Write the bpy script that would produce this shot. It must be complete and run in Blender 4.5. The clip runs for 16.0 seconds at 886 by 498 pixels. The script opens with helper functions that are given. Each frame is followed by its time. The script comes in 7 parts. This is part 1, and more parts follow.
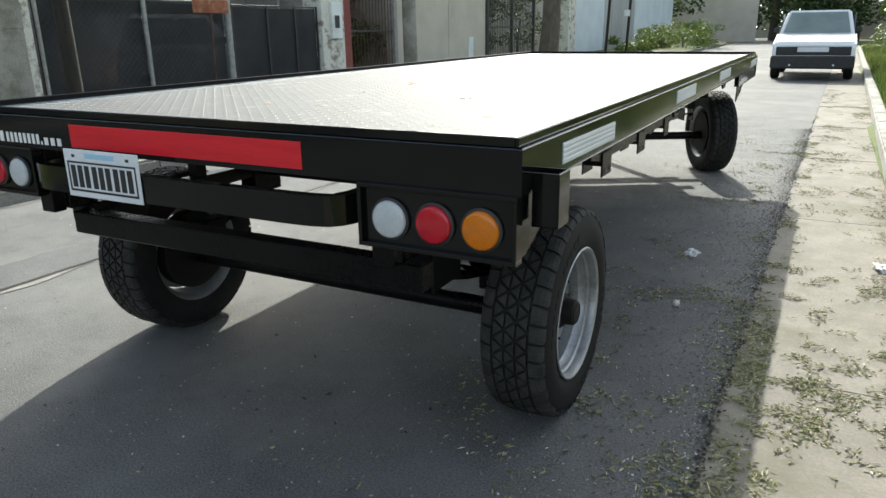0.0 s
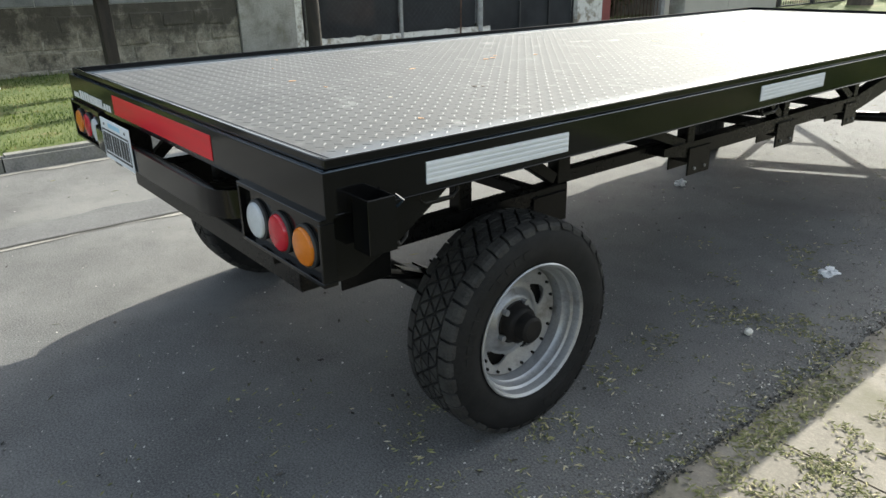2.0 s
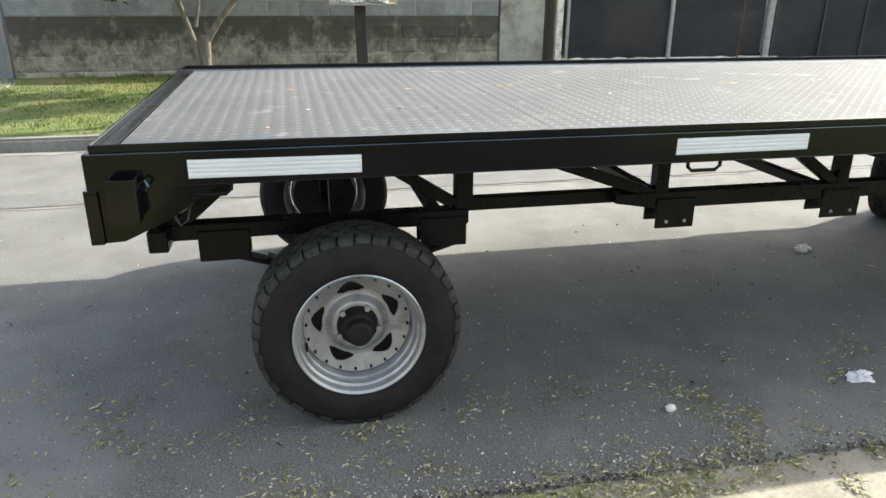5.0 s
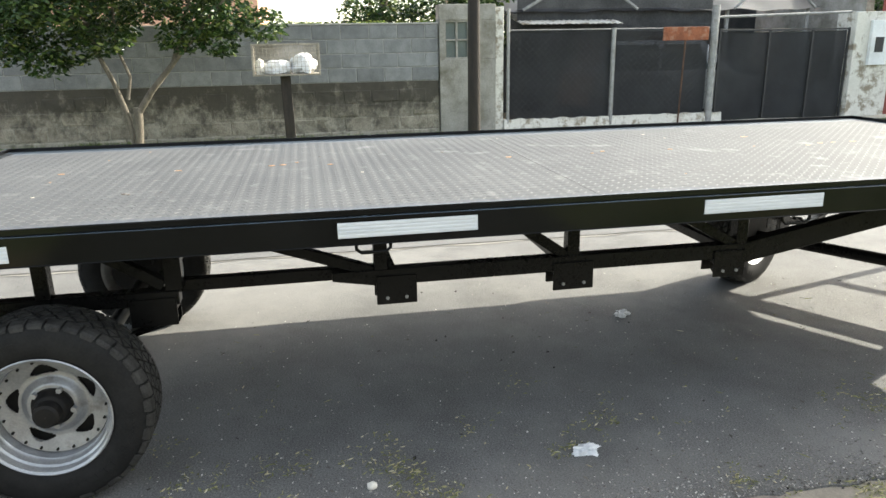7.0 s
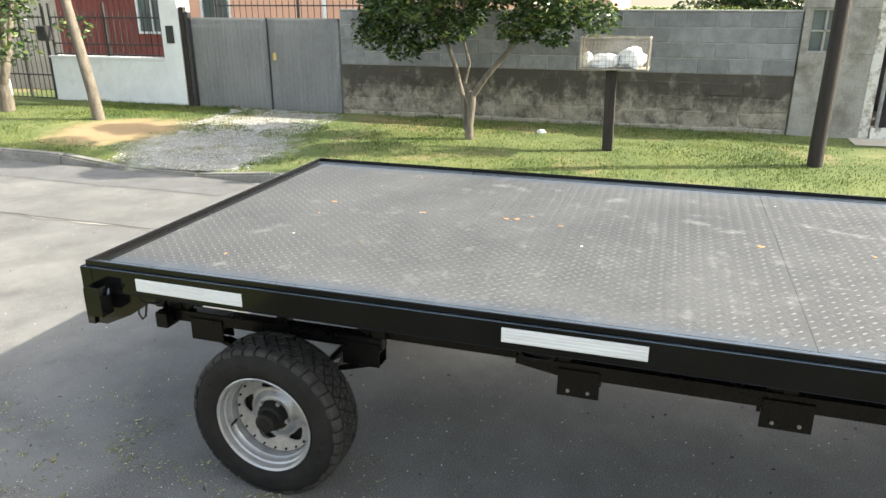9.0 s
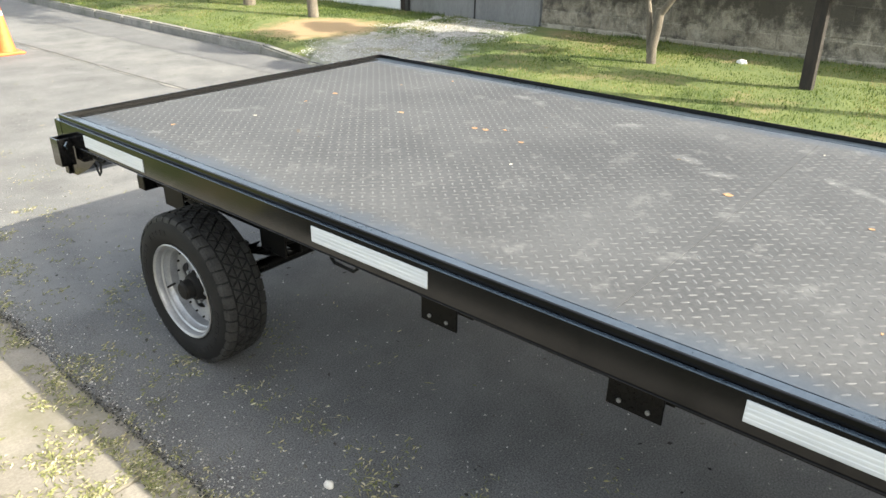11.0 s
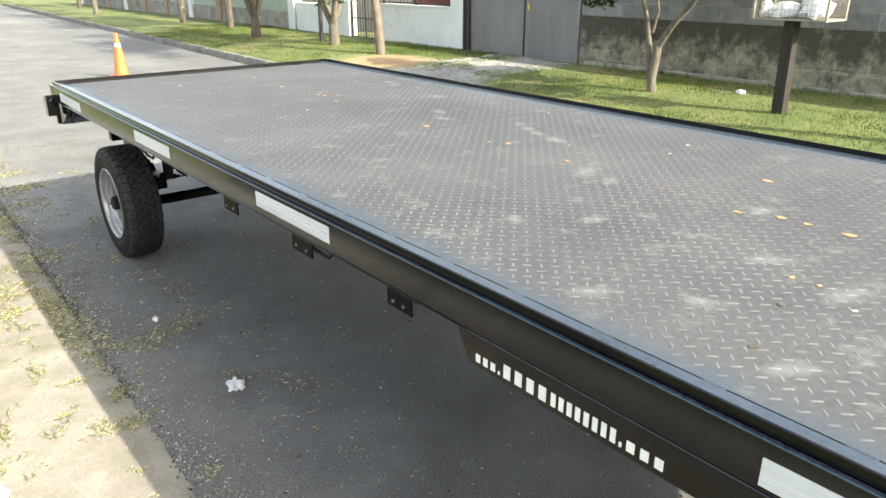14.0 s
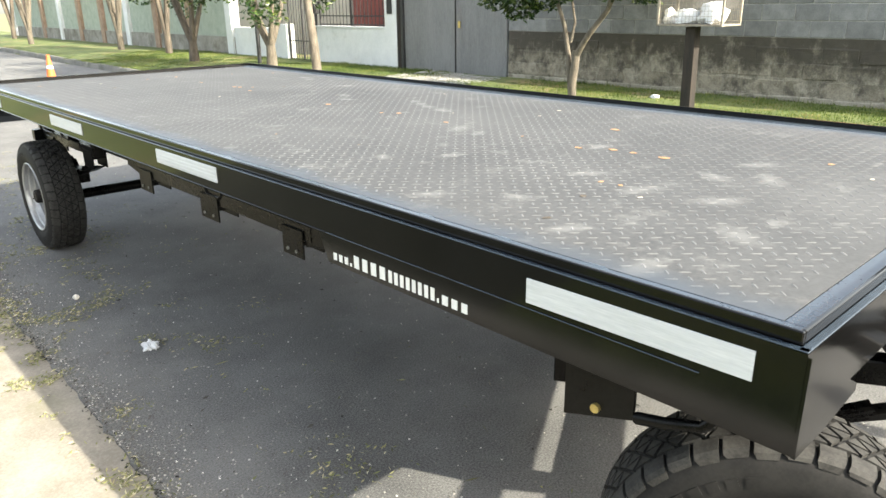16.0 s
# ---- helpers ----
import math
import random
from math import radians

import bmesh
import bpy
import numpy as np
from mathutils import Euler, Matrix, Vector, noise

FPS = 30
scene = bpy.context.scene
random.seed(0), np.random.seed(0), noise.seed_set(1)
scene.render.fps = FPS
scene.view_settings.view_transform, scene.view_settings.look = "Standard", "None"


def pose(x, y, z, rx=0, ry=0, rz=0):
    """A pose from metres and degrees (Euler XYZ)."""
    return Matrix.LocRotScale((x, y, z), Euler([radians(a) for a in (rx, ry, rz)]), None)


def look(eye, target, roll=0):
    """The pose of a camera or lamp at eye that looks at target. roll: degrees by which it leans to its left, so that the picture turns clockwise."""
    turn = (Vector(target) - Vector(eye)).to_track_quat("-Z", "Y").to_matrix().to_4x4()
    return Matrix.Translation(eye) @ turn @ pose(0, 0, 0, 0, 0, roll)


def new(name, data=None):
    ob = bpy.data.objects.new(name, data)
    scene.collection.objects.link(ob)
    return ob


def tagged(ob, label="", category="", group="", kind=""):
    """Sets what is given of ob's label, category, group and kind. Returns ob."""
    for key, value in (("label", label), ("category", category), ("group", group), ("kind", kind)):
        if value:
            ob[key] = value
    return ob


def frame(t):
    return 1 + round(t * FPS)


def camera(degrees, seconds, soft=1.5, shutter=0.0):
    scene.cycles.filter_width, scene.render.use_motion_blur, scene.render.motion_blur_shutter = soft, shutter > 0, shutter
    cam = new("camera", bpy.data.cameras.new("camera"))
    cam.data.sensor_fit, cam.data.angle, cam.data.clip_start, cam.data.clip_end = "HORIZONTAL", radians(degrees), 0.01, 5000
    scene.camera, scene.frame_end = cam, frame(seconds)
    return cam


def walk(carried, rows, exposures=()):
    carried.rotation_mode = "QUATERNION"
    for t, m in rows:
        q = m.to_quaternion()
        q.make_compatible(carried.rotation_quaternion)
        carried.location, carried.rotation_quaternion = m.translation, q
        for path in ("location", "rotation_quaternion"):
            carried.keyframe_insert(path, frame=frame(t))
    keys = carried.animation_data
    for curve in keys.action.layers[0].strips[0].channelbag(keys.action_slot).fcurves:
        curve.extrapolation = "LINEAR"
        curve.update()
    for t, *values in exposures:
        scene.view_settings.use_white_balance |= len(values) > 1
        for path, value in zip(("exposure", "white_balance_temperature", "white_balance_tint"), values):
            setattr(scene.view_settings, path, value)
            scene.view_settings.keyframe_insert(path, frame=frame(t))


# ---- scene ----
cam = camera(64.1, 16.0)
PATH = [
    (0, (0.516, -1.311, 1.175), (-0.381, 0.375, 0.581), -0.8),
    (0.5, (0.715, -1.187, 1.228), (-0.328, 0.398, 0.597), 0.2),
    (1, (0.87, -1.03, 1.260), (-0.311, 0.432, 0.578), -0.3),
    (1.5, (0.987, -0.836, 1.287), (-0.33, 0.508, 0.609), -1.0),
    (2, (1.176, -0.65, 1.310), (-0.272, 0.514, 0.569), -1.0),
    (2.5, (1.265, -0.46, 1.292), (-0.283, 0.549, 0.527), -0.9),
    (3, (1.337, -0.287, 1.278), (-0.357, 0.506, 0.571), -1.4),
    (3.5, (1.498, -0.151, 1.292), (-0.266, 0.531, 0.642), -0.1),
    (4, (1.641, 0.001, 1.323), (-0.133, 0.576, 0.600), -1.7),
    (4.2, (1.717, 0.105, 1.334), (-0.053, 0.668, 0.593), -0.5),
    (6.3, (2.084, 1.166, 1.401), (0.179, 1.338, 0.817), -1.4),
    (6.5, (2.124, 1.268, 1.424), (0.228, 1.486, 0.827), -1.4),
    (7, (2.172, 1.585, 1.458), (0.283, 1.94, 0.903), -1.0),
    (7.5, (2.202, 1.842, 1.610), (0.291, 2.079, 1.071), -1.9),
    (8, (2.262, 1.985, 1.803), (0.37, 1.855, 1.167), -1.8),
    (8.5, (2.171, 2.009, 1.893), (0.336, 1.587, 1.221), -0.2),
    (9, (1.989, 2.106, 1.905), (0.194, 1.526, 1.240), -0.1),
    (9.5, (1.817, 2.391, 1.864), (0.094, 1.718, 1.103), 2.9),
    (9.7, (1.75, 2.501, 1.876), (0.082, 1.715, 1.100), 1.2),
    (11.8, (0.946, 3.589, 1.681), (-0.365, 2.325, 0.854), 1.6),
    (12, (0.91, 3.709, 1.674), (-0.381, 2.411, 0.869), 1.0),
    (12.5, (0.893, 4.089, 1.625), (-0.301, 2.721, 0.785), 0.7),
    (13, (0.85, 4.396, 1.572), (-0.384, 3.051, 0.756), 2.5),
    (13.5, (0.858, 4.709, 1.588), (-0.299, 3.254, 0.851), -1.6),
    (14, (0.922, 5.01, 1.588), (-0.254, 3.564, 0.861), -0.0),
    (14.5, (1.032, 5.199, 1.547), (-0.164, 3.783, 0.796), -2.1),
    (15, (1.068, 5.316, 1.529), (-0.151, 3.9, 0.816), -0.7),
    (15.5, (1.022, 5.433, 1.474), (-0.22, 4.023, 0.788), -0.2),
    (16, (0.964, 5.436, 1.405), (-0.326, 4.055, 0.749), -0.7),
]
EXPOSURES = [(0, 1.49, 6645, 1.6), (1.5, 1.64, 6782, 2.6), (2.5, 1.78, 6807, 3.6), (3.2, 2.06, 7045, 3.6), (4, 2.22, 7045, 4.6), (7, 2.3, 7094, 4.6), (9, 2.38, 7296, 5.6), (12.5, 2.38, 7296, 5.6), (14, 2.4, 7296, 5.6), (16, 2.55, 7343, 5.6)]
walk(cam, [(t, look(eye, target, roll)) for t, eye, target, roll in PATH], EXPOSURES)

# ---------------------------------------------------------------- light
SUN = Vector((-0.47, 1.40, 0.95)).normalized()
world = bpy.data.worlds.new("sky")
scene.world = world
world.use_nodes = True
_n, _l = world.node_tree.nodes, world.node_tree.links
_n.clear()
_sky, _bg, _wo = _n.new("ShaderNodeTexSky"), _n.new("ShaderNodeBackground"), _n.new("ShaderNodeOutputWorld")
_sky.sky_type, _sky.sun_disc = "NISHITA", False
_sky.sun_elevation = math.asin(SUN.z)
_sky.sun_rotation = math.atan2(SUN.x, SUN.y)
_sky.dust_density, _sky.air_density, _sky.ozone_density = 2.2, 0.9, 0.6
_bg.inputs["Strength"].default_value = 0.134
_haze = _n.new("ShaderNodeHueSaturation")
_haze.inputs["Saturation"].default_value = 0.62
_l.new(_sky.outputs[0], _haze.inputs["Color"])
_l.new(_haze.outputs[0], _bg.inputs[0])
_l.new(_bg.outputs[0], _wo.inputs[0])
_sun = bpy.data.lights.new("sun", "SUN")
_sun.energy, _sun.angle, _sun.color = 2.65, radians(0.6), (1.0, 0.97, 0.92)
sun = new("sun", _sun)
sun.matrix_world = look(SUN * 60, (0, 0, 0))

# ---------------------------------------------------------------- materials


def node(nt, kind, **kw):
    n = nt.nodes.new(kind)
    for k, v in kw.items():
        n.inputs[k.replace("_", " ")].default_value = v
    return n


def ramp(nt, stops):
    r = nt.nodes.new("ShaderNodeValToRGB")
    while len(r.color_ramp.elements) < len(stops):
        r.color_ramp.elements.new(0.5)
    for e, (p, c) in zip(r.color_ramp.elements, stops):
        e.position = p
        e.color = (*c, 1) if isinstance(c, tuple) else (c, c, c, 1)
    return r


def surface(name, a, b, scale=6.0, fine=60.0, rough=0.7, rvar=0.12, metal=0.0, bump=0.3, depth=0.004, stain=None, sscale=1.5, slo=0.5, shi=0.7,
            random_shift=0.0, coat=0.0, spec=0.5, stretch=(1, 1, 1), whole=False, grain=0.45):
    """Two tones at a coarse scale, grain at a fine one, an optional stain colour, relief from both."""
    m = bpy.data.materials.new(name)
    m.use_nodes = True
    nt = m.node_tree
    p = nt.nodes["Principled BSDF"]
    lk = nt.links.new
    tc = nt.nodes.new("ShaderNodeTexCoord")
    mp = nt.nodes.new("ShaderNodeMapping")
    mp.inputs["Scale"].default_value = stretch
    lk(tc.outputs["Object"], mp.inputs[0])
    src = mp.outputs[0]
    oi = None
    if random_shift:
        oi = nt.nodes.new("ShaderNodeObjectInfo")
        add = nt.nodes.new("ShaderNodeVectorMath")
        add.operation = "MULTIPLY_ADD"
        add.inputs[1].default_value = (1, 1, 1)
        sc = nt.nodes.new("ShaderNodeVectorMath")
        sc.operation = "SCALE"
        sc.inputs[0].default_value = (37.0, 17.0, 53.0)
        lk(oi.outputs["Random"], sc.inputs["Scale"])
        lk(mp.outputs[0], add.inputs[0])
        lk(sc.outputs[0], add.inputs[2])
        src = add.outputs[0]
    n1 = node(nt, "ShaderNodeTexNoise", Scale=scale, Detail=6.0, Roughness=0.62)
    n2 = node(nt, "ShaderNodeTexNoise", Scale=fine, Detail=4.0, Roughness=0.7)
    lk(src, n1.inputs["Vector"])
    lk(src, n2.inputs["Vector"])
    mixf = nt.nodes.new("ShaderNodeMath")
    mixf.operation = "MULTIPLY_ADD"
    mixf.inputs[1].default_value = grain
    lk(n2.outputs["Fac"], mixf.inputs[0])
    half = nt.nodes.new("ShaderNodeMath")
    half.operation = "MULTIPLY"
    half.inputs[1].default_value = 1 - grain
    lk(n1.outputs["Fac"], half.inputs[0])
    lk(half.outputs[0], mixf.inputs[2])
    cr = ramp(nt, [(0.40, a), (0.60, b)])
    lk(mixf.outputs[0], cr.inputs[0])
    col = cr.outputs[0]
    if stain:
        n3 = node(nt, "ShaderNodeTexNoise", Scale=sscale, Detail=8.0, Roughness=0.7)
        if whole:
            lk(nt.nodes.new("ShaderNodeNewGeometry").outputs["Position"], n3.inputs["Vector"])
        else:
            lk(src, n3.inputs["Vector"])
        sr = ramp(nt, [(slo, 0.0), (shi, 1.0)])
        lk(n3.outputs["Fac"], sr.inputs[0])
        mx = nt.nodes.new("ShaderNodeMix")
        mx.data_type = "RGBA"
        mx.inputs["B"].default_value = (*stain, 1)
        lk(sr.outputs[0], mx.inputs["Factor"])
        lk(col, mx.inputs["A"])
        col = mx.outputs["Result"]
    if random_shift:
        hv = nt.nodes.new("ShaderNodeHueSaturation")
        mr = nt.nodes.new("ShaderNodeMapRange")
        mr.inputs["To Min"].default_value, mr.inputs["To Max"].default_value = 1 - random_shift, 1 + random_shift
        lk(oi.outputs["Random"], mr.inputs["Value"])
        lk(mr.outputs[0], hv.inputs["Value"])
        lk(col, hv.inputs["Color"])
        col = hv.outputs[0]
    lk(col, p.inputs["Base Color"])
    rr = nt.nodes.new("ShaderNodeMapRange")
    rr.inputs["From Min"].default_value, rr.inputs["From Max"].default_value = 0.3, 0.7
    rr.inputs["To Min"].default_value, rr.inputs["To Max"].default_value = max(0.02, rough - rvar), min(1, rough + rvar)
    lk(mixf.outputs[0], rr.inputs["Value"])
    lk(rr.outputs[0], p.inputs["Roughness"])
    p.inputs["Metallic"].default_value = metal
    p.inputs["Specular IOR Level"].default_value = spec
    if coat:
        p.inputs["Coat Weight"].default_value = coat
        p.inputs["Coat Roughness"].default_value = 0.08
    if bump:
        bp = node(nt, "ShaderNodeBump", Strength=bump, Distance=depth)
        lk(mixf.outputs[0], bp.inputs["Height"])
        lk(bp.outputs[0], p.inputs["Normal"])
    return m


def glassy(name, colour, rough=0.1, trans=0.6):
    m = surface(name, tuple(c * 0.85 for c in colour), colour, 30, 200, rough, 0.03, bump=0.05)
    m.node_tree.nodes["Principled BSDF"].inputs["Transmission Weight"].default_value = trans
    return m


M = {}
M["asphalt"] = surface("worn_asphalt", (0.058, 0.0577, 0.0565), (0.172, 0.1706, 0.1665), 2.2, 150, 0.88, 0.08, bump=0.9, depth=0.005,
                       stain=(0.18, 0.177, 0.168), sscale=0.35, slo=0.5, shi=0.66, grain=0.72)
M["asphalt_patch"] = surface("asphalt_patch", (0.070, 0.070, 0.071), (0.140, 0.1395, 0.139), 3, 130, 0.88, 0.08, bump=0.7, grain=0.7)
M["gutter"] = surface("gutter_concrete", (0.168, 0.150, 0.123), (0.262, 0.238, 0.200), 4, 90, 0.9, 0.08, bump=0.7, stain=(0.15, 0.138, 0.098), sscale=2.3, slo=0.52, shi=0.68, random_shift=0.06)
M["kerb"] = surface("kerb_concrete", (0.24, 0.23, 0.21), (0.38, 0.36, 0.33), 5, 60, 0.9, 0.08, bump=0.7, stain=(0.10, 0.105, 0.08), sscale=3, slo=0.54, shi=0.72, random_shift=0.1)
M["kerb_old"] = surface("grimy_kerb_concrete", (0.13, 0.127, 0.115), (0.25, 0.24, 0.215), 5, 60, 0.92, 0.06, bump=0.9, depth=0.008, stain=(0.07, 0.075, 0.05), sscale=2.5, slo=0.50, shi=0.70, random_shift=0.1)
M["soil"] = surface("verge_soil", (0.055, 0.085, 0.018), (0.125, 0.145, 0.042), 1.6, 45, 0.95, 0.05, bump=0.9, depth=0.012, stain=(0.22, 0.165, 0.085), sscale=0.6, slo=0.54, shi=0.66)
# soil with shade put into its colour, for ground that has to stay dark
M["soil_shade"] = surface("shaded_soil", (0.020, 0.022, 0.013), (0.046, 0.048, 0.028), 2, 40, 0.95, 0.05, bump=0.8)
M["land"] = surface("open_land", (0.10, 0.12, 0.05), (0.19, 0.18, 0.09), 0.5, 9, 0.95, 0.05, bump=0.5)
M["gravel"] = surface("driveway_gravel", (0.20, 0.195, 0.175), (0.38, 0.37, 0.34), 3, 55, 0.92, 0.06, bump=0.9, depth=0.012, stain=(0.20, 0.19, 0.11), sscale=1.8, slo=0.5, shi=0.64, grain=0.6)
M["road_dust"] = surface("road_dust", (0.17, 0.163, 0.148), (0.27, 0.258, 0.232), 2.5, 60, 0.95, 0.08, bump=0.5)
M["path"] = surface("paved_strip", (0.36, 0.32, 0.26), (0.50, 0.46, 0.38), 2.5, 40, 0.92, 0.06, bump=0.5)
M["block"] = surface("grey_block", (0.145, 0.148, 0.152), (0.235, 0.238, 0.24), 6, 90, 0.92, 0.06, bump=0.8, depth=0.005, random_shift=0.14)
M["block_old"] = surface("stained_block", (0.17, 0.150, 0.115), (0.33, 0.298, 0.24), 6, 55, 0.95, 0.04, bump=1.0, depth=0.016, stain=(0.075, 0.068, 0.055), sscale=6, slo=0.50, shi=0.66, random_shift=0.12, whole=True)
M["block_base"] = surface("base_block", (0.24, 0.22, 0.18), (0.38, 0.35, 0.29), 4, 55, 0.95, 0.04, bump=1.0, depth=0.012, stain=(0.11, 0.105, 0.08), sscale=4, slo=0.50, shi=0.66, random_shift=0.12, whole=True)
M["mortar"] = surface("mortar", (0.26, 0.255, 0.24), (0.40, 0.39, 0.37), 8, 70, 0.95, 0.04, bump=0.8)
M["mortar_old"] = surface("old_mortar", (0.18, 0.162, 0.128), (0.36, 0.33, 0.27), 5, 60, 0.95, 0.04, bump=1.0, depth=0.016, stain=(0.075, 0.068, 0.055), sscale=6, slo=0.50, shi=0.66, whole=True)
M["render_grey"] = surface("cement_render", (0.20, 0.19, 0.17), (0.34, 0.325, 0.295), 3, 50, 0.92, 0.06, bump=0.7, stain=(0.13, 0.118, 0.09), sscale=2.2, slo=0.47, shi=0.68)
M["render_beige"] = surface("beige_render", (0.42, 0.38, 0.32), (0.52, 0.475, 0.41), 1.2, 50, 0.9, 0.06, bump=0.4)
M["render_white"] = surface("white_render", (0.60, 0.62, 0.63), (0.74, 0.755, 0.76), 1.6, 40, 0.85, 0.08, bump=0.3, stain=(0.45, 0.46, 0.45), sscale=1.1, slo=0.58, shi=0.8)
M["peeling"] = surface("peeling_white_paint", (0.54, 0.52, 0.47), (0.70, 0.685, 0.64), 5, 60, 0.88, 0.1, bump=0.9, depth=0.008, stain=(0.24, 0.205, 0.155), sscale=5.0, slo=0.48, shi=0.60)
M["pink"] = surface("pink_render", (0.66, 0.36, 0.25), (0.76, 0.44, 0.32), 1.5, 40, 0.85, 0.08, bump=0.3)
M["brick_red"] = surface("dark_red_paint", (0.15, 0.035, 0.03), (0.22, 0.06, 0.05), 4, 40, 0.8, 0.1, bump=0.5, random_shift=0.15)
M["blue_wall"] = surface("pale_blue_render", (0.50, 0.56, 0.60), (0.62, 0.67, 0.70), 1.2, 30, 0.88, 0.06, bump=0.3)
M["galv_sheet"] = surface("grey_sheet_metal", (0.30, 0.305, 0.31), (0.42, 0.425, 0.43), 3, 60, 0.55, 0.12, metal=0.15, bump=0.15, stain=(0.20, 0.19, 0.175), sscale=2, slo=0.58, shi=0.8, stretch=(1, 1, 0.25))
M["galv_pipe"] = surface("galvanised_pipe", (0.20, 0.20, 0.20), (0.34, 0.34, 0.335), 10, 90, 0.6, 0.1, metal=0.4, bump=0.3, stain=(0.13, 0.11, 0.09), sscale=6, slo=0.56, shi=0.74)
M["black_fence"] = surface("black_fence_paint", (0.012, 0.012, 0.013), (0.03, 0.03, 0.032), 10, 90, 0.5, 0.1, bump=0.2)
M["net"] = surface("black_shade_net", (0.025, 0.026, 0.029), (0.055, 0.057, 0.062), 1.4, 260, 0.85, 0.1, bump=0.5, depth=0.002)
M["tarp"] = surface("dark_tarpaulin", (0.042, 0.044, 0.049), (0.105, 0.108, 0.115), 3, 50, 0.5, 0.1, bump=0.6)
M["wood_dark"] = surface("weathered_dark_wood", (0.010, 0.008, 0.007), (0.034, 0.026, 0.020), 6, 60, 0.88, 0.08, bump=0.9, depth=0.006, stretch=(4, 4, 0.5))
M["rust"] = surface("rusty_sheet", (0.15, 0.045, 0.022), (0.30, 0.105, 0.052), 6, 60, 0.9, 0.06, bump=0.6, stain=(0.34, 0.22, 0.16), sscale=7)
M["bark_light"] = surface("pale_bark", (0.075, 0.064, 0.050), (0.175, 0.148, 0.115), 7, 60, 0.92, 0.05, bump=1.0, depth=0.012, stretch=(2.5, 2.5, 0.6))
M["bark_dark"] = surface("dark_bark", (0.055, 0.045, 0.035), (0.14, 0.115, 0.09), 5, 50, 0.92, 0.05, bump=1.0, depth=0.015, stretch=(2.5, 2.5, 0.6))


def island_colours(name, stops, rough=0.55, trans=0.0, patches=0.0):
    m = bpy.data.materials.new(name)
    m.use_nodes = True
    nt = m.node_tree
    p = nt.nodes["Principled BSDF"]
    g = nt.nodes.new("ShaderNodeNewGeometry")
    r = ramp(nt, stops)
    shade = g.outputs["Random Per Island"]
    if patches:
        nz = node(nt, "ShaderNodeTexNoise", Scale=1.7, Detail=7.0, Roughness=0.68)
        nt.links.new(g.outputs["Position"], nz.inputs["Vector"])
        mr = nt.nodes.new("ShaderNodeMapRange")
        for k, v in (("From Min", 0.34), ("From Max", 0.66), ("To Min", -patches), ("To Max", patches)):
            mr.inputs[k].default_value = v
        nt.links.new(nz.outputs["Fac"], mr.inputs["Value"])
        ma = nt.nodes.new("ShaderNodeMath")
        ma.operation = "MULTIPLY_ADD"
        ma.inputs[1].default_value = 0.7
        nt.links.new(shade, ma.inputs[0])
        nt.links.new(mr.outputs[0], ma.inputs[2])
        shade = ma.outputs[0]
    nt.links.new(shade, r.inputs[0])
    nt.links.new(r.outputs[0], p.inputs["Base Color"])
    p.inputs["Roughness"].default_value = rough
    p.inputs["Specular IOR Level"].default_value = 0.35
    if trans:
        out = nt.nodes["Material Output"]
        tr = nt.nodes.new("ShaderNodeBsdfTranslucent")
        mx = nt.nodes.new("ShaderNodeMixShader")
        mx.inputs[0].default_value = trans
        nt.links.new(r.outputs[0], tr.inputs[0])
        nt.links.new(p.outputs[0], mx.inputs[1])
        nt.links.new(tr.outputs[0], mx.inputs[2])
        nt.links.new(mx.outputs[0], out.inputs[0])
    return m


M["leaf"] = island_colours("tree_leaves", [(0.0, (0.009, 0.026, 0.007)), (0.45, (0.022, 0.052, 0.012)), (0.8, (0.055, 0.095, 0.022)), (1.0, (0.17, 0.20, 0.055))], 0.30, 0.22)
M["crumb"] = island_colours("dark_road_crumbs", [(0.0, (0.016, 0.016, 0.014)), (0.5, (0.05, 0.048, 0.04)), (1.0, (0.14, 0.13, 0.11))], 0.95)
M["leaf_bright"] = island_colours("bush_leaves", [(0.0, (0.05, 0.09, 0.02)), (0.6, (0.11, 0.16, 0.035)), (1.0, (0.22, 0.24, 0.06))], 0.5, 0.35)
M["grass"] = island_colours("grass_blades", [(0.0, (0.036, 0.068, 0.012)), (0.3, (0.085, 0.130, 0.022)), (0.62, (0.155, 0.188, 0.042)), (0.85, (0.24, 0.215, 0.088)), (1.0, (0.33, 0.265, 0.14))], 0.7, 0.3, 0.42)
M["stones"] = island_colours("gravel_stones", [(0.0, (0.20, 0.195, 0.18)), (0.5, (0.38, 0.375, 0.355)), (1.0, (0.60, 0.59, 0.56))], 0.9)
M["wire"] = surface("dull_fence_wire", (0.032, 0.033, 0.036), (0.062, 0.062, 0.066), 10, 90, 0.6, 0.1, metal=0.3, bump=0.2)
M["clippings"] = island_colours("grass_clippings", [(0.0, (0.085, 0.088, 0.036)), (0.35, (0.16, 0.168, 0.062)), (0.65, (0.27, 0.265, 0.12)), (0.88, (0.36, 0.31, 0.18)), (1.0, (0.55, 0.51, 0.37))], 0.8)
M["crumb_dark"] = surface("dark_crack", (0.022, 0.021, 0.019), (0.05, 0.048, 0.043), 12, 120, 0.95, 0.04, bump=0.6)
M["grit"] = island_colours("road_grit", [(0.0, (0.08, 0.075, 0.065)), (0.6, (0.21, 0.20, 0.18)), (0.90, (0.36, 0.35, 0.32)), (1.0, (0.66, 0.64, 0.59))], 0.9)
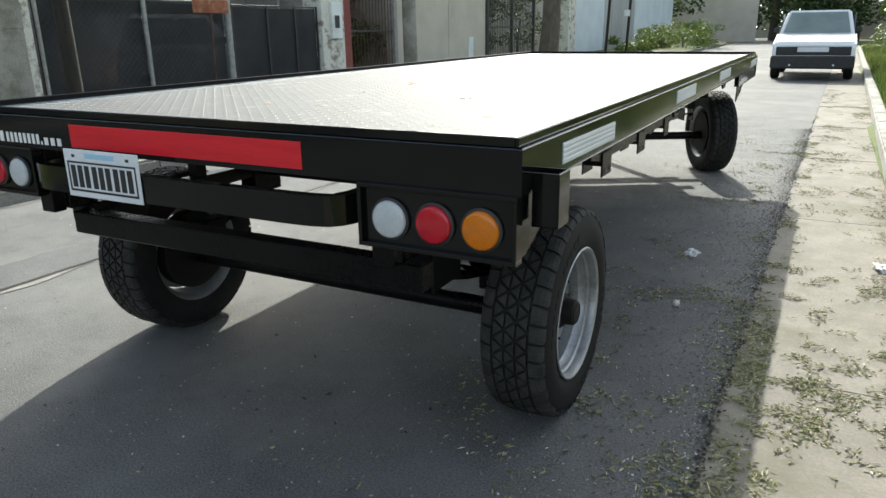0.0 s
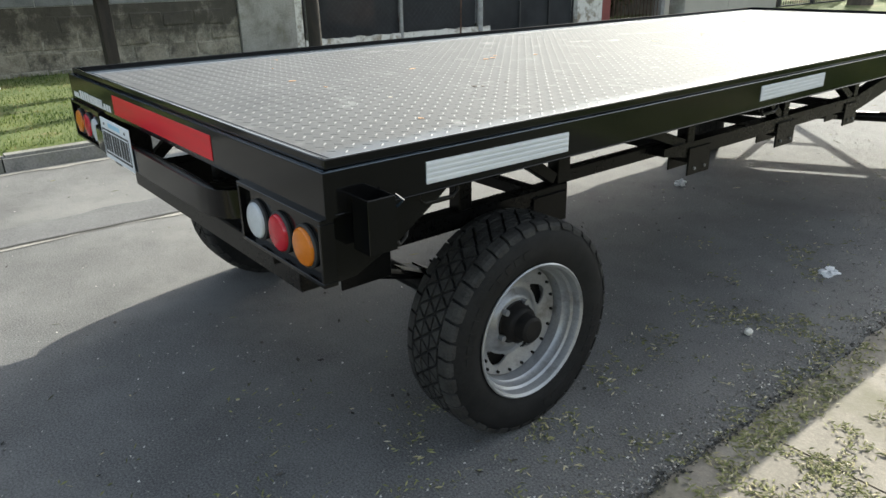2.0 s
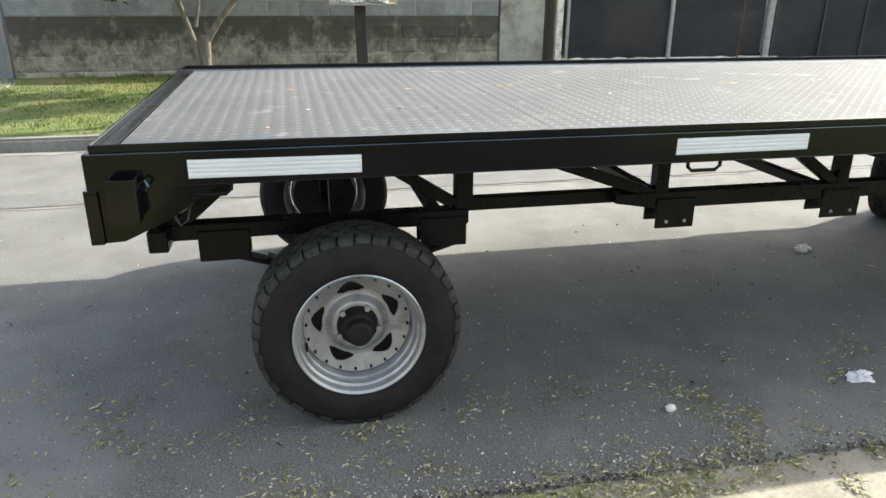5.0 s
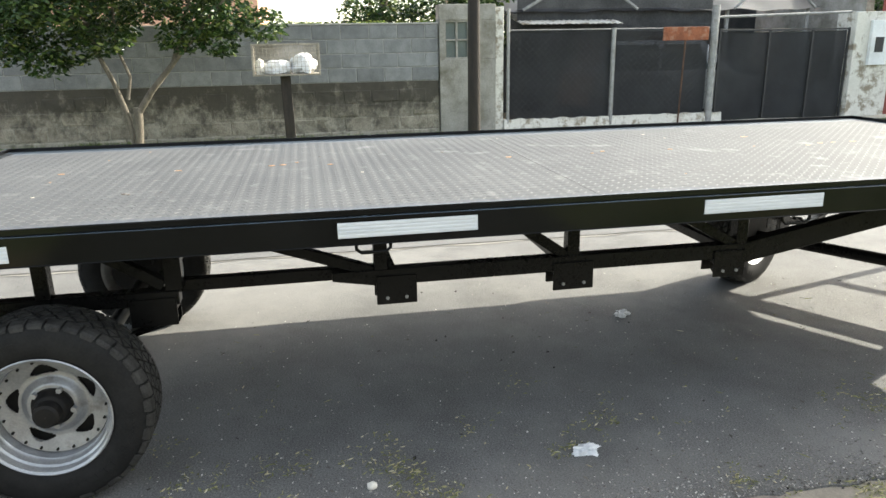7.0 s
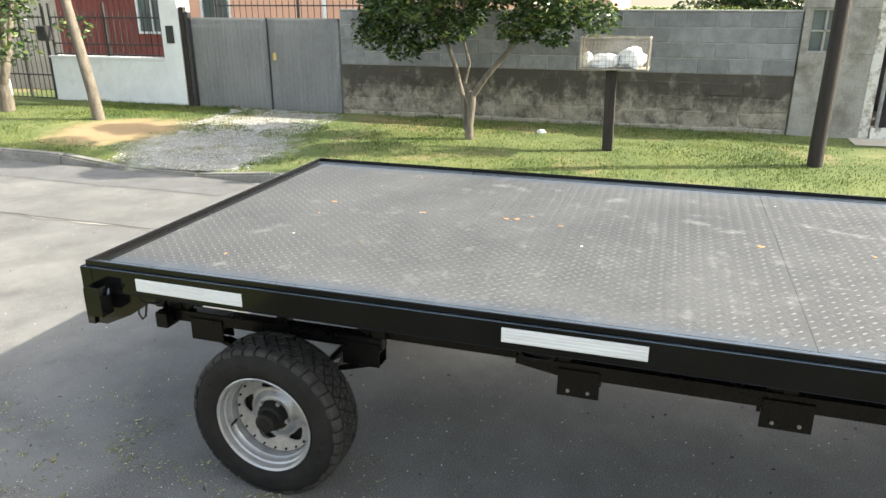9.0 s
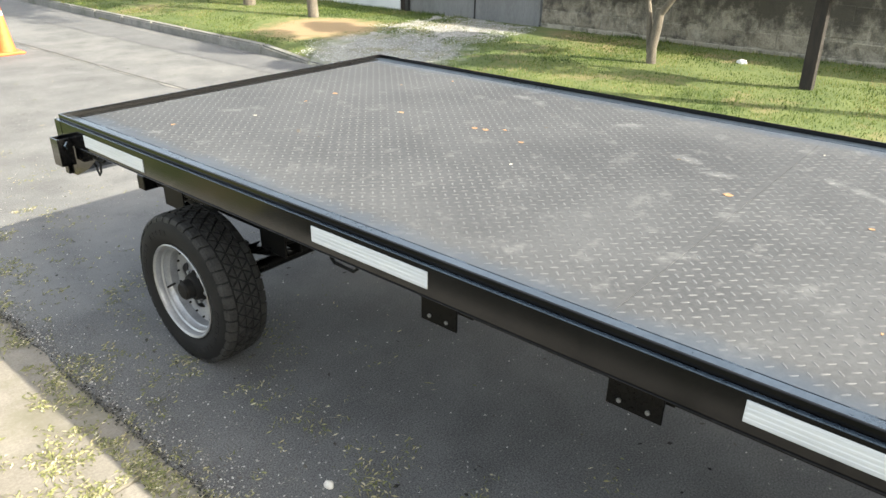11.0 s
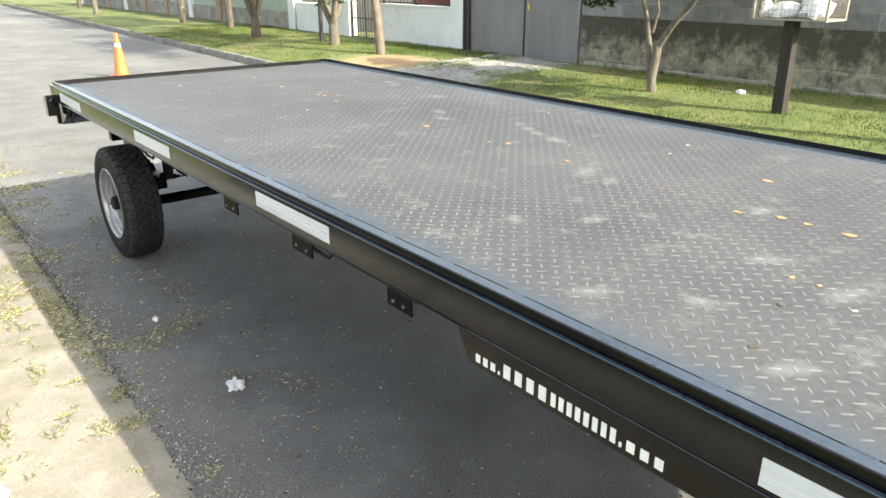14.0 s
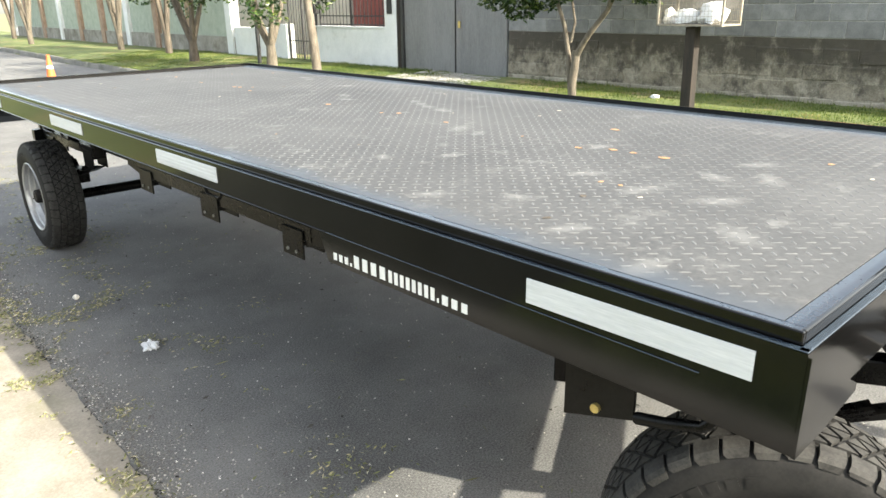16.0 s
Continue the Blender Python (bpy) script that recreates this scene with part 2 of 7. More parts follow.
M["dry_leaf"] = surface("dry_orange_leaf", (0.26, 0.13, 0.06), (0.42, 0.25, 0.13), 30, 120, 0.8, 0.1, bump=0.3)
M["paper"] = surface("crumpled_white_plastic", (0.56, 0.57, 0.58), (0.74, 0.745, 0.74), 20, 90, 0.55, 0.1, bump=0.3)
M["pebble"] = surface("pale_stone", (0.60, 0.57, 0.50), (0.76, 0.73, 0.66), 30, 150, 0.8, 0.1, bump=0.4)
_nt = M["net"].node_tree
_tr, _mx = _nt.nodes.new("ShaderNodeBsdfTransparent"), _nt.nodes.new("ShaderNodeMixShader")
_mx.inputs[0].default_value = 0.10
_nt.links.new(_nt.nodes["Principled BSDF"].outputs[0], _mx.inputs[1])
_nt.links.new(_tr.outputs[0], _mx.inputs[2])
_nt.links.new(_mx.outputs[0], _nt.nodes["Material Output"].inputs[0])


def bare_patch(m, centre, radius, colour):
    """A ragged bare patch of another colour in the ground."""
    nt, lk = m.node_tree, m.node_tree.links.new
    p = nt.nodes["Principled BSDF"]
    g = nt.nodes.new("ShaderNodeNewGeometry")
    ds = nt.nodes.new("ShaderNodeVectorMath")
    ds.operation = "DISTANCE"
    ds.inputs[1].default_value = centre
    lk(g.outputs["Position"], ds.inputs[0])
    nz = node(nt, "ShaderNodeTexNoise", Scale=3.0, Detail=8.0, Roughness=0.7)
    lk(g.outputs["Position"], nz.inputs["Vector"])
    ma = nt.nodes.new("ShaderNodeMath")
    ma.operation = "MULTIPLY_ADD"
    ma.inputs[1].default_value = 1.6 * radius
    lk(nz.outputs["Fac"], ma.inputs[0])
    lk(ds.outputs["Value"], ma.inputs[2])
    mr = nt.nodes.new("ShaderNodeMapRange")
    for k, v in (("From Min", 1.95 * radius), ("From Max", 1.45 * radius), ("To Min", 0.0), ("To Max", 0.9)):
        mr.inputs[k].default_value = v
    lk(ma.outputs[0], mr.inputs["Value"])
    mx = nt.nodes.new("ShaderNodeMix")
    mx.data_type = "RGBA"
    mx.inputs["B"].default_value = (*colour, 1)
    lk(mr.outputs[0], mx.inputs["Factor"])
    lk(p.inputs["Base Color"].links[0].from_socket, mx.inputs["A"])
    lk(mx.outputs["Result"], p.inputs["Base Color"])


bare_patch(M["soil"], (-6.1, -5.35, 0.13), 0.9, (0.30, 0.20, 0.11))
bare_patch(M["soil"], (-7.4, -3.9, 0.13), 0.7, (0.36, 0.31, 0.24))
bare_patch(M["soil"], (-5.6, -3.5, 0.1), 1.0, (0.36, 0.35, 0.32))


def mould(m):
    """Black mould hanging from the upper edge of the old courses in ragged tongues; pale bare cement shows low down."""
    nt, lk = m.node_tree, m.node_tree.links.new
    p = nt.nodes["Principled BSDF"]
    g, sx = nt.nodes.new("ShaderNodeNewGeometry"), nt.nodes.new("ShaderNodeSeparateXYZ")
    lk(g.outputs["Position"], sx.inputs[0])
    mp = nt.nodes.new("ShaderNodeMapping")
    mp.inputs["Scale"].default_value = (1.0, 1.35, 0.95)
    lk(g.outputs["Position"], mp.inputs[0])
    n1 = node(nt, "ShaderNodeTexNoise", Scale=2.6, Detail=12.0, Roughness=0.74)
    lk(mp.outputs[0], n1.inputs["Vector"])
    mr = nt.nodes.new("ShaderNodeMapRange")
    for k, v in (("From Min", 0.25), ("From Max", 0.90), ("To Min", -0.20), ("To Max", 0.13)):
        mr.inputs[k].default_value = v
    lk(sx.outputs["Z"], mr.inputs["Value"])
    ad = nt.nodes.new("ShaderNodeMath")
    ad.operation = "ADD"
    lk(n1.outputs["Fac"], ad.inputs[0])
    lk(mr.outputs[0], ad.inputs[1])
    rp_ = ramp(nt, [(0.375, 0.0), (0.555, 0.93)])
    lk(ad.outputs[0], rp_.inputs[0])
    mx = nt.nodes.new("ShaderNodeMix")
    mx.data_type = "RGBA"
    old = p.inputs["Base Color"].links[0].from_socket
    mx.inputs["B"].default_value = (0.052, 0.046, 0.037, 1)
    lk(rp_.outputs[0], mx.inputs["Factor"])
    lk(old, mx.inputs["A"])
    lk(mx.outputs["Result"], p.inputs["Base Color"])


for _k in ("block_old", "mortar_old", "block_base"):
    mould(M[_k])
# trailer
M["paint"] = surface("gloss_black_paint", (0.0035, 0.0035, 0.0036), (0.007, 0.007, 0.0073), 3, 120, 0.10, 0.04, bump=0.06, depth=0.002, spec=0.27)
M["frame_paint"] = surface("satin_black_paint", (0.003, 0.003, 0.0031), (0.008, 0.0078, 0.0074), 5, 90, 0.30, 0.10, bump=0.2, depth=0.003, spec=0.13)
M["plate"] = surface("dusty_dark_tread_plate", (0.048, 0.0495, 0.052), (0.083, 0.085, 0.088), 1.6, 70, 0.74, 0.08, metal=0.16, bump=0.2, depth=0.002,
                     stain=(0.155, 0.156, 0.155), sscale=7.5, slo=0.56, shi=0.74, spec=0.32)
M["lug"] = surface("worn_tread_lugs", (0.080, 0.081, 0.083), (0.135, 0.136, 0.137), 2.0, 60, 0.62, 0.08, metal=0.25, bump=0.05)
def edge_sheen(m):
    """Bluish sky sheen painted into a smoother band along the deck's long edges."""
    nt, lk = m.node_tree, m.node_tree.links.new
    p = nt.nodes["Principled BSDF"]
    tc, sx, nz = nt.nodes.new("ShaderNodeTexCoord"), nt.nodes.new("ShaderNodeSeparateXYZ"), node(nt, "ShaderNodeTexNoise", Scale=9.0, Detail=4.0)
    lk(tc.outputs["Object"], sx.inputs[0])
    lk(tc.outputs["Object"], nz.inputs["Vector"])
    off, ab, ad = nt.nodes.new("ShaderNodeMath"), nt.nodes.new("ShaderNodeMath"), nt.nodes.new("ShaderNodeMath")
    off.operation, ab.operation, ad.operation = "ADD", "ABSOLUTE", "MULTIPLY_ADD"
    off.inputs[1].default_value = 0.98
    ad.inputs[1].default_value = 0.10
    lk(sx.outputs["X"], off.inputs[0])
    lk(off.outputs[0], ab.inputs[0])
    lk(nz.outputs["Fac"], ad.inputs[0])
    lk(ab.outputs[0], ad.inputs[2])
    mr = nt.nodes.new("ShaderNodeMapRange")
    mr.inputs["From Min"].default_value, mr.inputs["From Max"].default_value = 0.87, 1.01
    lk(ad.outputs[0], mr.inputs["Value"])
    for socket, value in (("Base Color", (0.046, 0.063, 0.086, 1)), ("Roughness", 0.30)):
        old = p.inputs[socket].links[0].from_socket
        mx = nt.nodes.new("ShaderNodeMix")
        mx.data_type = "RGBA" if socket == "Base Color" else "FLOAT"
        k = {"RGBA": ("A_Color", "B_Color", "Result_Color"), "FLOAT": ("A_Float", "B_Float", "Result_Float")}[mx.data_type]
        a_, b_ = [q for q in mx.inputs if q.identifier == k[0]][0], [q for q in mx.inputs if q.identifier == k[1]][0]
        f_ = [q for q in mx.inputs if q.identifier == "Factor_Float"][0]
        b_.default_value = value
        lk(old, a_)
        lk(mr.outputs[0], f_)
        lk([q for q in mx.outputs if q.identifier == k[2]][0], p.inputs[socket])


def scuffs(m, marks, colour):
    """Pale dusty footmarks, ragged at their edges."""
    nt, lk = m.node_tree, m.node_tree.links.new
    p = nt.nodes["Principled BSDF"]
    tc = nt.nodes.new("ShaderNodeTexCoord")
    nz = node(nt, "ShaderNodeTexNoise", Scale=28.0, Detail=6.0, Roughness=0.7)
    lk(tc.outputs["Object"], nz.inputs["Vector"])
    nearest = None
    for x, y, size in marks:
        mp = nt.nodes.new("ShaderNodeMapping")
        mp.vector_type = "TEXTURE"
        mp.inputs["Location"].default_value = (x, y, 0.93)
        mp.inputs["Rotation"].default_value = (0, 0, 0.9 + 7 * x)
        mp.inputs["Scale"].default_value = (size, size * 0.5, 1)
        ln = nt.nodes.new("ShaderNodeVectorMath")
        ln.operation = "LENGTH"
        lk(tc.outputs["Object"], mp.inputs[0])
        lk(mp.outputs[0], ln.inputs[0])
        if nearest is None:
            nearest = ln.outputs["Value"]
        else:
            mn = nt.nodes.new("ShaderNodeMath")
            mn.operation = "MINIMUM"
            lk(nearest, mn.inputs[0])
            lk(ln.outputs["Value"], mn.inputs[1])
            nearest = mn.outputs[0]
    ma = nt.nodes.new("ShaderNodeMath")
    ma.operation = "MULTIPLY_ADD"
    ma.inputs[1].default_value = 2.2
    lk(nz.outputs["Fac"], ma.inputs[0])
    lk(nearest, ma.inputs[2])
    mr = nt.nodes.new("ShaderNodeMapRange")
    for k, v in (("From Min", 2.2), ("From Max", 1.3), ("To Min", 0.0), ("To Max", 0.48)):
        mr.inputs[k].default_value = v
    lk(ma.outputs[0], mr.inputs["Value"])
    mx = nt.nodes.new("ShaderNodeMix")
    mx.data_type = "RGBA"
    mx.inputs["B"].default_value = (*colour, 1)
    lk(mr.outputs[0], mx.inputs["Factor"])
    lk(p.inputs["Base Color"].links[0].from_socket, mx.inputs["A"])
    lk(mx.outputs["Result"], p.inputs["Base Color"])


MARKS = [(-1.69, 1.26, 0.08), (-1.58, 1.88, 0.08), (-1.29, 2.26, 0.07), (-1.20, 2.41, 0.07), (-1.38, 2.73, 0.05), (-1.34, 2.83, 0.06), (-1.30, 2.92, 0.06), (-1.26, 3.07, 0.07),
         (-0.97, 3.47, 0.09), (-0.88, 4.56, 0.075), (-0.66, 4.69, 0.085), (-0.615, 4.49, 0.08), (-0.68, 4.28, 0.07), (-1.02, 4.08, 0.06), (-1.11, 4.58, 0.07), (-0.95, 4.68, 0.08),
         (-0.43, 4.84, 0.09), (-0.42, 3.68, 0.05), (-0.59, 3.82, 0.06), (-0.94, 3.60, 0.06), (-0.21, 4.13, 0.06), (-0.22, 4.56, 0.06), (-0.12, 4.80, 0.08)]
scuffs(M["plate"], MARKS, (0.185, 0.186, 0.185))
scuffs(M["lug"], MARKS, (0.235, 0.235, 0.232))
edge_sheen(M["plate"])
edge_sheen(M["lug"])
# black steel; the blue of the mirrored sky is put into both colours
M["edge"] = surface("sky_tinted_edge_paint", (0.016, 0.024, 0.034), (0.030, 0.044, 0.060), 3, 70, 0.14, 0.05, metal=0.0, bump=0.06, spec=0.6)
M["margin"] = surface("sky_tinted_margin_steel", (0.045, 0.062, 0.082), (0.075, 0.098, 0.125), 3, 70, 0.30, 0.06, metal=0.55, bump=0.08)
M["white_tape"] = surface("white_reflective_tape", (0.50, 0.52, 0.535), (0.64, 0.655, 0.665), 8, 60, 0.38, 0.08, bump=0.25, depth=0.002, stain=(0.42, 0.42, 0.42), sscale=9, slo=0.66, shi=0.8, stretch=(0.3, 0.3, 5))
M["red_tape"] = surface("red_reflective_tape", (0.56, 0.007, 0.018), (0.70, 0.014, 0.028), 8, 60, 0.35, 0.08, bump=0.25, depth=0.002, stretch=(0.3, 0.3, 5))
M["decal"] = surface("white_decal", (0.72, 0.72, 0.70), (0.80, 0.80, 0.78), 20, 120, 0.5, 0.05, bump=0.0)
M["tyre"] = surface("tyre_rubber", (0.008, 0.008, 0.0082), (0.018, 0.0177, 0.0172), 14, 120, 0.70, 0.1, bump=0.3, depth=0.002, spec=0.2)
M["tread"] = surface("dusty_tread_rubber", (0.016, 0.0155, 0.015), (0.046, 0.045, 0.042), 18, 160, 0.72, 0.12, bump=0.35, depth=0.002, spec=0.25)
M["rim"] = surface("silver_wheel_paint", (0.29, 0.295, 0.30), (0.39, 0.395, 0.40), 12, 140, 0.34, 0.08, metal=0.5, bump=0.08, depth=0.002, stain=(0.15, 0.14, 0.125), sscale=9, slo=0.54, shi=0.74)
M["hub"] = surface("greasy_black_hub", (0.004, 0.004, 0.004), (0.014, 0.012, 0.010), 20, 90, 0.7, 0.15, bump=0.6, spec=0.25)
M["lens_white"] = glassy("clear_lamp_lens", (0.80, 0.83, 0.86), 0.12, 0.35)
M["lens_red"] = glassy("red_lamp_lens", (0.62, 0.012, 0.03), 0.12, 0.25)
M["lens_amber"] = glassy("amber_lamp_lens", (0.80, 0.22, 0.008), 0.12, 0.25)
M["numplate"] = surface("number_plate_white", (0.62, 0.64, 0.66), (0.72, 0.74, 0.76), 12, 90, 0.4, 0.1, bump=0.1)
M["ink"] = surface("black_ink", (0.012, 0.012, 0.014), (0.02, 0.02, 0.022), 20, 90, 0.5, 0.05, bump=0)
M["sky_ink"] = surface("pale_blue_ink", (0.30, 0.52, 0.66), (0.36, 0.58, 0.72), 20, 90, 0.5, 0.05, bump=0)
M["yellow"] = surface("zinc_yellow", (0.45, 0.34, 0.12), (0.60, 0.47, 0.18), 30, 90, 0.4, 0.1, metal=0.6, bump=0.1)
# others
M["cone"] = surface("orange_plastic", (0.68, 0.11, 0.025), (0.80, 0.16, 0.045), 6, 60, 0.6, 0.1, bump=0.1)
M["car_white"] = surface("white_car_paint", (0.68, 0.69, 0.70), (0.76, 0.77, 0.78), 4, 60, 0.25, 0.05, bump=0.03, coat=0.4)
M["car_dark"] = surface("silver_car_paint", (0.40, 0.41, 0.42), (0.48, 0.49, 0.50), 4, 60, 0.25, 0.05, bump=0.03, coat=0.4)
M["plastic_black"] = surface("black_plastic", (0.012, 0.012, 0.013), (0.03, 0.03, 0.03), 10, 90, 0.6, 0.1, bump=0.2)
M["glass"] = surface("window_glass", (0.10, 0.13, 0.13), (0.14, 0.17, 0.17), 4, 60, 0.06, 0.02, bump=0.02, metal=0.2)
M["rust_dark"] = surface("brown_rusty_iron", (0.045, 0.022, 0.014), (0.11, 0.06, 0.04), 8, 60, 0.9, 0.06, bump=0.5)
M["windscreen"] = surface("pale_windscreen", (0.30, 0.37, 0.36), (0.42, 0.49, 0.48), 2, 60, 0.08, 0.03, bump=0.02, metal=0.2)
M["bin_wire"] = surface("pale_bin_mesh", (0.16, 0.14, 0.11), (0.33, 0.29, 0.23), 12, 90, 0.7, 0.1, bump=0.3)
M["green_net"] = surface("green_mesh_screen", (0.27, 0.32, 0.27), (0.38, 0.42, 0.36), 4, 150, 0.9, 0.05, bump=0.3)
M["pier"] = surface("brown_pier_brick", (0.24, 0.16, 0.115), (0.38, 0.27, 0.20), 5, 50, 0.9, 0.06, bump=0.6)

# ---------------------------------------------------------------- mesh helpers


def base(name, at=(0, 0, 0), label="", category="", group="", kind=""):
    ob = new(name)
    ob.location = at
    ob.empty_display_size = 0.1
    return tagged(ob, label, category, group, kind)


def mesh_of(name, bm, mats, smooth=None):
    me = bpy.data.meshes.new(name)
    bmesh.ops.recalc_face_normals(bm, faces=bm.faces)
    bm.to_mesh(me)
    bm.free()
    for m in mats if isinstance(mats, (list, tuple)) else (mats,):
        me.materials.append(m)
    if smooth is not None:
        me.polygons.foreach_set("use_smooth", [True] * len(me.polygons))
        me.set_sharp_from_angle(angle=radians(smooth))
    return me


def hang(ob, parent, m=None):
    """ob under parent, at the world pose m."""
    ob.parent = parent
    ob.matrix_parent_inverse = Matrix.Translation(parent.location).inverted()
    if m is not None:
        ob.matrix_basis = m
    return ob


def part(name, bm, material, parent, label="", smooth=None):
    ob = new(name, mesh_of(name, bm, material, smooth))
    hang(ob, parent)
    return tagged(ob, label)


def solid(name, bm, material, label="", category="", group="", kind="", smooth=None):
    return tagged(new(name, mesh_of(name, bm, material, smooth)), label, category, group, kind)


def box(lo, hi, bevel=0.0, bm=None):
    bm = bm or bmesh.new()
    c = [(a + b) / 2 for a, b in zip(lo, hi)]
    s = [abs(b - a) for a, b in zip(lo, hi)]
    r = bmesh.ops.create_cube(bm, size=1, matrix=Matrix.Translation(c) @ Matrix.Diagonal((*s, 1)))
    if bevel:
        es = list({e for v in r["verts"] for e in v.link_edges})
        bmesh.ops.bevel(bm, geom=es, offset=min(bevel, min(s) * 0.45), segments=1, affect="EDGES")
    return bm


def bar(p, q, w, h=None, bm=None, bevel=0.003, up=(0, 0, 1)):
    """A rectangular bar from p to q, w across and h high."""
    bm = bm or bmesh.new()
    h = h or w
    p, q = Vector(p), Vector(q)
    d = (q - p).normalized()
    side = d.cross(Vector(up))
    side = side.normalized() if side.length > 1e-4 else Vector((1, 0, 0))
    top = side.cross(d)
    m = Matrix((side, d, top)).transposed().to_4x4()
    m.translation = (p + q) / 2
    r = bmesh.ops.create_cube(bm, size=1, matrix=m @ Matrix.Diagonal((w, (q - p).length, h, 1)))
    if bevel:
        bmesh.ops.bevel(bm, geom=list({e for v in r["verts"] for e in v.link_edges}), offset=min(bevel, 0.4 * min(w, h)), segments=1, affect="EDGES")
    return bm


def rod(p, q, r, seg=10, r2=None, bm=None):
    bm = bm or bmesh.new()
    p, q = Vector(p), Vector(q)
    m = (q - p).to_track_quat("Z", "Y").to_matrix().to_4x4()
    m.translation = (p + q) / 2
    bmesh.ops.create_cone(bm, cap_ends=True, segments=seg, radius1=r, radius2=r if r2 is None else r2, depth=(q - p).length, matrix=m)
    return bm


def tube(pts, rad, seg=8, bm=None):
    """A round tube along pts; rad is one number or one for each point."""
    bm = bm or bmesh.new()
    pts = [Vector(p) for p in pts]
    rad = rad if isinstance(rad, (list, tuple)) else [rad] * len(pts)
    rings, ref = [], Vector((0.31, 0.77, 0.11)).normalized()
    for i, p in enumerate(pts):
        d = (pts[min(i + 1, len(pts) - 1)] - pts[max(i - 1, 0)]).normalized()
        a = d.cross(ref).normalized()
        b = d.cross(a)
        rings.append([bm.verts.new(p + rad[i] * (math.cos(t) * a + math.sin(t) * b)) for t in (2 * math.pi * k / seg for k in range(seg))])
    for u, v in zip(rings, rings[1:]):
        for k in range(seg):
            bm.faces.new((u[k], u[(k + 1) % seg], v[(k + 1) % seg], v[k]))
    bm.faces.new(rings[0][::-1])
    bm.faces.new(rings[-1])
    return bm


def prism(pts, axis, a, b, bm=None):
    """The outline pts (two coordinates in the plane across axis, in the order of the others) drawn out from a to b."""
    bm = bm or bmesh.new()

    def at(p, w):
        q = list(p)
        q.insert("xyz".index(axis), w)
        return q
    lo, hi = [bm.verts.new(at(p, a)) for p in pts], [bm.verts.new(at(p, b)) for p in pts]
    n = len(pts)
    bm.faces.new(lo[::-1])
    bm.faces.new(hi)
    for i in range(n):
        bm.faces.new((lo[i], lo[(i + 1) % n], hi[(i + 1) % n], hi[i]))
    return bm


def lathe(profile, seg=48, bm=None, closed=False):
    """The outline (x, r) turned about the x axis."""
    bm = bm or bmesh.new()
    rings = [[bm.verts.new((x, r * math.cos(2 * math.pi * k / seg), r * math.sin(2 * math.pi * k / seg))) for k in range(seg)] for x, r in profile]
    pairs = list(zip(rings, rings[1:])) + ([(rings[-1], rings[0])] if closed else [])
    for u, v in pairs:
        for k in range(seg):
            bm.faces.new((u[k], u[(k + 1) % seg], v[(k + 1) % seg], v[k]))
    return bm


def cloud(name, verts, faces, material, label="", category="", kind="stuff"):
    me = bpy.data.meshes.new(name)
    me.from_pydata(verts, [], faces)
    me.materials.append(material)
    return tagged(new(name, me), label, category, kind=kind)

# ---------------------------------------------------------------- ground and street


def road_right(y):
    return 0.325 + 0.014 * y


def kerb_right(y):
    return 0.93 + 0.018 * y


def kerb_left(y):
    return -4.54 + (0.034 * y if y < 0 else -0.012 * y)


def verge_height(x, y):
    """The far verge: level with the kerb, sunk where the driveway meets the road."""
    rise = max(0.0, min(1.0, (-4.9 - x) / 1.7))
    h = 0.125 + 0.062 * rise * rise * (3 - 2 * rise) + 0.012 * noise.noise((x * 0.9, y * 0.9, 3.0)) + 0.004 * noise.noise((x * 5, y * 5, 7.0))
    dip = max(0.0, 1 - abs(y + 3.3) / 1.25) ** 0.6 * max(0.0, min(1.0, (x + 6.4) / 1.6))
    return h * (1 - dip) + 0.035 * dip


ground = solid("ground", box((-260, -260, -0.35), (260, 260, -0.12)), M["land"], "open land under and beyond the street", "ground", kind="structure")

YS = [-120, -80, -50, -34, -26, -20] + [-16 + 0.05 * i for i in range(int(32 / 0.05))] + [16, 20, 26, 36, 50, 70, 100, 130]
bm = bmesh.new()
rnd = random.Random(4)
left, right, low = [], [], []
for y in YS:
    j = 0.014 * noise.noise((0, y * 3.1, 0)) + 0.012 * noise.noise((0, y * 11, 5)) + 0.006 * rnd.uniform(-1, 1)
    left.append(bm.verts.new((kerb_left(y) - 0.05, y, 0)))
    right.append(bm.verts.new((road_right(y) + j, y, 0)))
    low.append(bm.verts.new((road_right(y) + j + 0.012, y, -0.05)))
for i in range(len(YS) - 1):
    bm.faces.new((left[i], right[i], right[i + 1], left[i + 1]))
    bm.faces.new((right[i], low[i], low[i + 1], right[i + 1]))
road = solid("road", bm, M["asphalt"], "worn grey asphalt street with a crumbling edge", "road", kind="structure")

# darker resurfaced strips, a wandering crack and pale dust along the far kerb


def strip(name, ys, left_edge, right_edge, z, mat, label, category):
    bm = bmesh.new()
    p = [bm.verts.new((left_edge(y), y, z)) for y in ys]
    q = [bm.verts.new((right_edge(y), y, z)) for y in ys]
    for i in range(len(ys) - 1):
        bm.faces.new((p[i], q[i], q[i + 1], p[i + 1]))
    return solid(name, bm, mat, label, category, kind="structure")


def rough(y, k, amp):
    return amp * (noise.noise((y * 0.9, k, 0)) + 0.5 * noise.noise((y * 4.5, k, 3)))


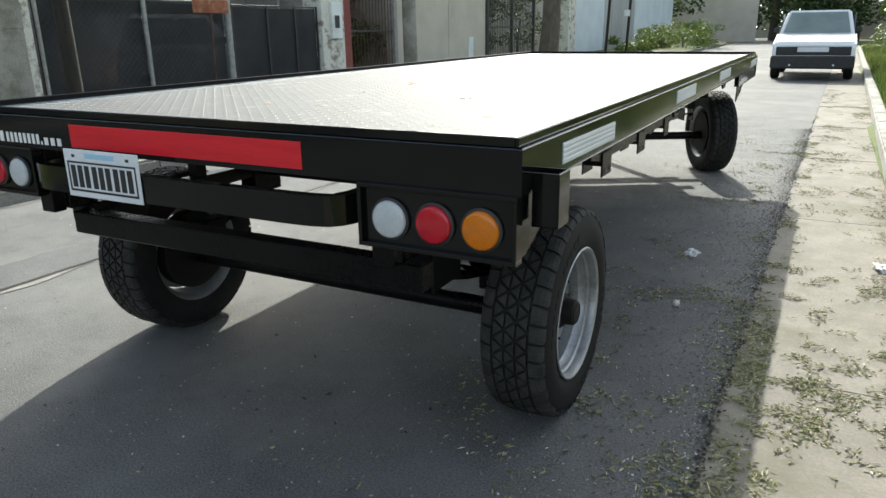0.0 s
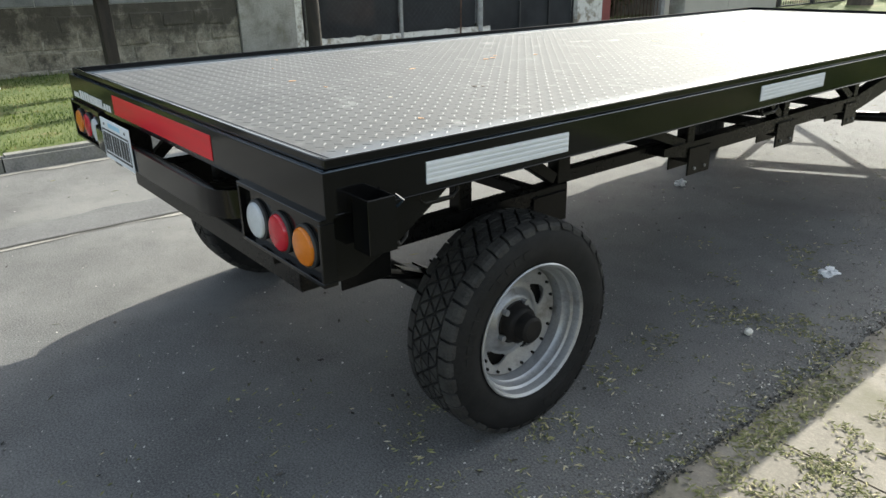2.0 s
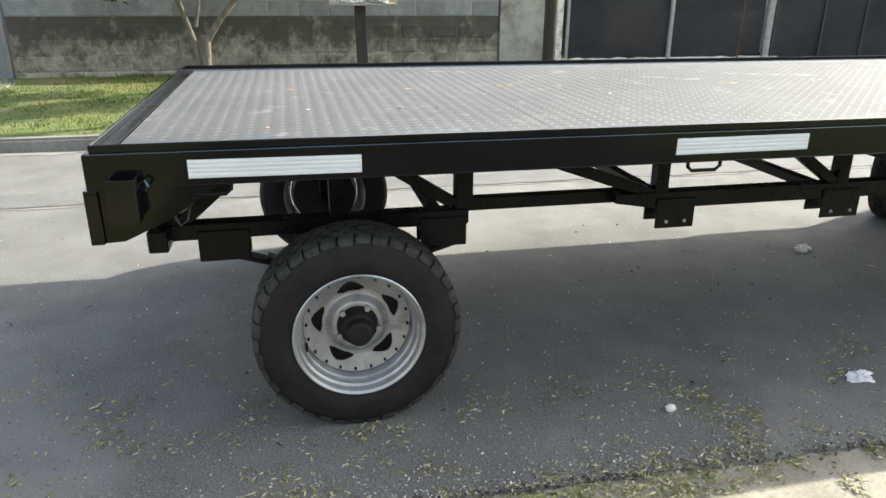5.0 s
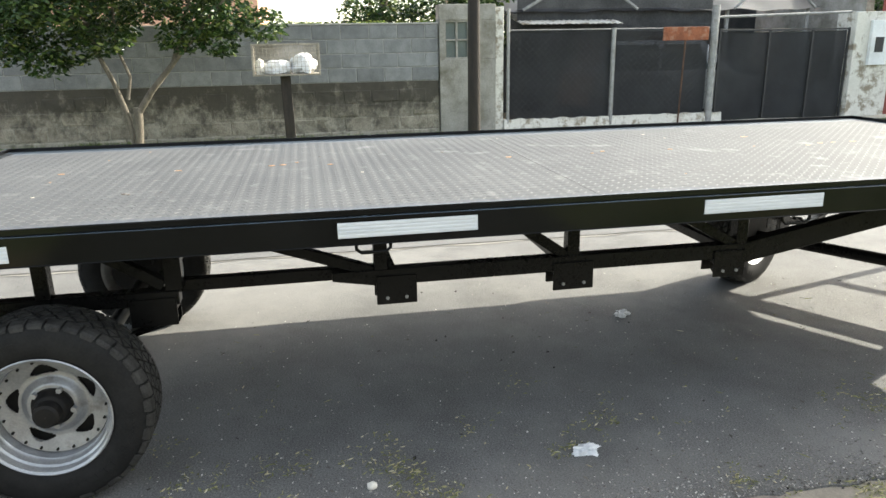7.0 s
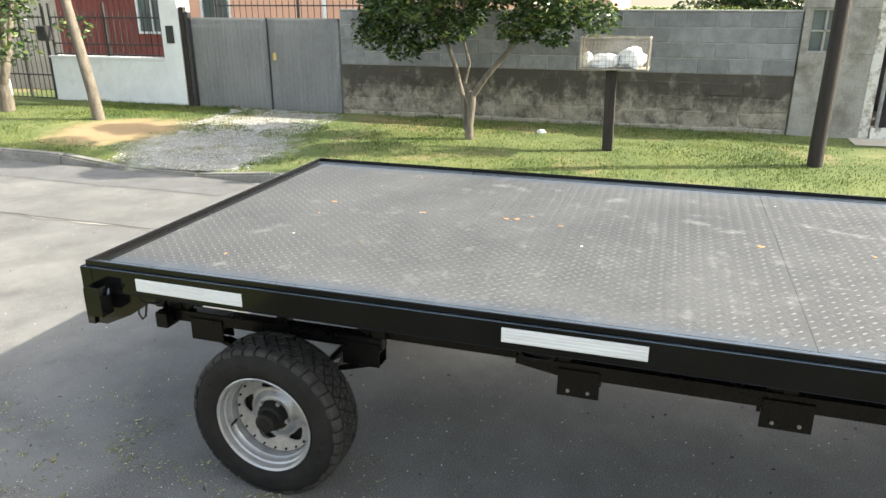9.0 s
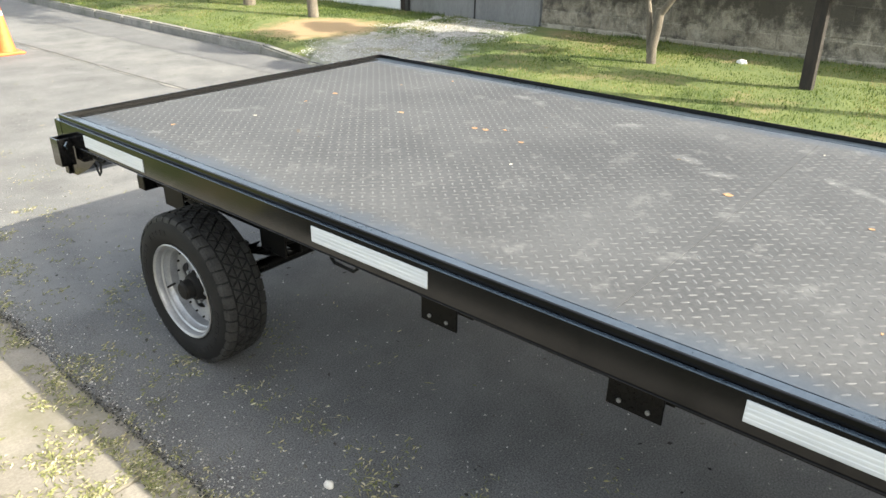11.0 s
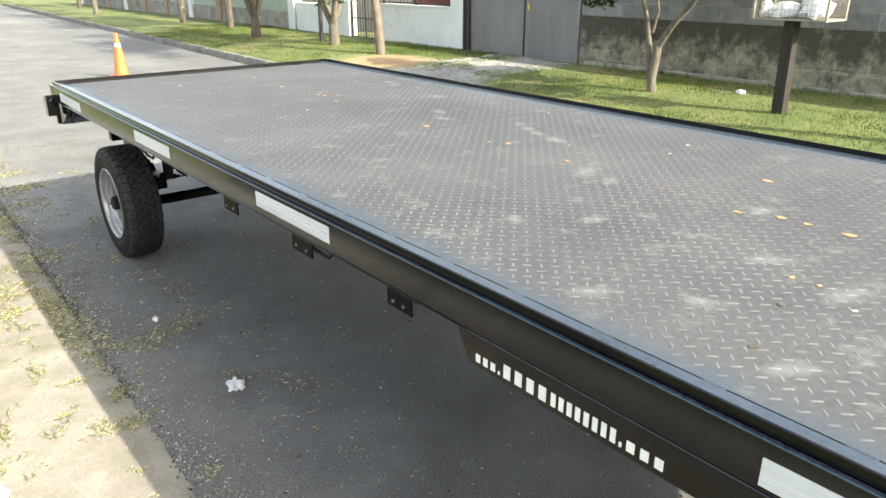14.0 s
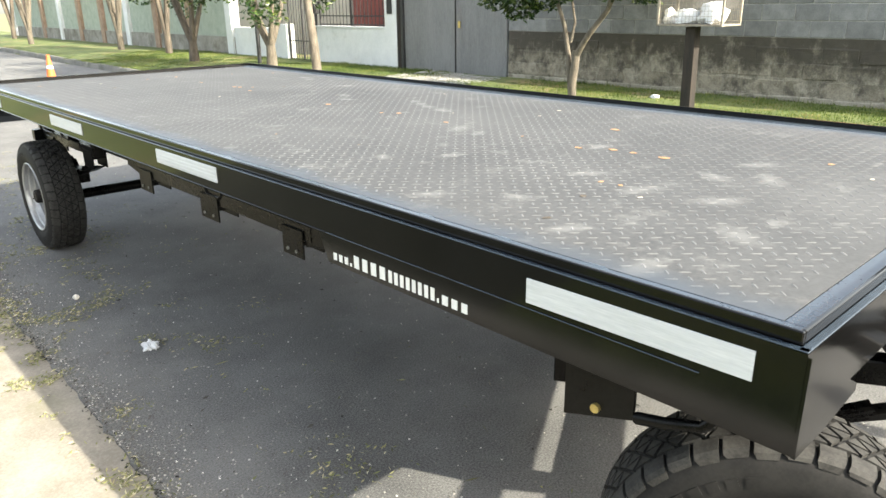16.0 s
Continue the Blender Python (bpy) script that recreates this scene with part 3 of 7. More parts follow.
strip("road_patch", [-2.0 + 0.12 * i for i in range(100)], lambda y: -3.22 + rough(y, 2.0, 0.14), lambda y: -2.89 + rough(y, 5.0, 0.03), 0.004, M["asphalt_patch"],
      "darker resurfaced asphalt strip in the road", "road patch")
strip("road_patch_south", [-15 + 0.15 * i for i in range(86)], lambda y: kerb_left(y) + 0.16 + rough(y, 7.0, 0.05), lambda y: -4.02 + rough(y, 9.0, 0.07), 0.004, M["asphalt_patch"],
      "darker asphalt strip beside the far kerb", "road patch")
strip("road_crack", [-9 + 0.04 * i for i in range(420)], lambda y: -2.876 + rough(y, 5.0, 0.03), lambda y: -2.862 + rough(y, 5.0, 0.03) + 0.012 * noise.noise((y * 7, 1, 1)), 0.005, M["crumb_dark"],
      "thin dark crack along the road", "crack")
strip("road_crack_edge", [-9 + 0.04 * i for i in range(420)], lambda y: -2.856 + rough(y, 5.0, 0.03),
      lambda y: -2.852 + rough(y, 5.0, 0.03) + max(0.0, 0.012 + 0.05 * noise.noise((y * 2.3, 4, 1))), 0.004, M["road_dust"], "pale dusty lip along a road crack", "crack")
strip("kerb_dust", [-2.2 + 0.08 * i for i in range(150)], lambda y: kerb_left(y) - 0.01, lambda y: kerb_left(y) + 0.07 + rough(y, 3.0, 0.09), 0.0045, M["road_dust"],
      "pale dust washed along the far kerb", "dust")

gutter = base("gutter", (0.6, 0, 0), "pale concrete gutter strewn with grass clippings", "gutter", kind="structure")
y = -18.0
while y < 40:
    ln = 2.4
    bm = bmesh.new()
    q = [(road_right(y) - 0.06, y), (kerb_right(y), y), (kerb_right(y + ln), y + ln - 0.012), (road_right(y + ln) - 0.06, y + ln - 0.012)]
    prism(q, "z", -0.10, -0.006 + 0.003 * math.sin(y * 3), bm)
    part("slab", bm, M["gutter"], gutter)
    y += ln

kerb_r = base("kerb_near", (1.1, 0, 0), "pale concrete kerb beside the gutter", "kerb", kind="structure")
y = -18.0
while y < 40:
    ln = 1.0
    bm = bmesh.new()
    o = 0.004 * math.sin(y * 7)
    prism([(kerb_right(y) + o, y), (kerb_right(y) + 0.14 + o, y), (kerb_right(y + ln) + 0.14 + o, y + ln - 0.008), (kerb_right(y + ln) + o, y + ln - 0.008)], "z", -0.1, 0.125, bm)
    bmesh.ops.bevel(bm, geom=[e for e in bm.edges if all(v.co.z > 0.1 for v in e.verts)], offset=0.015, segments=2, affect="EDGES")
    part("kerb_stone", bm, M["kerb"], kerb_r)
    y += ln

kerb_l = base("kerb_far", (-4.6, 0, 0), "weathered concrete kerb dropped at a driveway", "kerb", kind="structure")
y = -40.0
while y < 46:
    ln = 1.0

    def top(v):
        s = min(1.0, max(0.0, (abs(v + 3.35) - 0.85) / 0.55))
        return 0.032 + 0.09 * s
    bm = bmesh.new()
    o = 0.006 * math.sin(y * 5)
    x0, x1 = kerb_left(y) + o, kerb_left(y + ln) + o
    vs = [bm.verts.new(c) for c in ((x0, y, -0.1), (x1, y + ln - 0.01, -0.1), (x1 - 0.15, y + ln - 0.01, -0.1), (x0 - 0.15, y, -0.1),
                                    (x0 - 0.02, y, top(y)), (x1 - 0.02, y + ln - 0.01, top(y + ln)), (x1 - 0.15, y + ln - 0.01, top(y + ln)), (x0 - 0.15, y, top(y)))]
    for f in ((0, 1, 5, 4), (1, 2, 6, 5), (2, 3, 7, 6), (3, 0, 4, 7), (4, 5, 6, 7), (3, 2, 1, 0)):
        bm.faces.new([vs[k] for k in f])
    bmesh.ops.bevel(bm, geom=[e for e in bm.edges if all(v.co.z > 0.01 for v in e.verts)], offset=0.022, segments=2, affect="EDGES")
    part("kerb_stone", bm, M["kerb_old"], kerb_l)
    y += ln


def sheet(x0, x1, y0, y1, step, height, keep=None):
    bm = bmesh.new()
    nx, ny = max(1, round((x1 - x0) / step)), max(1, round((y1 - y0) / step))
    g = {}

    def v(i, j):
        if (i, j) not in g:
            x, y = x0 + (x1 - x0) * i / nx, y0 + (y1 - y0) * j / ny
            g[i, j] = bm.verts.new((x, y, height(x, y)))
        return g[i, j]
    for i in range(nx):
        for j in range(ny):
            if keep is None or keep(x0 + (x1 - x0) * (i + 0.5) / nx, y0 + (y1 - y0) * (j + 0.5) / ny):
                bm.faces.new((v(i, j), v(i + 1, j), v(i + 1, j + 1), v(i, j + 1)))
    return bm


def far_verge_z(x, y):
    return verge_height(x, y) if x < kerb_left(y) - 0.12 else -0.05


solid("verge_far", sheet(-9.6, -4.6, -45, 48, 0.2, far_verge_z), M["soil"], "short patchy grass verge with bare dry soil", "grass verge", kind="structure", smooth=60)


def near_verge_z(x, y):
    return (0.125 + 0.03 * noise.noise((x, y, 0)) * min(1, (x - kerb_right(y)) / 0.6)) if x > kerb_right(y) + 0.12 else -0.05


solid("verge_near", sheet(0.7, 7.0, 3.5, 42, 0.25, near_verge_z), M["soil"], "grass verge beside the kerb", "grass verge", kind="structure", smooth=60)
solid("verge_near_south", sheet(0.7, 7.0, -18, -0.25, 0.25, near_verge_z), M["soil"], "grass verge beside the kerb", "grass verge", kind="structure", smooth=60)
# unseen; shade is put into its colour so the side beam mirrors dark
solid("path_near", sheet(0.7, 7.0, -0.25, 3.5, 0.25, near_verge_z), M["soil_shade"], "unseen ground beside the kerb, darkened as if in shade", "path", kind="structure", smooth=60)


def on_drive(x, y):
    s = (x + 4.7) / (-8.4 + 4.7)
    lo, hi = -4.15 - 0.75 * s, -2.55 - 0.55 * s
    n = 0.28 * noise.noise((x * 1.1, y * 1.1, 2)) + 0.12 * noise.noise((x * 4, y * 4, 4))
    hole = noise.noise((x * 1.3 + 5, y * 1.3, 8))
    return lo - n < y < hi + n and hole + 0.5 * noise.noise((x * 7, y * 7, 3)) < 0.05


solid("driveway", sheet(-8.4, -4.75, -5.8, -2.2, 0.04, lambda x, y: verge_height(x, y) + 0.003, on_drive), M["gravel"],
      "broken grey concrete and gravel driveway", "driveway", kind="structure", smooth=60)
solid("paved_strip", sheet(-8.42, -7.75, 4.3, 13.5, 0.05, lambda x, y: verge_height(x, y) + 0.01, lambda x, y: x < -7.85 + 0.1 * noise.noise((x * 2, y * 1.5, 1))),
      M["path"], "pale dusty strip at the foot of the fence", "paving", kind="structure", smooth=60)


def blades(name, n, place, hmin, hmax, width, seed, label, lean=0.9, mat="grass"):
    r = np.random.RandomState(seed)
    verts, faces = [], []
    while len(faces) < n:
        p = place(r)
        if p is None:
            continue
        x, y, z, k = p
        a, h = r.uniform(0, 6.283), r.uniform(hmin, hmax) * k
        w = width * r.uniform(0.7, 1.3)
        dx, dy = math.cos(a) * w / 2, math.sin(a) * w / 2
        l = h * lean * r.uniform(-1, 1)
        i = len(verts)
        verts += [(x - dx, y - dy, z - 0.005), (x + dx, y + dy, z - 0.005), (x - dy / w * 2 * l, y + dx / w * 2 * l, z + h)]
        faces.append((i, i + 1, i + 2))
    return cloud(name, verts, faces, M[mat], label, "grass")


def place_far(r):
    x, y = r.uniform(-8.45, -4.75), r.uniform(-16, 14)
    x -= 0.02 * max(0, -y)
    if on_drive(x, y) and r.uniform() > 0.06 or (4.3 < y < 13.5 and x < -7.8):
        return None
    d = noise.noise((x * 0.55, y * 0.55, 11)) + 0.5 * noise.noise((x * 2.2, y * 2.2, 5))
    if (x + 6.1) ** 2 + (y + 5.35) ** 2 * 0.6 < 0.85:
        d -= 0.5
    if (x + 5.7) ** 2 + (y + 3.5) ** 2 < 1.3:
        d -= 0.35
    if x > kerb_left(y) - 0.4:
        d -= 0.25
    if r.uniform(-0.55, 0.45) > d:
        return None
    edge = 1.8 if x < -8.3 else 1.0
    return x, y, verge_height(x, y), edge * (0.8 + 0.5 * max(0, d))


blades("far_grass", 120000, place_far, 0.012, 0.035, 0.010, 3, "short sunlit grass on the far verge")


def place_near(r):
    y = r.uniform(3.6, 36) if r.uniform() < 0.5 else r.uniform(3.6, 22)
    x = kerb_right(y) + 0.15 + abs(r.normal(0, 1.2))
    if x > 6 or (y < 9 and x > 3.8):
        return None
    k = 1.0 if y < 6 else 2.6
    return x, y, 0.115, k


blades("near_grass", 26000, place_near, 0.04, 0.11, 0.014, 5, "tall sunlit grass behind the near kerb")

# ---------------------------------------------------------------- trailer
L, W = 5.14, 1.972
trailer = base("flatbed_trailer", (-W / 2, L / 2, 0), "long black flatbed trailer with a dusty grey tread-plate deck", "trailer")
PAINT, FRAME = M["paint"], M["frame_paint"]

# deck sheets with raised lugs
cuts = [0.068, 1.31, 2.575, 3.835, 5.075]
for y0, y1 in zip(cuts, cuts[1:]):
    part("deck_plate", box((-W + 0.079, y0 + 0.0004, 0.922), (-0.079, y1 - 0.0004, 0.930), 0.0004), M["plate"], trailer, "grey tread plate with dusty footmarks")
verts, faces = [], []
P = 0.0465
lug = [(-1, 0, 0), (-0.55, 0.5, 0), (0.55, 0.5, 0), (1, 0, 0), (0.55, -0.5, 0), (-0.55, -0.5, 0), (-0.55, 0, 1), (0.55, 0, 1)]
lug_faces = [(0, 1, 6), (1, 2, 7, 6), (2, 3, 7), (3, 4, 7), (4, 5, 6, 7), (5, 0, 6)]
for i in range(int((W - 0.175) / P * 2)):
    for j in range(int(4.99 / P * 2)):
        if (i + j) % 2:
            continue
        x, y = -W + 0.092 + i * P / 2, 0.078 + j * P / 2
        if abs(y - 2.575) < 0.010 or min(y - cuts[0], cuts[-1] - y) < 0.012:
            continue
        a = radians(45 if i % 2 else -45)
        ca, sa = math.cos(a), math.sin(a)
        n = len(verts)
        for u, v, w in lug:
            u, v = u * 0.0135, v * 0.0075
            verts.append((x + u * ca - v * sa, y + u * sa + v * ca, 0.9298 + 0.0014 * w))
        faces += [tuple(n + k for k in f) for f in lug_faces]
me = bpy.data.meshes.new("tread_pattern")
me.from_pydata(verts, [], faces)
me.materials.append(M["lug"])
tagged(hang(new("tread_pattern", me), trailer), "raised worn lugs of the tread plate", kind="stuff")

# outer beams with a ledge, a thin upright flange round the deck, and flat margins inside it
for s, x in ((1, 0.0), (-1, -W)):
    bm = prism([(x, 0.836), (x, 0.926), (x - s * 0.05, 0.926), (x - s * 0.05, 0.915), (x - s * 0.006, 0.915),
                (x - s * 0.006, 0.844), (x - s * 0.05, 0.844), (x - s * 0.05, 0.836)], "y", 0.0, L)
    part("side_beam", bm, PAINT, trailer, "glossy black side beam")
    part("edge_flange", box((min(x - s * 0.013, x - s * 0.021), 0.013, 0.9285), (max(x - s * 0.013, x - s * 0.021), L - 0.013, 0.950), 0.002), PAINT, trailer, "black upright edge flange")
    part("margin_strip", box((min(x - s * 0.0212, x - s * 0.074), 0.0212, 0.9265), (max(x - s * 0.0212, x - s * 0.074), L - 0.0212, 0.9312), 0.001), M["margin"], trailer, "smooth dark margin strip")
    part("ledge", box((min(x + s * 0.0008, x - s * 0.013), -0.001, 0.9262), (max(x + s * 0.0008, x - s * 0.013), L + 0.001, 0.9283), 0.0008), M["edge"], trailer)
    y = 0.25
    while y < L - 0.3:
        part("weld", box((min(x - s * 0.0735, x - s * 0.0795), y, 0.9285), (max(x - s * 0.0735, x - s * 0.0795), y + 0.045, 0.9312), 0.001), M["edge"], trailer)
        y += 0.235
for yy, s in ((0.0, 1), (L, -1)):
    yb = yy - s * 0.0015
    bm = prism([(yb, 0.80 if s < 0 else 0.832), (yb, 0.926), (yy + s * 0.05, 0.926), (yy + s * 0.05, 0.80 if s < 0 else 0.832)], "x", -W - 0.0012, 0.0012)
    part("end_beam", bm, PAINT, trailer, "glossy black end beam")
    part("edge_flange", box((-W + 0.0212, min(yy + s * 0.013, yy + s * 0.021), 0.9285), (-0.0212, max(yy + s * 0.013, yy + s * 0.021), 0.950), 0.002), PAINT, trailer, "black upright edge flange")
    # rear strip stays plain black, the front one carries the painted sky tint
    part("margin_strip", box((-W + 0.0745, min(yy + s * 0.0212, yy + s * 0.063), 0.9265), (-0.0745, max(yy + s * 0.0212, yy + s * 0.063), 0.9312), 0.001), FRAME if s > 0 else M["margin"], trailer, "smooth dark margin strip")
    part("ledge", box((-W + 0.001, min(yy - s * 0.0008, yy + s * 0.013), 0.9262), (-0.001, max(yy - s * 0.0008, yy + s * 0.013), 0.9283), 0.0008), M["edge"], trailer)

# white reflective strips, ribbed
for y0, y1, z0, z1, ribbed in ((0.252, 0.708, 0.906, 0.9025, True), (1.658, 2.109, 0.9115, 0.9125, True), (2.914, 3.374, 0.9145, 0.916, True), (4.636, 5.071, 0.899, 0.905, False)):
    outline = [(0.0, -0.05), (0.0024, -0.0495)]
    if ribbed:
        for k in range(4):
            z = -0.047 + 0.0118 * k
            outline += [(0.0024, z), (0.0031, z + 0.0015), (0.0031, z + 0.0070), (0.0024, z + 0.0085)]
    outline += [(0.0024, -0.0005), (0.0, 0.0)]
    bm = prism(outline, "y", y0, y1)
    for v in bm.verts:
        v.co.z += z0 if v.co.y < y0 + 0.001 else z1
    part("reflective_strip", bm, M["white_tape"], trailer, "white reflective strip")
bm = box((-1.395, -0.0036, 0.846), (-0.555, -0.001, 0.912), 0.0008)
part("red_reflective_strip", bm, M["red_tape"], trailer, "red reflective strip")


def word_bars(parent, origin, along, up, out, words, gap):
    """Letter-sized plain bars: words is rows of (count, width, height)."""
    o, a, u, n = Vector(origin), Vector(along), Vector(up), Vector(out)
    d = 0.0
    for count, wd, ht in words:
        for _ in range(count):
            bm = bmesh.new()
            c = o + a * (d + wd / 2) + u * (ht / 2)
            m = Matrix((a, u, n)).transposed().to_4x4()
            m.translation = c + n * 0.0006
            bmesh.ops.create_cube(bm, size=1, matrix=m @ Matrix.Diagonal((wd * 0.58, ht, 0.0016, 1)))
            part("decal_bar", bm, M["decal"], parent, "white decal bar")
            d += wd
        d += gap


WORDS = [(3, 0.024, 0.019), (1, 0.010, 0.008), (4, 0.034, 0.032), (8, 0.021, 0.030), (1, 0.010, 0.010), (3, 0.030, 0.022)]
word_bars(trailer, (-0.0025, 3.985, 0.770), (0, 1, 0), (0, 0, 1), (1, 0, 0), WORDS, 0.002)
word_bars(trailer, (-1.93, -0.0022, 0.846), (1, 0, 0), (0, 0, 1), (0, -1, 0), WORDS, 0.002)

# thin lip along the foot of each side beam; paler front stretch paints a highlight
for x, s in ((0.0, 1), (-W, -1)):
    part("lower_lip", box((min(x, x + s * 0.0035), 0.02, 0.8365), (max(x, x + s * 0.0035), 3.96, 0.8395), 0.001), PAINT, trailer)
    part("lower_lip", box((min(x, x + s * 0.003), 3.965, 0.8365), (max(x, x + s * 0.003), 4.99, 0.839), 0.0008), M["edge"], trailer)
# lower fascia at the front
for x, s in ((-0.001, 1), (-W + 0.001, -1)):
    bm = prism([(3.925, 0.8355), (3.965, 0.757), (L, 0.757), (L, 0.8355)], "x", x - s * 0.0015, x - s * 0.03)
    part("front_skirt", bm, PAINT, trailer, "glossy black lower side skirt")
# front corner gussets
for x, s in ((0.0, 1), (-W, -1)):
    bm = prism([(x, 0.921), (x, 0.757), (x - s * 0.10, 0.757), (x - s * 0.244, 0.772), (x - s * 0.244, 0.786)], "y", L + 0.0008, L + 0.007)
    part("corner_gusset", bm, PAINT, trailer, "black triangular corner gusset")

# rear lamp housings, each a boxed panel with three round lamps
for x0, x1, order in ((-0.395, -0.004, ("white", "red", "amber")), (-W + 0.004, -W + 0.395, ("amber", "red", "white"))):
    bm = prism([(0.0, 0.684), (0.0, 0.8355), (0.33, 0.8355), (0.302, 0.815), (0.189, 0.741), (0.134, 0.716), (0.07, 0.687)], "x", x0 + 0.012, x1 - 0.012)
    panel = part("lamp_panel", bm, PAINT, trailer, "black housing of three round lamps")
    for xa, xb, za, zb in ((x0, x1, 0.684, 0.694), (x0, x1, 0.822, 0.832), (x0, x0 + 0.010, 0.694, 0.822), (x1 - 0.010, x1, 0.694, 0.822)):
        f = new("panel_rim", mesh_of("panel_rim", box((xa, -0.014, za), (xb, 0.02, zb), 0.001), PAINT))
        f.parent = panel
    mid = (x0 + x1) / 2
    for k, c in enumerate(order):
        cx = mid + (k - 1) * 0.113
        prof = [(0.0, 0.043), (0.010, 0.043), (0.0135, 0.0405)]
        prof += [(0.0140 + 0.0055 * (1 - (rr_ / 0.0405) ** 2) + (0.0006 if q % 2 else 0.0), rr_) for q, rr_ in ((q, 0.0385 - 0.0021 * q) for q in range(18))] + [(0.0195, 0.0004)]
        bm = lathe(prof, 36)
        bmesh.ops.rotate(bm, verts=bm.verts, matrix=Matrix.Rotation(radians(-90), 3, "Z"))
        bmesh.ops.translate(bm, verts=bm.verts, vec=(cx, -0.002, 0.753))
        o = new("lamp", mesh_of("lamp", bm, M["lens_" + c], 40))
        tagged(o, {"white": "round clear reversing lamp", "red": "round red tail lamp", "amber": "round amber indicator lamp"}[c])
        o.parent = panel
        bm = lathe([(0.0, 0.049), (0.006, 0.049), (0.009, 0.0435), (0.0, 0.0435)], 36, closed=True)
        bmesh.ops.rotate(bm, verts=bm.verts, matrix=Matrix.Rotation(radians(-90), 3, "Z"))
        bmesh.ops.translate(bm, verts=bm.verts, vec=(cx, -0.001, 0.753))
        g = new("lamp_gasket", mesh_of("lamp_gasket", bm, M["plastic_black"], 40))
        g.parent = panel

# rear step bar, bent back to the housings at both ends
bm = bmesh.new()
half_path = [(-0.418, 0.050), (-0.420, 0.012), (-0.432, -0.018), (-0.458, -0.042), (-0.500, -0.054), (-0.560, -0.058)]
path = half_path + [(-W - x, yy) for x, yy in half_path[::-1]]
ring = []
for i, (x, yy) in enumerate(path):
    ring.append([bm.verts.new((x + (-0.03 if i < 3 else 0.03 if i > len(path) - 4 else 0) * (o > 0), yy + (o if 2 < i < len(path) - 3 else o * 0.35), z)) for o, z in ((0, 0.726), (0, 0.799), (0.03, 0.799), (0.03, 0.726))])
for u, v in zip(ring, ring[1:]):
    for k in range(4):
        bm.faces.new((u[k], u[(k + 1) % 4], v[(k + 1) % 4], v[k]))
bm.faces.new(ring[0])
bm.faces.new(ring[-1][::-1])
part("step_bar", bm, PAINT, trailer, "black bent rear bar", smooth=40)
# number plate on the bar
PX = -1.348
np_ = part("number_plate", box((PX, -0.064, 0.722), (PX + 0.30, -0.0605, 0.856), 0.001), M["numplate"], trailer, "white number plate with dark bars")
for x0, x1, z0, z1, m in ((0.012, 0.288, 0.738, 0.744, "ink"), (0.012, 0.288, 0.818, 0.823, "ink"), (0.012, 0.017, 0.738, 0.823, "ink"), (0.283, 0.288, 0.738, 0.823, "ink"),
                          (0.09, 0.21, 0.833, 0.847, "sky_ink"), (0.035, 0.047, 0.834, 0.842, "ink"), (0.253, 0.265, 0.834, 0.842, "ink")):
    o = new("plate_mark", mesh_of("plate_mark", box((PX + x0, -0.0652, z0), (PX + x1, -0.0641, z1)), M[m]))
    o.parent = np_
for k in range(9):
    xx = PX + 0.025 + k * 0.0275 + (0.004 if k > 2 else 0) + (0.004 if k > 5 else 0)
    o = new("plate_bar", mesh_of("plate_bar", box((xx, -0.0652, 0.750), (xx + 0.019, -0.0641, 0.812)), M["ink"]))
    o.parent = np_

# stake pockets beside the rear corners
for x, s in ((0.0, 1), (-W, -1)):
    bm = bmesh.new()
    for lo, hi in (((0.0, 0.060, 0.755), (0.058, 0.065, 0.872)), ((0.0, 0.123, 0.755), (0.058, 0.128, 0.872)), ((0.054, 0.060, 0.755), (0.060, 0.128, 0.872)), ((0.0, 0.060, 0.755), (0.058, 0.128, 0.760))):
        box((x + s * lo[0] if s > 0 else x - hi[0], lo[1], lo[2]), (x + s * hi[0] if s > 0 else x - lo[0], hi[1], hi[2]), 0.001, bm)
    pk = part("stake_pocket", bm, PAINT, trailer, "open black stake pocket")
    o = new("eye_bolt", mesh_of("eye_bolt", tube([(x + s * 0.03, 0.128, 0.852), (x + s * 0.03, 0.148, 0.862), (x + s * 0.045, 0.157, 0.852), (x + s * 0.035, 0.148, 0.838), (x + s * 0.03, 0.128, 0.842)], 0.004, 6), M["edge"], 40))
    o.parent = pk

# cross members under the deck
for yy in (0.12, 0.655, 1.085, 1.82, 2.575, 3.30, 3.84, 4.45, 5.02):
    part("cross_member", box((-W + 0.05, yy - 0.025, 0.8612), (-0.05, yy + 0.025, 0.9145), 0.002), FRAME, trailer)
for xx in (-W / 2,):
    part("centre_beam", box((xx - 0.03, 0.06, 0.845), (xx + 0.03, L - 0.06, 0.861), 0.002), FRAME, trailer)

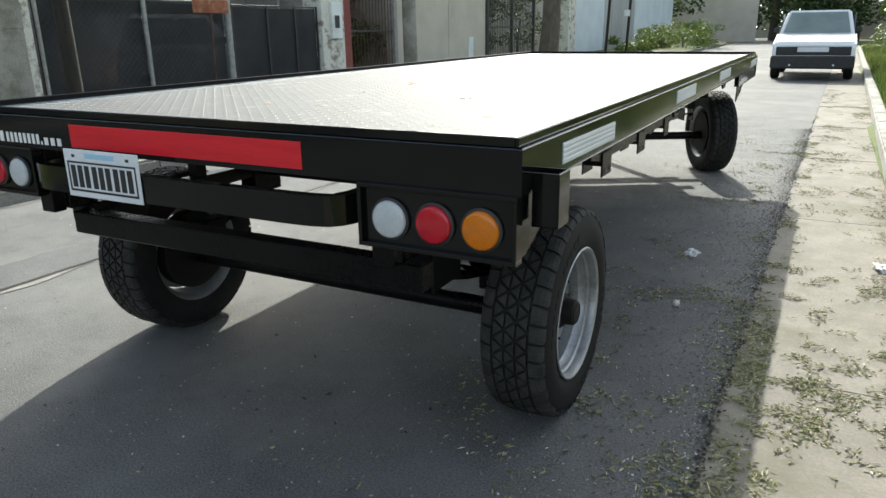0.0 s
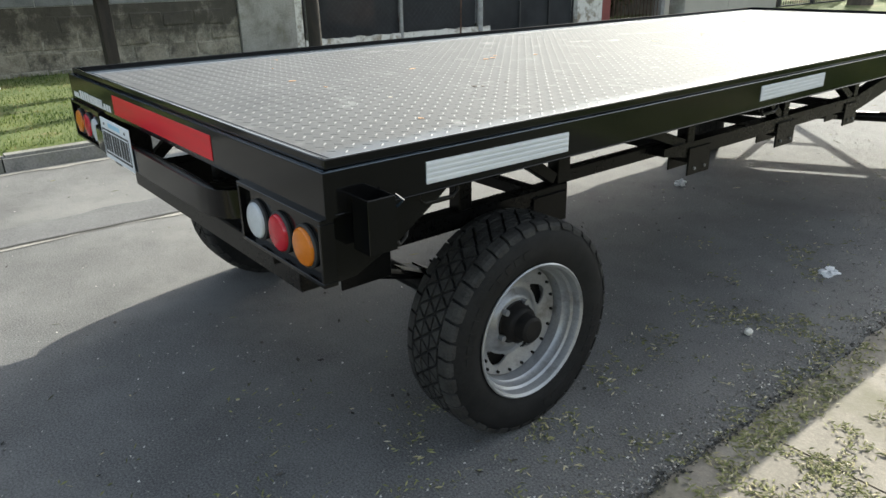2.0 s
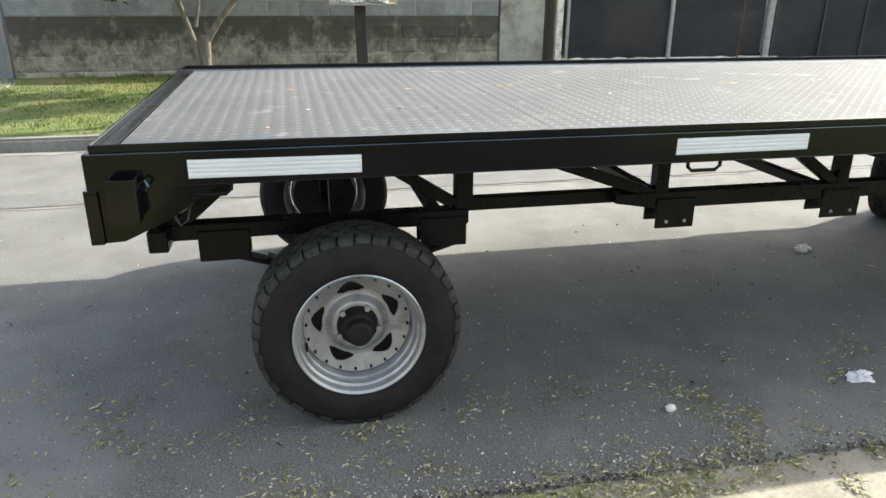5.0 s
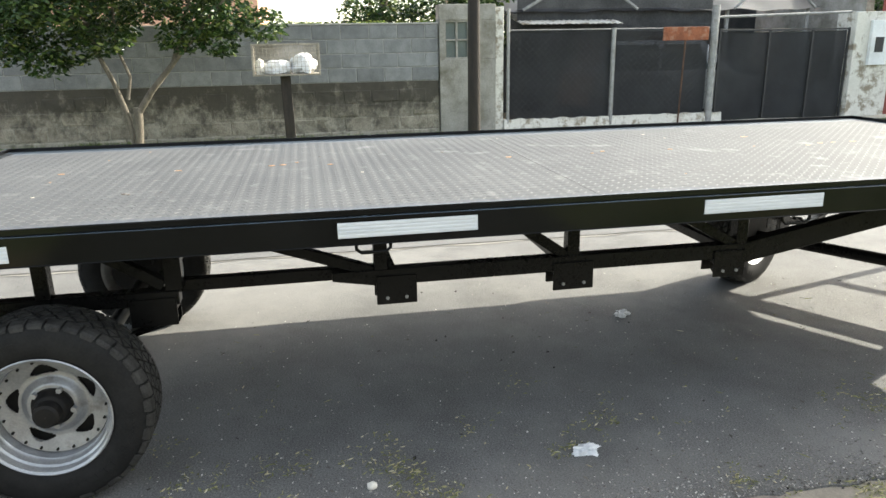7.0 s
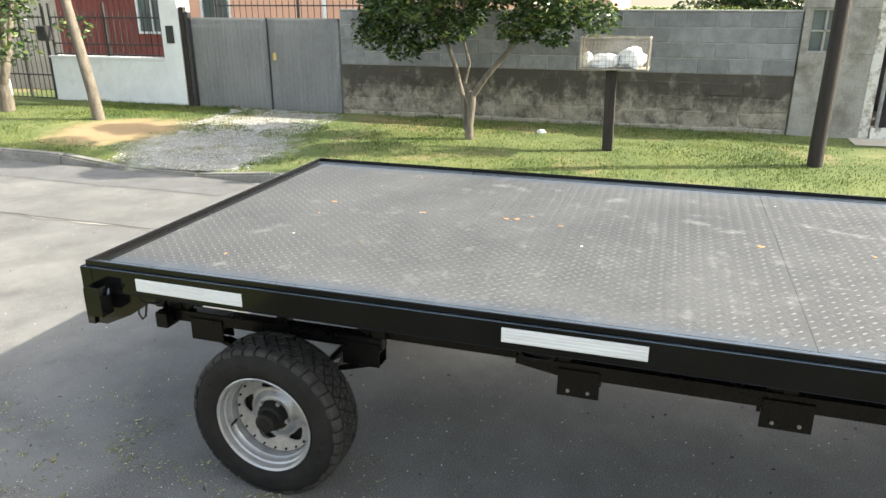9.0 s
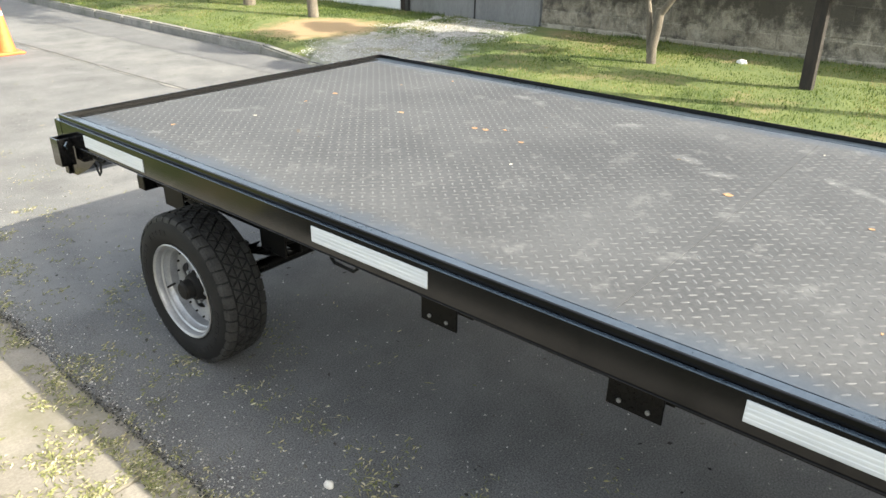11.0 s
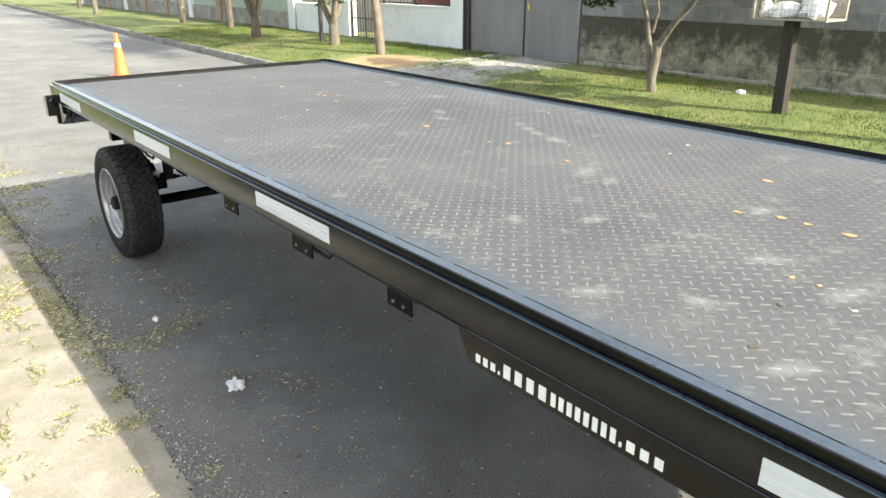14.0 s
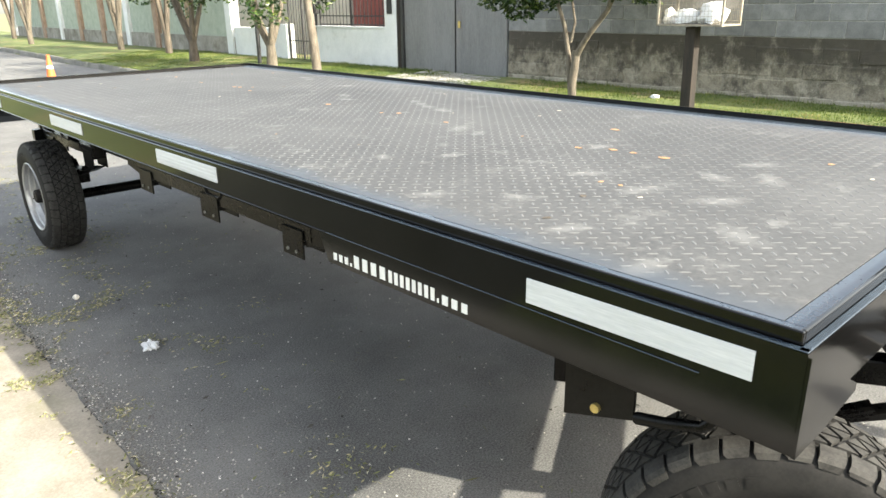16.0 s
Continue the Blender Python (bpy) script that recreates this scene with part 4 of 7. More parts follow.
RX = (-0.36, -W + 0.36)
for rx in RX:
    s = 1 if rx > -1 else -1
    bm = bmesh.new()
    mid = rx - s * 0.045
    part("chassis_rail", box((rx - 0.03, 0.129, 0.570), (rx + 0.03, 1.10, 0.624), 0.004), FRAME, trailer, "satin black chassis rail")
    part("chassis_rail", box((mid - 0.02, 1.095, 0.598), (mid + 0.02, 1.80, 0.646), 0.004), FRAME, trailer, "satin black chassis rail")
    part("chassis_rail", prism([(1.64, 0.611), (1.80, 0.584), (3.36, 0.584), (3.36, 0.642), (1.64, 0.642)], "x", rx - 0.03, rx + 0.03), FRAME, trailer, "satin black chassis rail")
    part("rising_rail", bar((rx, 3.31, 0.60), (rx, 4.42, 0.80), 0.055, 0.085), FRAME, trailer)
    part("front_rail", box((rx - 0.03, 4.36, 0.762), (rx + 0.03, 5.08, 0.861), 0.003), FRAME, trailer)
    for yy, w in ((0.125, 0.07), (0.655, 0.05), (1.085, 0.06), (1.82, 0.05), (2.575, 0.05), (3.30, 0.05)):
        part("upright", box((rx - 0.025, yy - w / 2, 0.622), (rx + 0.025, yy + w / 2, 0.861), 0.003), FRAME, trailer)
    for p, q in (((0.17, 0.63), (0.44, 0.862)), ((0.70, 0.862), (1.05, 0.64)), ((1.14, 0.862), (1.79, 0.635)), ((2.23, 0.862), (2.55, 0.64)), ((2.88, 0.862), (3.27, 0.64))):
        part("brace", bar((rx, *p), (rx, *q), 0.04, 0.04), FRAME, trailer)
    # spring hangers and the paired lugs under the rail
    for ya_, yb_ in ((0.21, 0.37), (0.93, 1.09)):
        for dx in (0.034, -0.040):
            part("spring_hanger", box((rx + dx - 0.004, ya_, 0.498), (rx + dx + 0.004, yb_, 0.600), 0.002), FRAME, trailer)
        part("hanger_plate", box((rx - 0.036, ya_, 0.555), (rx + 0.030, yb_, 0.5695), 0.001), FRAME, trailer)
    for ya_, yb_ in ((1.80, 1.952), (2.49, 2.655), (3.175, 3.315)):
        for dx in (0.034, -0.054):
            bm = box((rx + dx - 0.004, ya_, 0.509 if dx > 0 else 0.516), (rx + dx + 0.004, yb_, 0.59 if dx < 0 else 0.62), 0.002)
            lg = part("lug_plate", bm, FRAME, trailer)
            for hy in (ya_ + 0.04, yb_ - 0.04) if dx > 0 else ():
                e = rx + s * 0.0385
                o = new("bolt", mesh_of("bolt", rod((e, hy, 0.535), (e + s * 0.006, hy, 0.535), 0.007, 6), M["galv_pipe"]))
                o.parent = lg
        part("lug_spacer", box((rx - 0.05, ya_ + 0.02, 0.556), (rx + 0.030, yb_ - 0.02, 0.5715), 0.001), FRAME, trailer)
    # outriggers under the deck edge
    for yy in (0.655, 1.085, 1.82, 2.575, 3.30):
        e = -0.052 if s > 0 else -W + 0.052
        part("outrigger", bar((rx + s * 0.02, yy, 0.852), (e, yy, 0.862), 0.04, 0.018), FRAME, trailer)
part("rear_cross_tube", box((-1.548, 0.068, 0.553), (-0.275, 0.128, 0.6235), 0.004), FRAME, trailer)
for rx in RX:
    part("rear_drop", box((rx - 0.03, 0.03, 0.622), (rx + 0.03, 0.075, 0.832), 0.003), FRAME, trailer)
for yy in (1.0, 1.87, 2.575, 3.30):
    part("rail_tie", box((-W + 0.39, yy - 0.02, 0.572), (-0.39, yy + 0.02, 0.612), 0.003), FRAME, trailer)

# rope hooks below the side beam
for yy in (0.30, 1.77, 3.29):
    for x, s in ((-0.02, 1), (-W + 0.02, -1)):
        part("rope_hook", tube([(x, yy - 0.055, 0.833), (x, yy - 0.055, 0.818), (x, yy - 0.04, 0.805), (x, yy + 0.04, 0.805), (x, yy + 0.055, 0.818), (x, yy + 0.055, 0.833)], 0.006, 8), FRAME, trailer, smooth=50)

# cable sagging below the rear corner
part("cable", tube([(-0.05, 0.150, 0.836), (-0.05, 0.185, 0.80), (-0.05, 0.196, 0.765), (-0.05, 0.198, 0.731), (-0.05, 0.211, 0.712), (-0.05, 0.228, 0.727), (-0.05, 0.239, 0.772), (-0.05, 0.231, 0.82), (-0.05, 0.227, 0.845)], 0.0045, 7), M["plastic_black"], trailer, "thin black sagging cable", smooth=50)

# rear axle and springs
AY, AZ = 0.692, 0.308
part("rear_axle", rod((-W + 0.22, AY, AZ - 0.03), (-0.22, AY, AZ - 0.03), 0.032, 16), FRAME, trailer, smooth=40)
for rx in RX:
    for k in range(5):
        ln = 0.40 - 0.065 * k
        pts = [(AY + ln * t, 0.435 - 0.009 * k + 0.075 * t * t) for t in (-1, -0.6, -0.2, 0.2, 0.6, 1)]
        bm = bmesh.new()
        u = None
        for yy, zz in pts:
            r4 = [bm.verts.new((rx + a_, yy, zz + b_)) for a_, b_ in ((-0.025, -0.004), (0.025, -0.004), (0.025, 0.004), (-0.025, 0.004))]
            if u:
                for q in range(4):
                    bm.faces.new((u[q], u[(q + 1) % 4], r4[(q + 1) % 4], r4[q]))
            u = r4
        part("spring_leaf", bm, FRAME, trailer)
    part("spring_clamp", box((rx - 0.035, AY - 0.05, 0.355), (rx + 0.035, AY + 0.05, 0.445), 0.004), FRAME, trailer)

# wheels -------------------------------------------------------------
R = 0.332


def tyre_mesh():
    half = [(0.080, 0.201), (0.091, 0.206), (0.1005, 0.226), (0.1045, 0.250), (0.104, 0.270), (0.1005, 0.290), (0.0945, 0.306), (0.085, 0.3165), (0.070, 0.3215), (0.0, 0.323)]
    return mesh_of("tyre", lathe(half + [(-x, r) for x, r in half[-2::-1]], 84), M["tyre"], 35)


def tread_mesh():
    """Skewed tread blocks in four rows and shoulder ribs that run down the side walls."""
    bm = bmesh.new()
    n = 38
    dt = 2 * math.pi / n

    def put(x, r, t):
        return bm.verts.new((x, r * math.cos(t), r * math.sin(t)))
    rows = ((0.017, 0.053), (-0.017, 0.017), (-0.053, -0.017))
    for k in range(n):
        for i, (xa, xb) in enumerate(rows):
            t0 = dt * (k + 0.5 * (i % 2))
            for tri in (((xa, t0), (xb, t0 + 0.5 * dt), (xa, t0 + dt)), ((xb, t0 + 0.5 * dt), (xa, t0 + dt), (xb, t0 + 1.5 * dt))):
                mx_, mt = sum(q[0] for q in tri) / 3, sum(q[1] for q in tri) / 3
                lo, hi = [], []
                for xx, tt in tri:
                    xx, tt = mx_ + (xx - mx_) * 0.75, mt + (tt - mt) * 0.75
                    lo.append(put(xx, 0.322, tt))
                    hi.append(put(mx_ + (xx - mx_) * 0.95, R - 0.0005, mt + (tt - mt) * 0.95))
                bm.faces.new(hi)
                for q in range(3):
                    bm.faces.new((lo[q], lo[(q + 1) % 3], hi[(q + 1) % 3], hi[q]))
        # shoulder blocks run over the edge and down the side wall
        for sg in (1, -1):
            t0 = dt * (k + (0.5 if sg < 0 else 0.0))
            e = 0.304 if k % 2 else 0.309
            prof = [(0.057, R - 0.001), (0.076, R - 0.0035), (0.0875, 0.3245), (0.0945, 0.3165), (0.0972, e)]
            deep = [(0.057, 0.320), (0.072, 0.319), (0.082, 0.314), (0.088, 0.309), (0.092, e + 0.001)]
            sk = 0.022 * sg
            ta, tb = [t0 + dt * 0.07 + sk * (q / 4) for q in range(5)], [t0 + dt * 0.92 + sk * (q / 4) - 0.02 * (q == 4) for q in range(5)]
            a, b = [put(sg * x, r, t) for (x, r), t in zip(prof, ta)], [put(sg * x, r, t) for (x, r), t in zip(prof, tb)]
            c, d = [put(sg * x, r, t) for (x, r), t in zip(deep, ta)], [put(sg * x, r, t) for (x, r), t in zip(deep, tb)]
            for q in range(4):
                bm.faces.new((a[q], a[q + 1], b[q + 1], b[q]))
                bm.faces.new((a[q], c[q], c[q + 1], a[q + 1]))
                bm.faces.new((b[q], b[q + 1], d[q + 1], d[q]))
            bm.faces.new((a[0], b[0], d[0], c[0]))
            bm.faces.new((a[4], c[4], d[4], b[4]))
    return mesh_of("tread", bm, M["tread"])


def letter_mesh():
    """Raised plain bars where the side walls carry lettering."""
    bm = bmesh.new()
    for sg in (1, -1):
        for start in (0.65, 0.65 + math.pi):
            for k in range(11):
                if k == 5:
                    continue
                t0 = start + k * 0.135
                c = [bm.verts.new((sg * 0.1056, r * math.cos(tt), r * math.sin(tt))) for r, tt in ((0.249, t0), (0.271, t0), (0.271, t0 + 0.085), (0.249, t0 + 0.085))]
                d = [bm.verts.new((sg * 0.102, v.co.y, v.co.z)) for v in c]
                bm.faces.new(c)
                for q in range(4):
                    bm.faces.new((c[q], c[(q + 1) % 4], d[(q + 1) % 4], d[q]))
    return mesh_of("lettering", bm, M["tyre"])


def rim_mesh():
    prof = [(0.100, 0.206), (0.109, 0.212), (0.112, 0.208), (0.106, 0.200), (0.094, 0.197), (0.080, 0.196), (0.074, 0.189), (0.050, 0.186), (0.044, 0.180), (0.010, 0.178), (-0.04, 0.184),
            (-0.085, 0.195), (-0.105, 0.209), (-0.108, 0.213), (-0.100, 0.206), (-0.085, 0.201), (-0.04, 0.190), (0.03, 0.186), (0.085, 0.203)]
    prof = [(x * 0.90, r * 0.985) for x, r in prof]
    bm = lathe(prof, 72, closed=True)
    # the disc, with five long slots
    rings, seg = 30, 250
    r0, r1 = 0.052, 0.1725

    def disc_x(r):
        t = (r - r0) / (r1 - r0)
        return 0.014 if t < 0.22 else 0.014 - 0.022 * min(1, (t - 0.22) / 0.2) + 0.016 * max(0, (t - 0.55) / 0.45)
    for side, off in ((1, 0.0), (-1, -0.006)):
        g = [[bm.verts.new((disc_x(r) + off, r * math.cos(2 * math.pi * k / seg), r * math.sin(2 * math.pi * k / seg))) for k in range(seg)]
             for r in (r0 + (r1 - r0) * i / rings for i in range(rings + 1))]
        for i in range(rings):
            rm = r0 + (r1 - r0) * (i + 0.5) / rings
            for k in range(seg):
                a = (360.0 * (k + 0.5) / seg) % 72 - 36
                if abs(rm - 0.131 + abs(a) * 0.0004) < 0.0185 * (1 - (radians(a) * rm / 0.047) ** 2):
                    continue
                bm.faces.new((g[i][k], g[i][(k + 1) % seg], g[i + 1][(k + 1) % seg], g[i + 1][k]))
    return mesh_of("wheel", bm, M["rim"], 40)


TYRE, RIM, TREAD, LETTERS = tyre_mesh(), rim_mesh(), tread_mesh(), letter_mesh()
_b = lathe([(-0.085, 0.02), (-0.085, 0.158), (-0.03, 0.158), (-0.026, 0.112), (-0.02, 0.110), (-0.016, 0.075), (0.010, 0.073), (0.018, 0.062), (0.045, 0.056), (0.052, 0.050), (0.054, 0.043), (0.086, 0.040), (0.093, 0.032), (0.094, 0.0005)], 28)
HUB = mesh_of("hub", _b, M["hub"], 35)
_b = rod((0.010, 0, 0), (0.032, 0, 0), 0.0095, 6)
NUT = mesh_of("lug_nut", _b, M["rim"])
_b = rod((0.002, 0, 0), (0.0125, 0, 0), 0.0045, 8)
RIVET = mesh_of("rivet", _b, M["hub"])
_b = rod((0.030, 0, 0), (0.070, 0, 0.004), 0.0045, 8)
VALVE = mesh_of("valve", _b, M["hub"])


def wheel(m, spin):
    w = new("wheel", RIM)
    hang(w, trailer, m @ Matrix.Rotation(radians(spin), 4, "X"))
    tagged(w, "silver slotted steel wheel with a chunky black tyre")
    for name, me in (("tyre", TYRE), ("hub", HUB)):
        o = new(name, me)
        o.parent = w
        tagged(o, "black all-terrain tyre" if name == "tyre" else "greasy black hub")
    for name, me in (("tread", TREAD), ("lettering", LETTERS)):
        o = new(name, me)
        o.parent = w
        tagged(o, kind="stuff")
    for k in range(5):
        o = new("lug_nut", NUT)
        o.parent = w
        a = radians(72 * k)
        o.matrix_basis = Matrix.Rotation(a, 4, "X") @ Matrix.Translation((0, 0.068, 0))
    for k in range(20):
        o = new("rivet", RIVET)
        o.parent = w
        o.matrix_basis = Matrix.Rotation(radians(18 * k + 6), 4, "X") @ Matrix.Translation((0, 0.1635, 0))
    o = new("valve", VALVE)
    o.parent = w
    o.matrix_basis = Matrix.Rotation(radians(133), 4, "X") @ Matrix.Translation((0, 0.172, 0))


WX = -0.171
WXL = -1.775
wheel(pose(WX, AY, AZ), 62)
wheel(pose(WXL, AY - 0.02, AZ, 0, 0, 180), 40)

# steered front axle with turntable and drawbar
STEER, CX, CY = 30.0, -W / 2, 4.63
turn = pose(CX, CY, 0, 0, 0, STEER)


def turned(x, y, z):
    return turn @ Vector((x, y, z))


for x, r in ((0.80, 0), (-0.80, 180)):
    wheel(turn @ pose(x, 0, AZ, 0, 0, r), 63 + r)
part("front_axle", rod(turned(-0.74, 0, AZ - 0.03), turned(0.74, 0, AZ - 0.03), 0.034, 16), FRAME, trailer, smooth=40)
bm = bmesh.new()
ring = [(0.24, 0.30, 0.715), (0.30, 0.30, 0.715), (0.30, 0.30, 0.760), (0.24, 0.30, 0.760)]
seg = 40
rr = [[bm.verts.new((CX + a * math.cos(t), CY + a * math.sin(t), z)) for a, z in ((0.25, 0.70), (0.31, 0.70), (0.31, 0.762), (0.25, 0.762))] for t in (2 * math.pi * k / seg for k in range(seg))]
for k in range(seg):
    u, v = rr[k], rr[(k + 1) % seg]
    for q in range(4):
        bm.faces.new((u[q], u[(q + 1) % 4], v[(q + 1) % 4], v[q]))
part("turntable_ring", bm, FRAME, trailer, smooth=40)
for x in (0.42, -0.42):
    part("bogie_rail", bar(turned(x, -0.52, 0.585), turned(x, 0.52, 0.585), 0.06, 0.06), FRAME, trailer)
    for yy in (-0.48, 0.36):
        for dx in (0.034, -0.034):
            part("spring_hanger", bar(turned(x + dx, yy + 0.06, 0.555), turned(x + dx, yy + 0.06, 0.46), 0.12, 0.006, up=turned(1, 0, 0) - turned(0, 0, 0)), FRAME, trailer)
    for k in range(4):
        ln = 0.40 - 0.07 * k
        pts = [turned(x, ln * t, 0.43 - 0.009 * k + 0.075 * t * t) for t in (-1, -0.5, 0, 0.5, 1)]
        bm = bmesh.new()
        for p, q in zip(pts, pts[1:]):
            bar(p, q, 0.05, 0.008, bm, bevel=0)
        part("spring_leaf", bm, FRAME, trailer)
for yy in (-0.30, 0.30):
    part("bogie_cross", bar(turned(-0.62, yy, 0.64), turned(0.62, yy, 0.64), 0.06, 0.05), FRAME, trailer)
# unseen plate and front bar, sized to match the shade on the road below
part("bogie_plate", bar(turned(-0.43, 0.02, 0.684), turned(0.43, 0.02, 0.684), 0.92, 0.03), FRAME, trailer)
part("bogie_cross", bar(turned(-0.62, 0.565, 0.60), turned(0.62, 0.565, 0.60), 0.07, 0.06), FRAME, trailer)
eye = turned(0, 1.95, 0.50)
for x in (0.40, -0.40):
    part("drawbar_arm", bar(turned(x, 0.50, 0.56), eye, 0.06, 0.06), FRAME, trailer, "black drawbar arm")
part("drawbar_brace", bar(turned(-0.22, 1.15, 0.53), turned(0.22, 1.15, 0.53), 0.05, 0.04), FRAME, trailer)
part("drawbar_eye", tube([eye + Vector((0.05 * math.cos(t), 0.05 * math.sin(t), 0)) for t in (k * math.pi / 8 for k in range(17))], 0.014, 8), FRAME, trailer, smooth=50)
# bracket behind the skirt, bolted
part("skirt_bracket", prism([(4.677, 0.757), (4.677, 0.590), (4.835, 0.643), (4.835, 0.757)], "x", -0.088, -0.080), FRAME, trailer, "black bolted bracket")
part("bracket_arm", tube([(-0.084, 4.84, 0.65), (-0.084, 4.90, 0.665), (-0.084, 4.97, 0.69), (-0.084, 5.0, 0.73), (-0.084, 4.99, 0.757)], 0.012, 8), FRAME, trailer, smooth=50)
part("bolt", rod((-0.080, 4.755, 0.637), (-0.071, 4.755, 0.637), 0.010, 8), M["yellow"], trailer, "yellow zinc bolt head")

trailer.location.z += 0.015

# ---------------------------------------------------------------- walls and fences across the street
WX0 = -8.43
Z0 = 0.06

# grey block wall: clean upper courses, old stained courses below
wall_block = base("wall_block", (WX0 - 0.08, 0.35, 0), "grey concrete block wall, blackened and patched on its lower half", "block wall", kind="structure")
WY0, WY1 = -2.93, 3.56
part("wall_core_top", box((WX0 - 0.145, WY0, 0.952), (WX0 - 0.012, WY1, 1.752), 0), M["mortar"], wall_block)
part("wall_core_foot", box((WX0 - 0.150, WY0, Z0), (WX0 - 0.010, WY1, 0.9515), 0), M["mortar_old"], wall_block)

# ---------------------------------------------------------------- gate pillar with a small barred window
pillar = base("pillar_cement", (WX0 - 0.12, 3.98, Z0), "grey cement pillar with a small four-pane opening", "pillar", kind="structure")
bm = bmesh.new()
for y0, y1, z0, z1 in ((3.575, 4.42, Z0, 1.245), (3.575, 3.655, 1.245, 1.80), (4.015, 4.42, 1.245, 1.80), (3.575, 4.42, 1.80, 2.02)):
    box((WX0 - 0.26, y0, z0), (WX0 + 0.03, y1, z1), 0.006, bm)
part("shaft", bm, M["render_grey"], pillar)
part("back", box((WX0 - 0.26, 3.655, 1.245), (WX0 - 0.20, 4.015, 1.80)), M["render_grey"], pillar)
for y0 in (3.675, 3.850):
    for z0 in (1.275, 1.535):
        part("pane", box((WX0 - 0.045, y0, z0), (WX0 - 0.035, y0 + 0.145, z0 + 0.235), 0.002), M["glass"], pillar, "small dull glass pane")
bm = bmesh.new()
for y0, y1, z0, z1 in ((3.655, 4.015, 1.245, 1.275), (3.655, 4.015, 1.510, 1.535), (3.655, 4.015, 1.770, 1.80), (3.655, 3.675, 1.275, 1.77), (3.820, 3.850, 1.275, 1.77), (3.995, 4.015, 1.275, 1.77)):
    box((WX0 - 0.06, y0, z0), (WX0 + 0.012, y1, z1), 0.003, bm)
part("window_frame", bm, M["render_grey"], pillar)
part("side_post", box((WX0 - 0.15, 4.425, Z0), (WX0 + 0.0, 4.55, 1.98), 0.006), M["peeling"], pillar, "pale peeling side post")

# ---------------------------------------------------------------- fence of shade net on a low wall
fence = base("net_fence", (WX0, 6.3, 0), "black shade-net fence on grey posts above a low peeling wall", "fence", kind="structure")
bm = bmesh.new()
n = 60
tops = [0.335 + 0.025 * noise.noise((0, k * 0.35, 0)) for k in range(n + 1)]
for k in range(n):
    y0, y1 = 4.56 + 3.64 * k / n, 4.56 + 3.64 * (k + 1) / n
    vs = [bm.verts.new(c) for c in ((WX0 - 0.14, y0, Z0), (WX0 - 0.14, y1, Z0), (WX0 - 0.14, y1, tops[k + 1]), (WX0 - 0.14, y0, tops[k]),
                                    (WX0 + 0.05, y0, Z0), (WX0 + 0.05, y1, Z0), (WX0 + 0.03, y1, tops[k + 1]), (WX0 + 0.03, y0, tops[k]))]
    for f in ((4, 5, 6, 7), (7, 6, 2, 3), (0, 3, 2, 1)):
        bm.faces.new([vs[i] for i in f])
    if k in (0, n - 1):
        bm.faces.new([vs[i] for i in ((0, 4, 7, 3) if k == 0 else (1, 2, 6, 5))])
bmesh.ops.remove_doubles(bm, verts=bm.verts, dist=0.0005)
part("low_wall", bm, M["peeling"], fence, "low white wall with peeling paint")


def net_panel(y0, y1, z0, z1, x, sag=0.03):
    bm = bmesh.new()
    ny, nz = 26, 10
    g = [[bm.verts.new((x + 0.018 * noise.noise((y0 + (y1 - y0) * i / ny, j * 0.35, 4)), y0 + (y1 - y0) * i / ny,
                        z0 + (z1 - z0) * j / nz - sag * (j / nz) * math.sin(math.pi * i / ny))) for j in range(nz + 1)] for i in range(ny + 1)]
    for i in range(ny):
        for j in range(nz):
            bm.faces.new((g[i][j], g[i + 1][j], g[i + 1][j + 1], g[i][j + 1]))
    bmesh.ops.solidify(bm, geom=bm.faces[:], thickness=0.006)
    return bm


part("net", net_panel(4.60, 6.27, 0.30, 1.63, WX0 - 0.03), M["net"], fence, "black shade net", smooth=60)
part("net", net_panel(6.31, 7.90, 0.30, 1.63, WX0 - 0.03), M["net"], fence, "black shade net", smooth=60)
for y, r, h in ((4.62, 0.025, 1.95), (6.29, 0.035, 1.66), (7.97, 0.06, 1.98)):
    part("post", rod((WX0 + 0.01, y, 0.2), (WX0 + 0.01, y, h), r, 12), M["galv_pipe"], fence, smooth=40)
part("top_wire", rod((WX0, 4.6, 1.645), (WX0, 7.95, 1.645), 0.008, 6), M["galv_pipe"], fence)
# diamond wire in front of the net
bm = bmesh.new()
for k in range(-14, 34):
    for s in (1, -1):
        y0 = 4.6 + k * 0.10
        a, b = Vector((WX0 + 0.012, y0, 0.37)), Vector((WX0 + 0.012, y0 + s * 1.25, 1.62))
        t0 = max(0.0, min(1.0, ((4.62 if s > 0 else 7.93) - a.y) / (b.y - a.y))) if not 4.62 <= a.y <= 7.93 else 0.0
        t1 = min(1.0, ((7.93 if s > 0 else 4.62) - a.y) / (b.y - a.y))
        if t1 - t0 > 0.05 and t1 > 0:
            tube([a.lerp(b, t0), a.lerp(b, t1)], 0.0016, 3, bm)
part("wire_mesh", bm, M["wire"], fence)

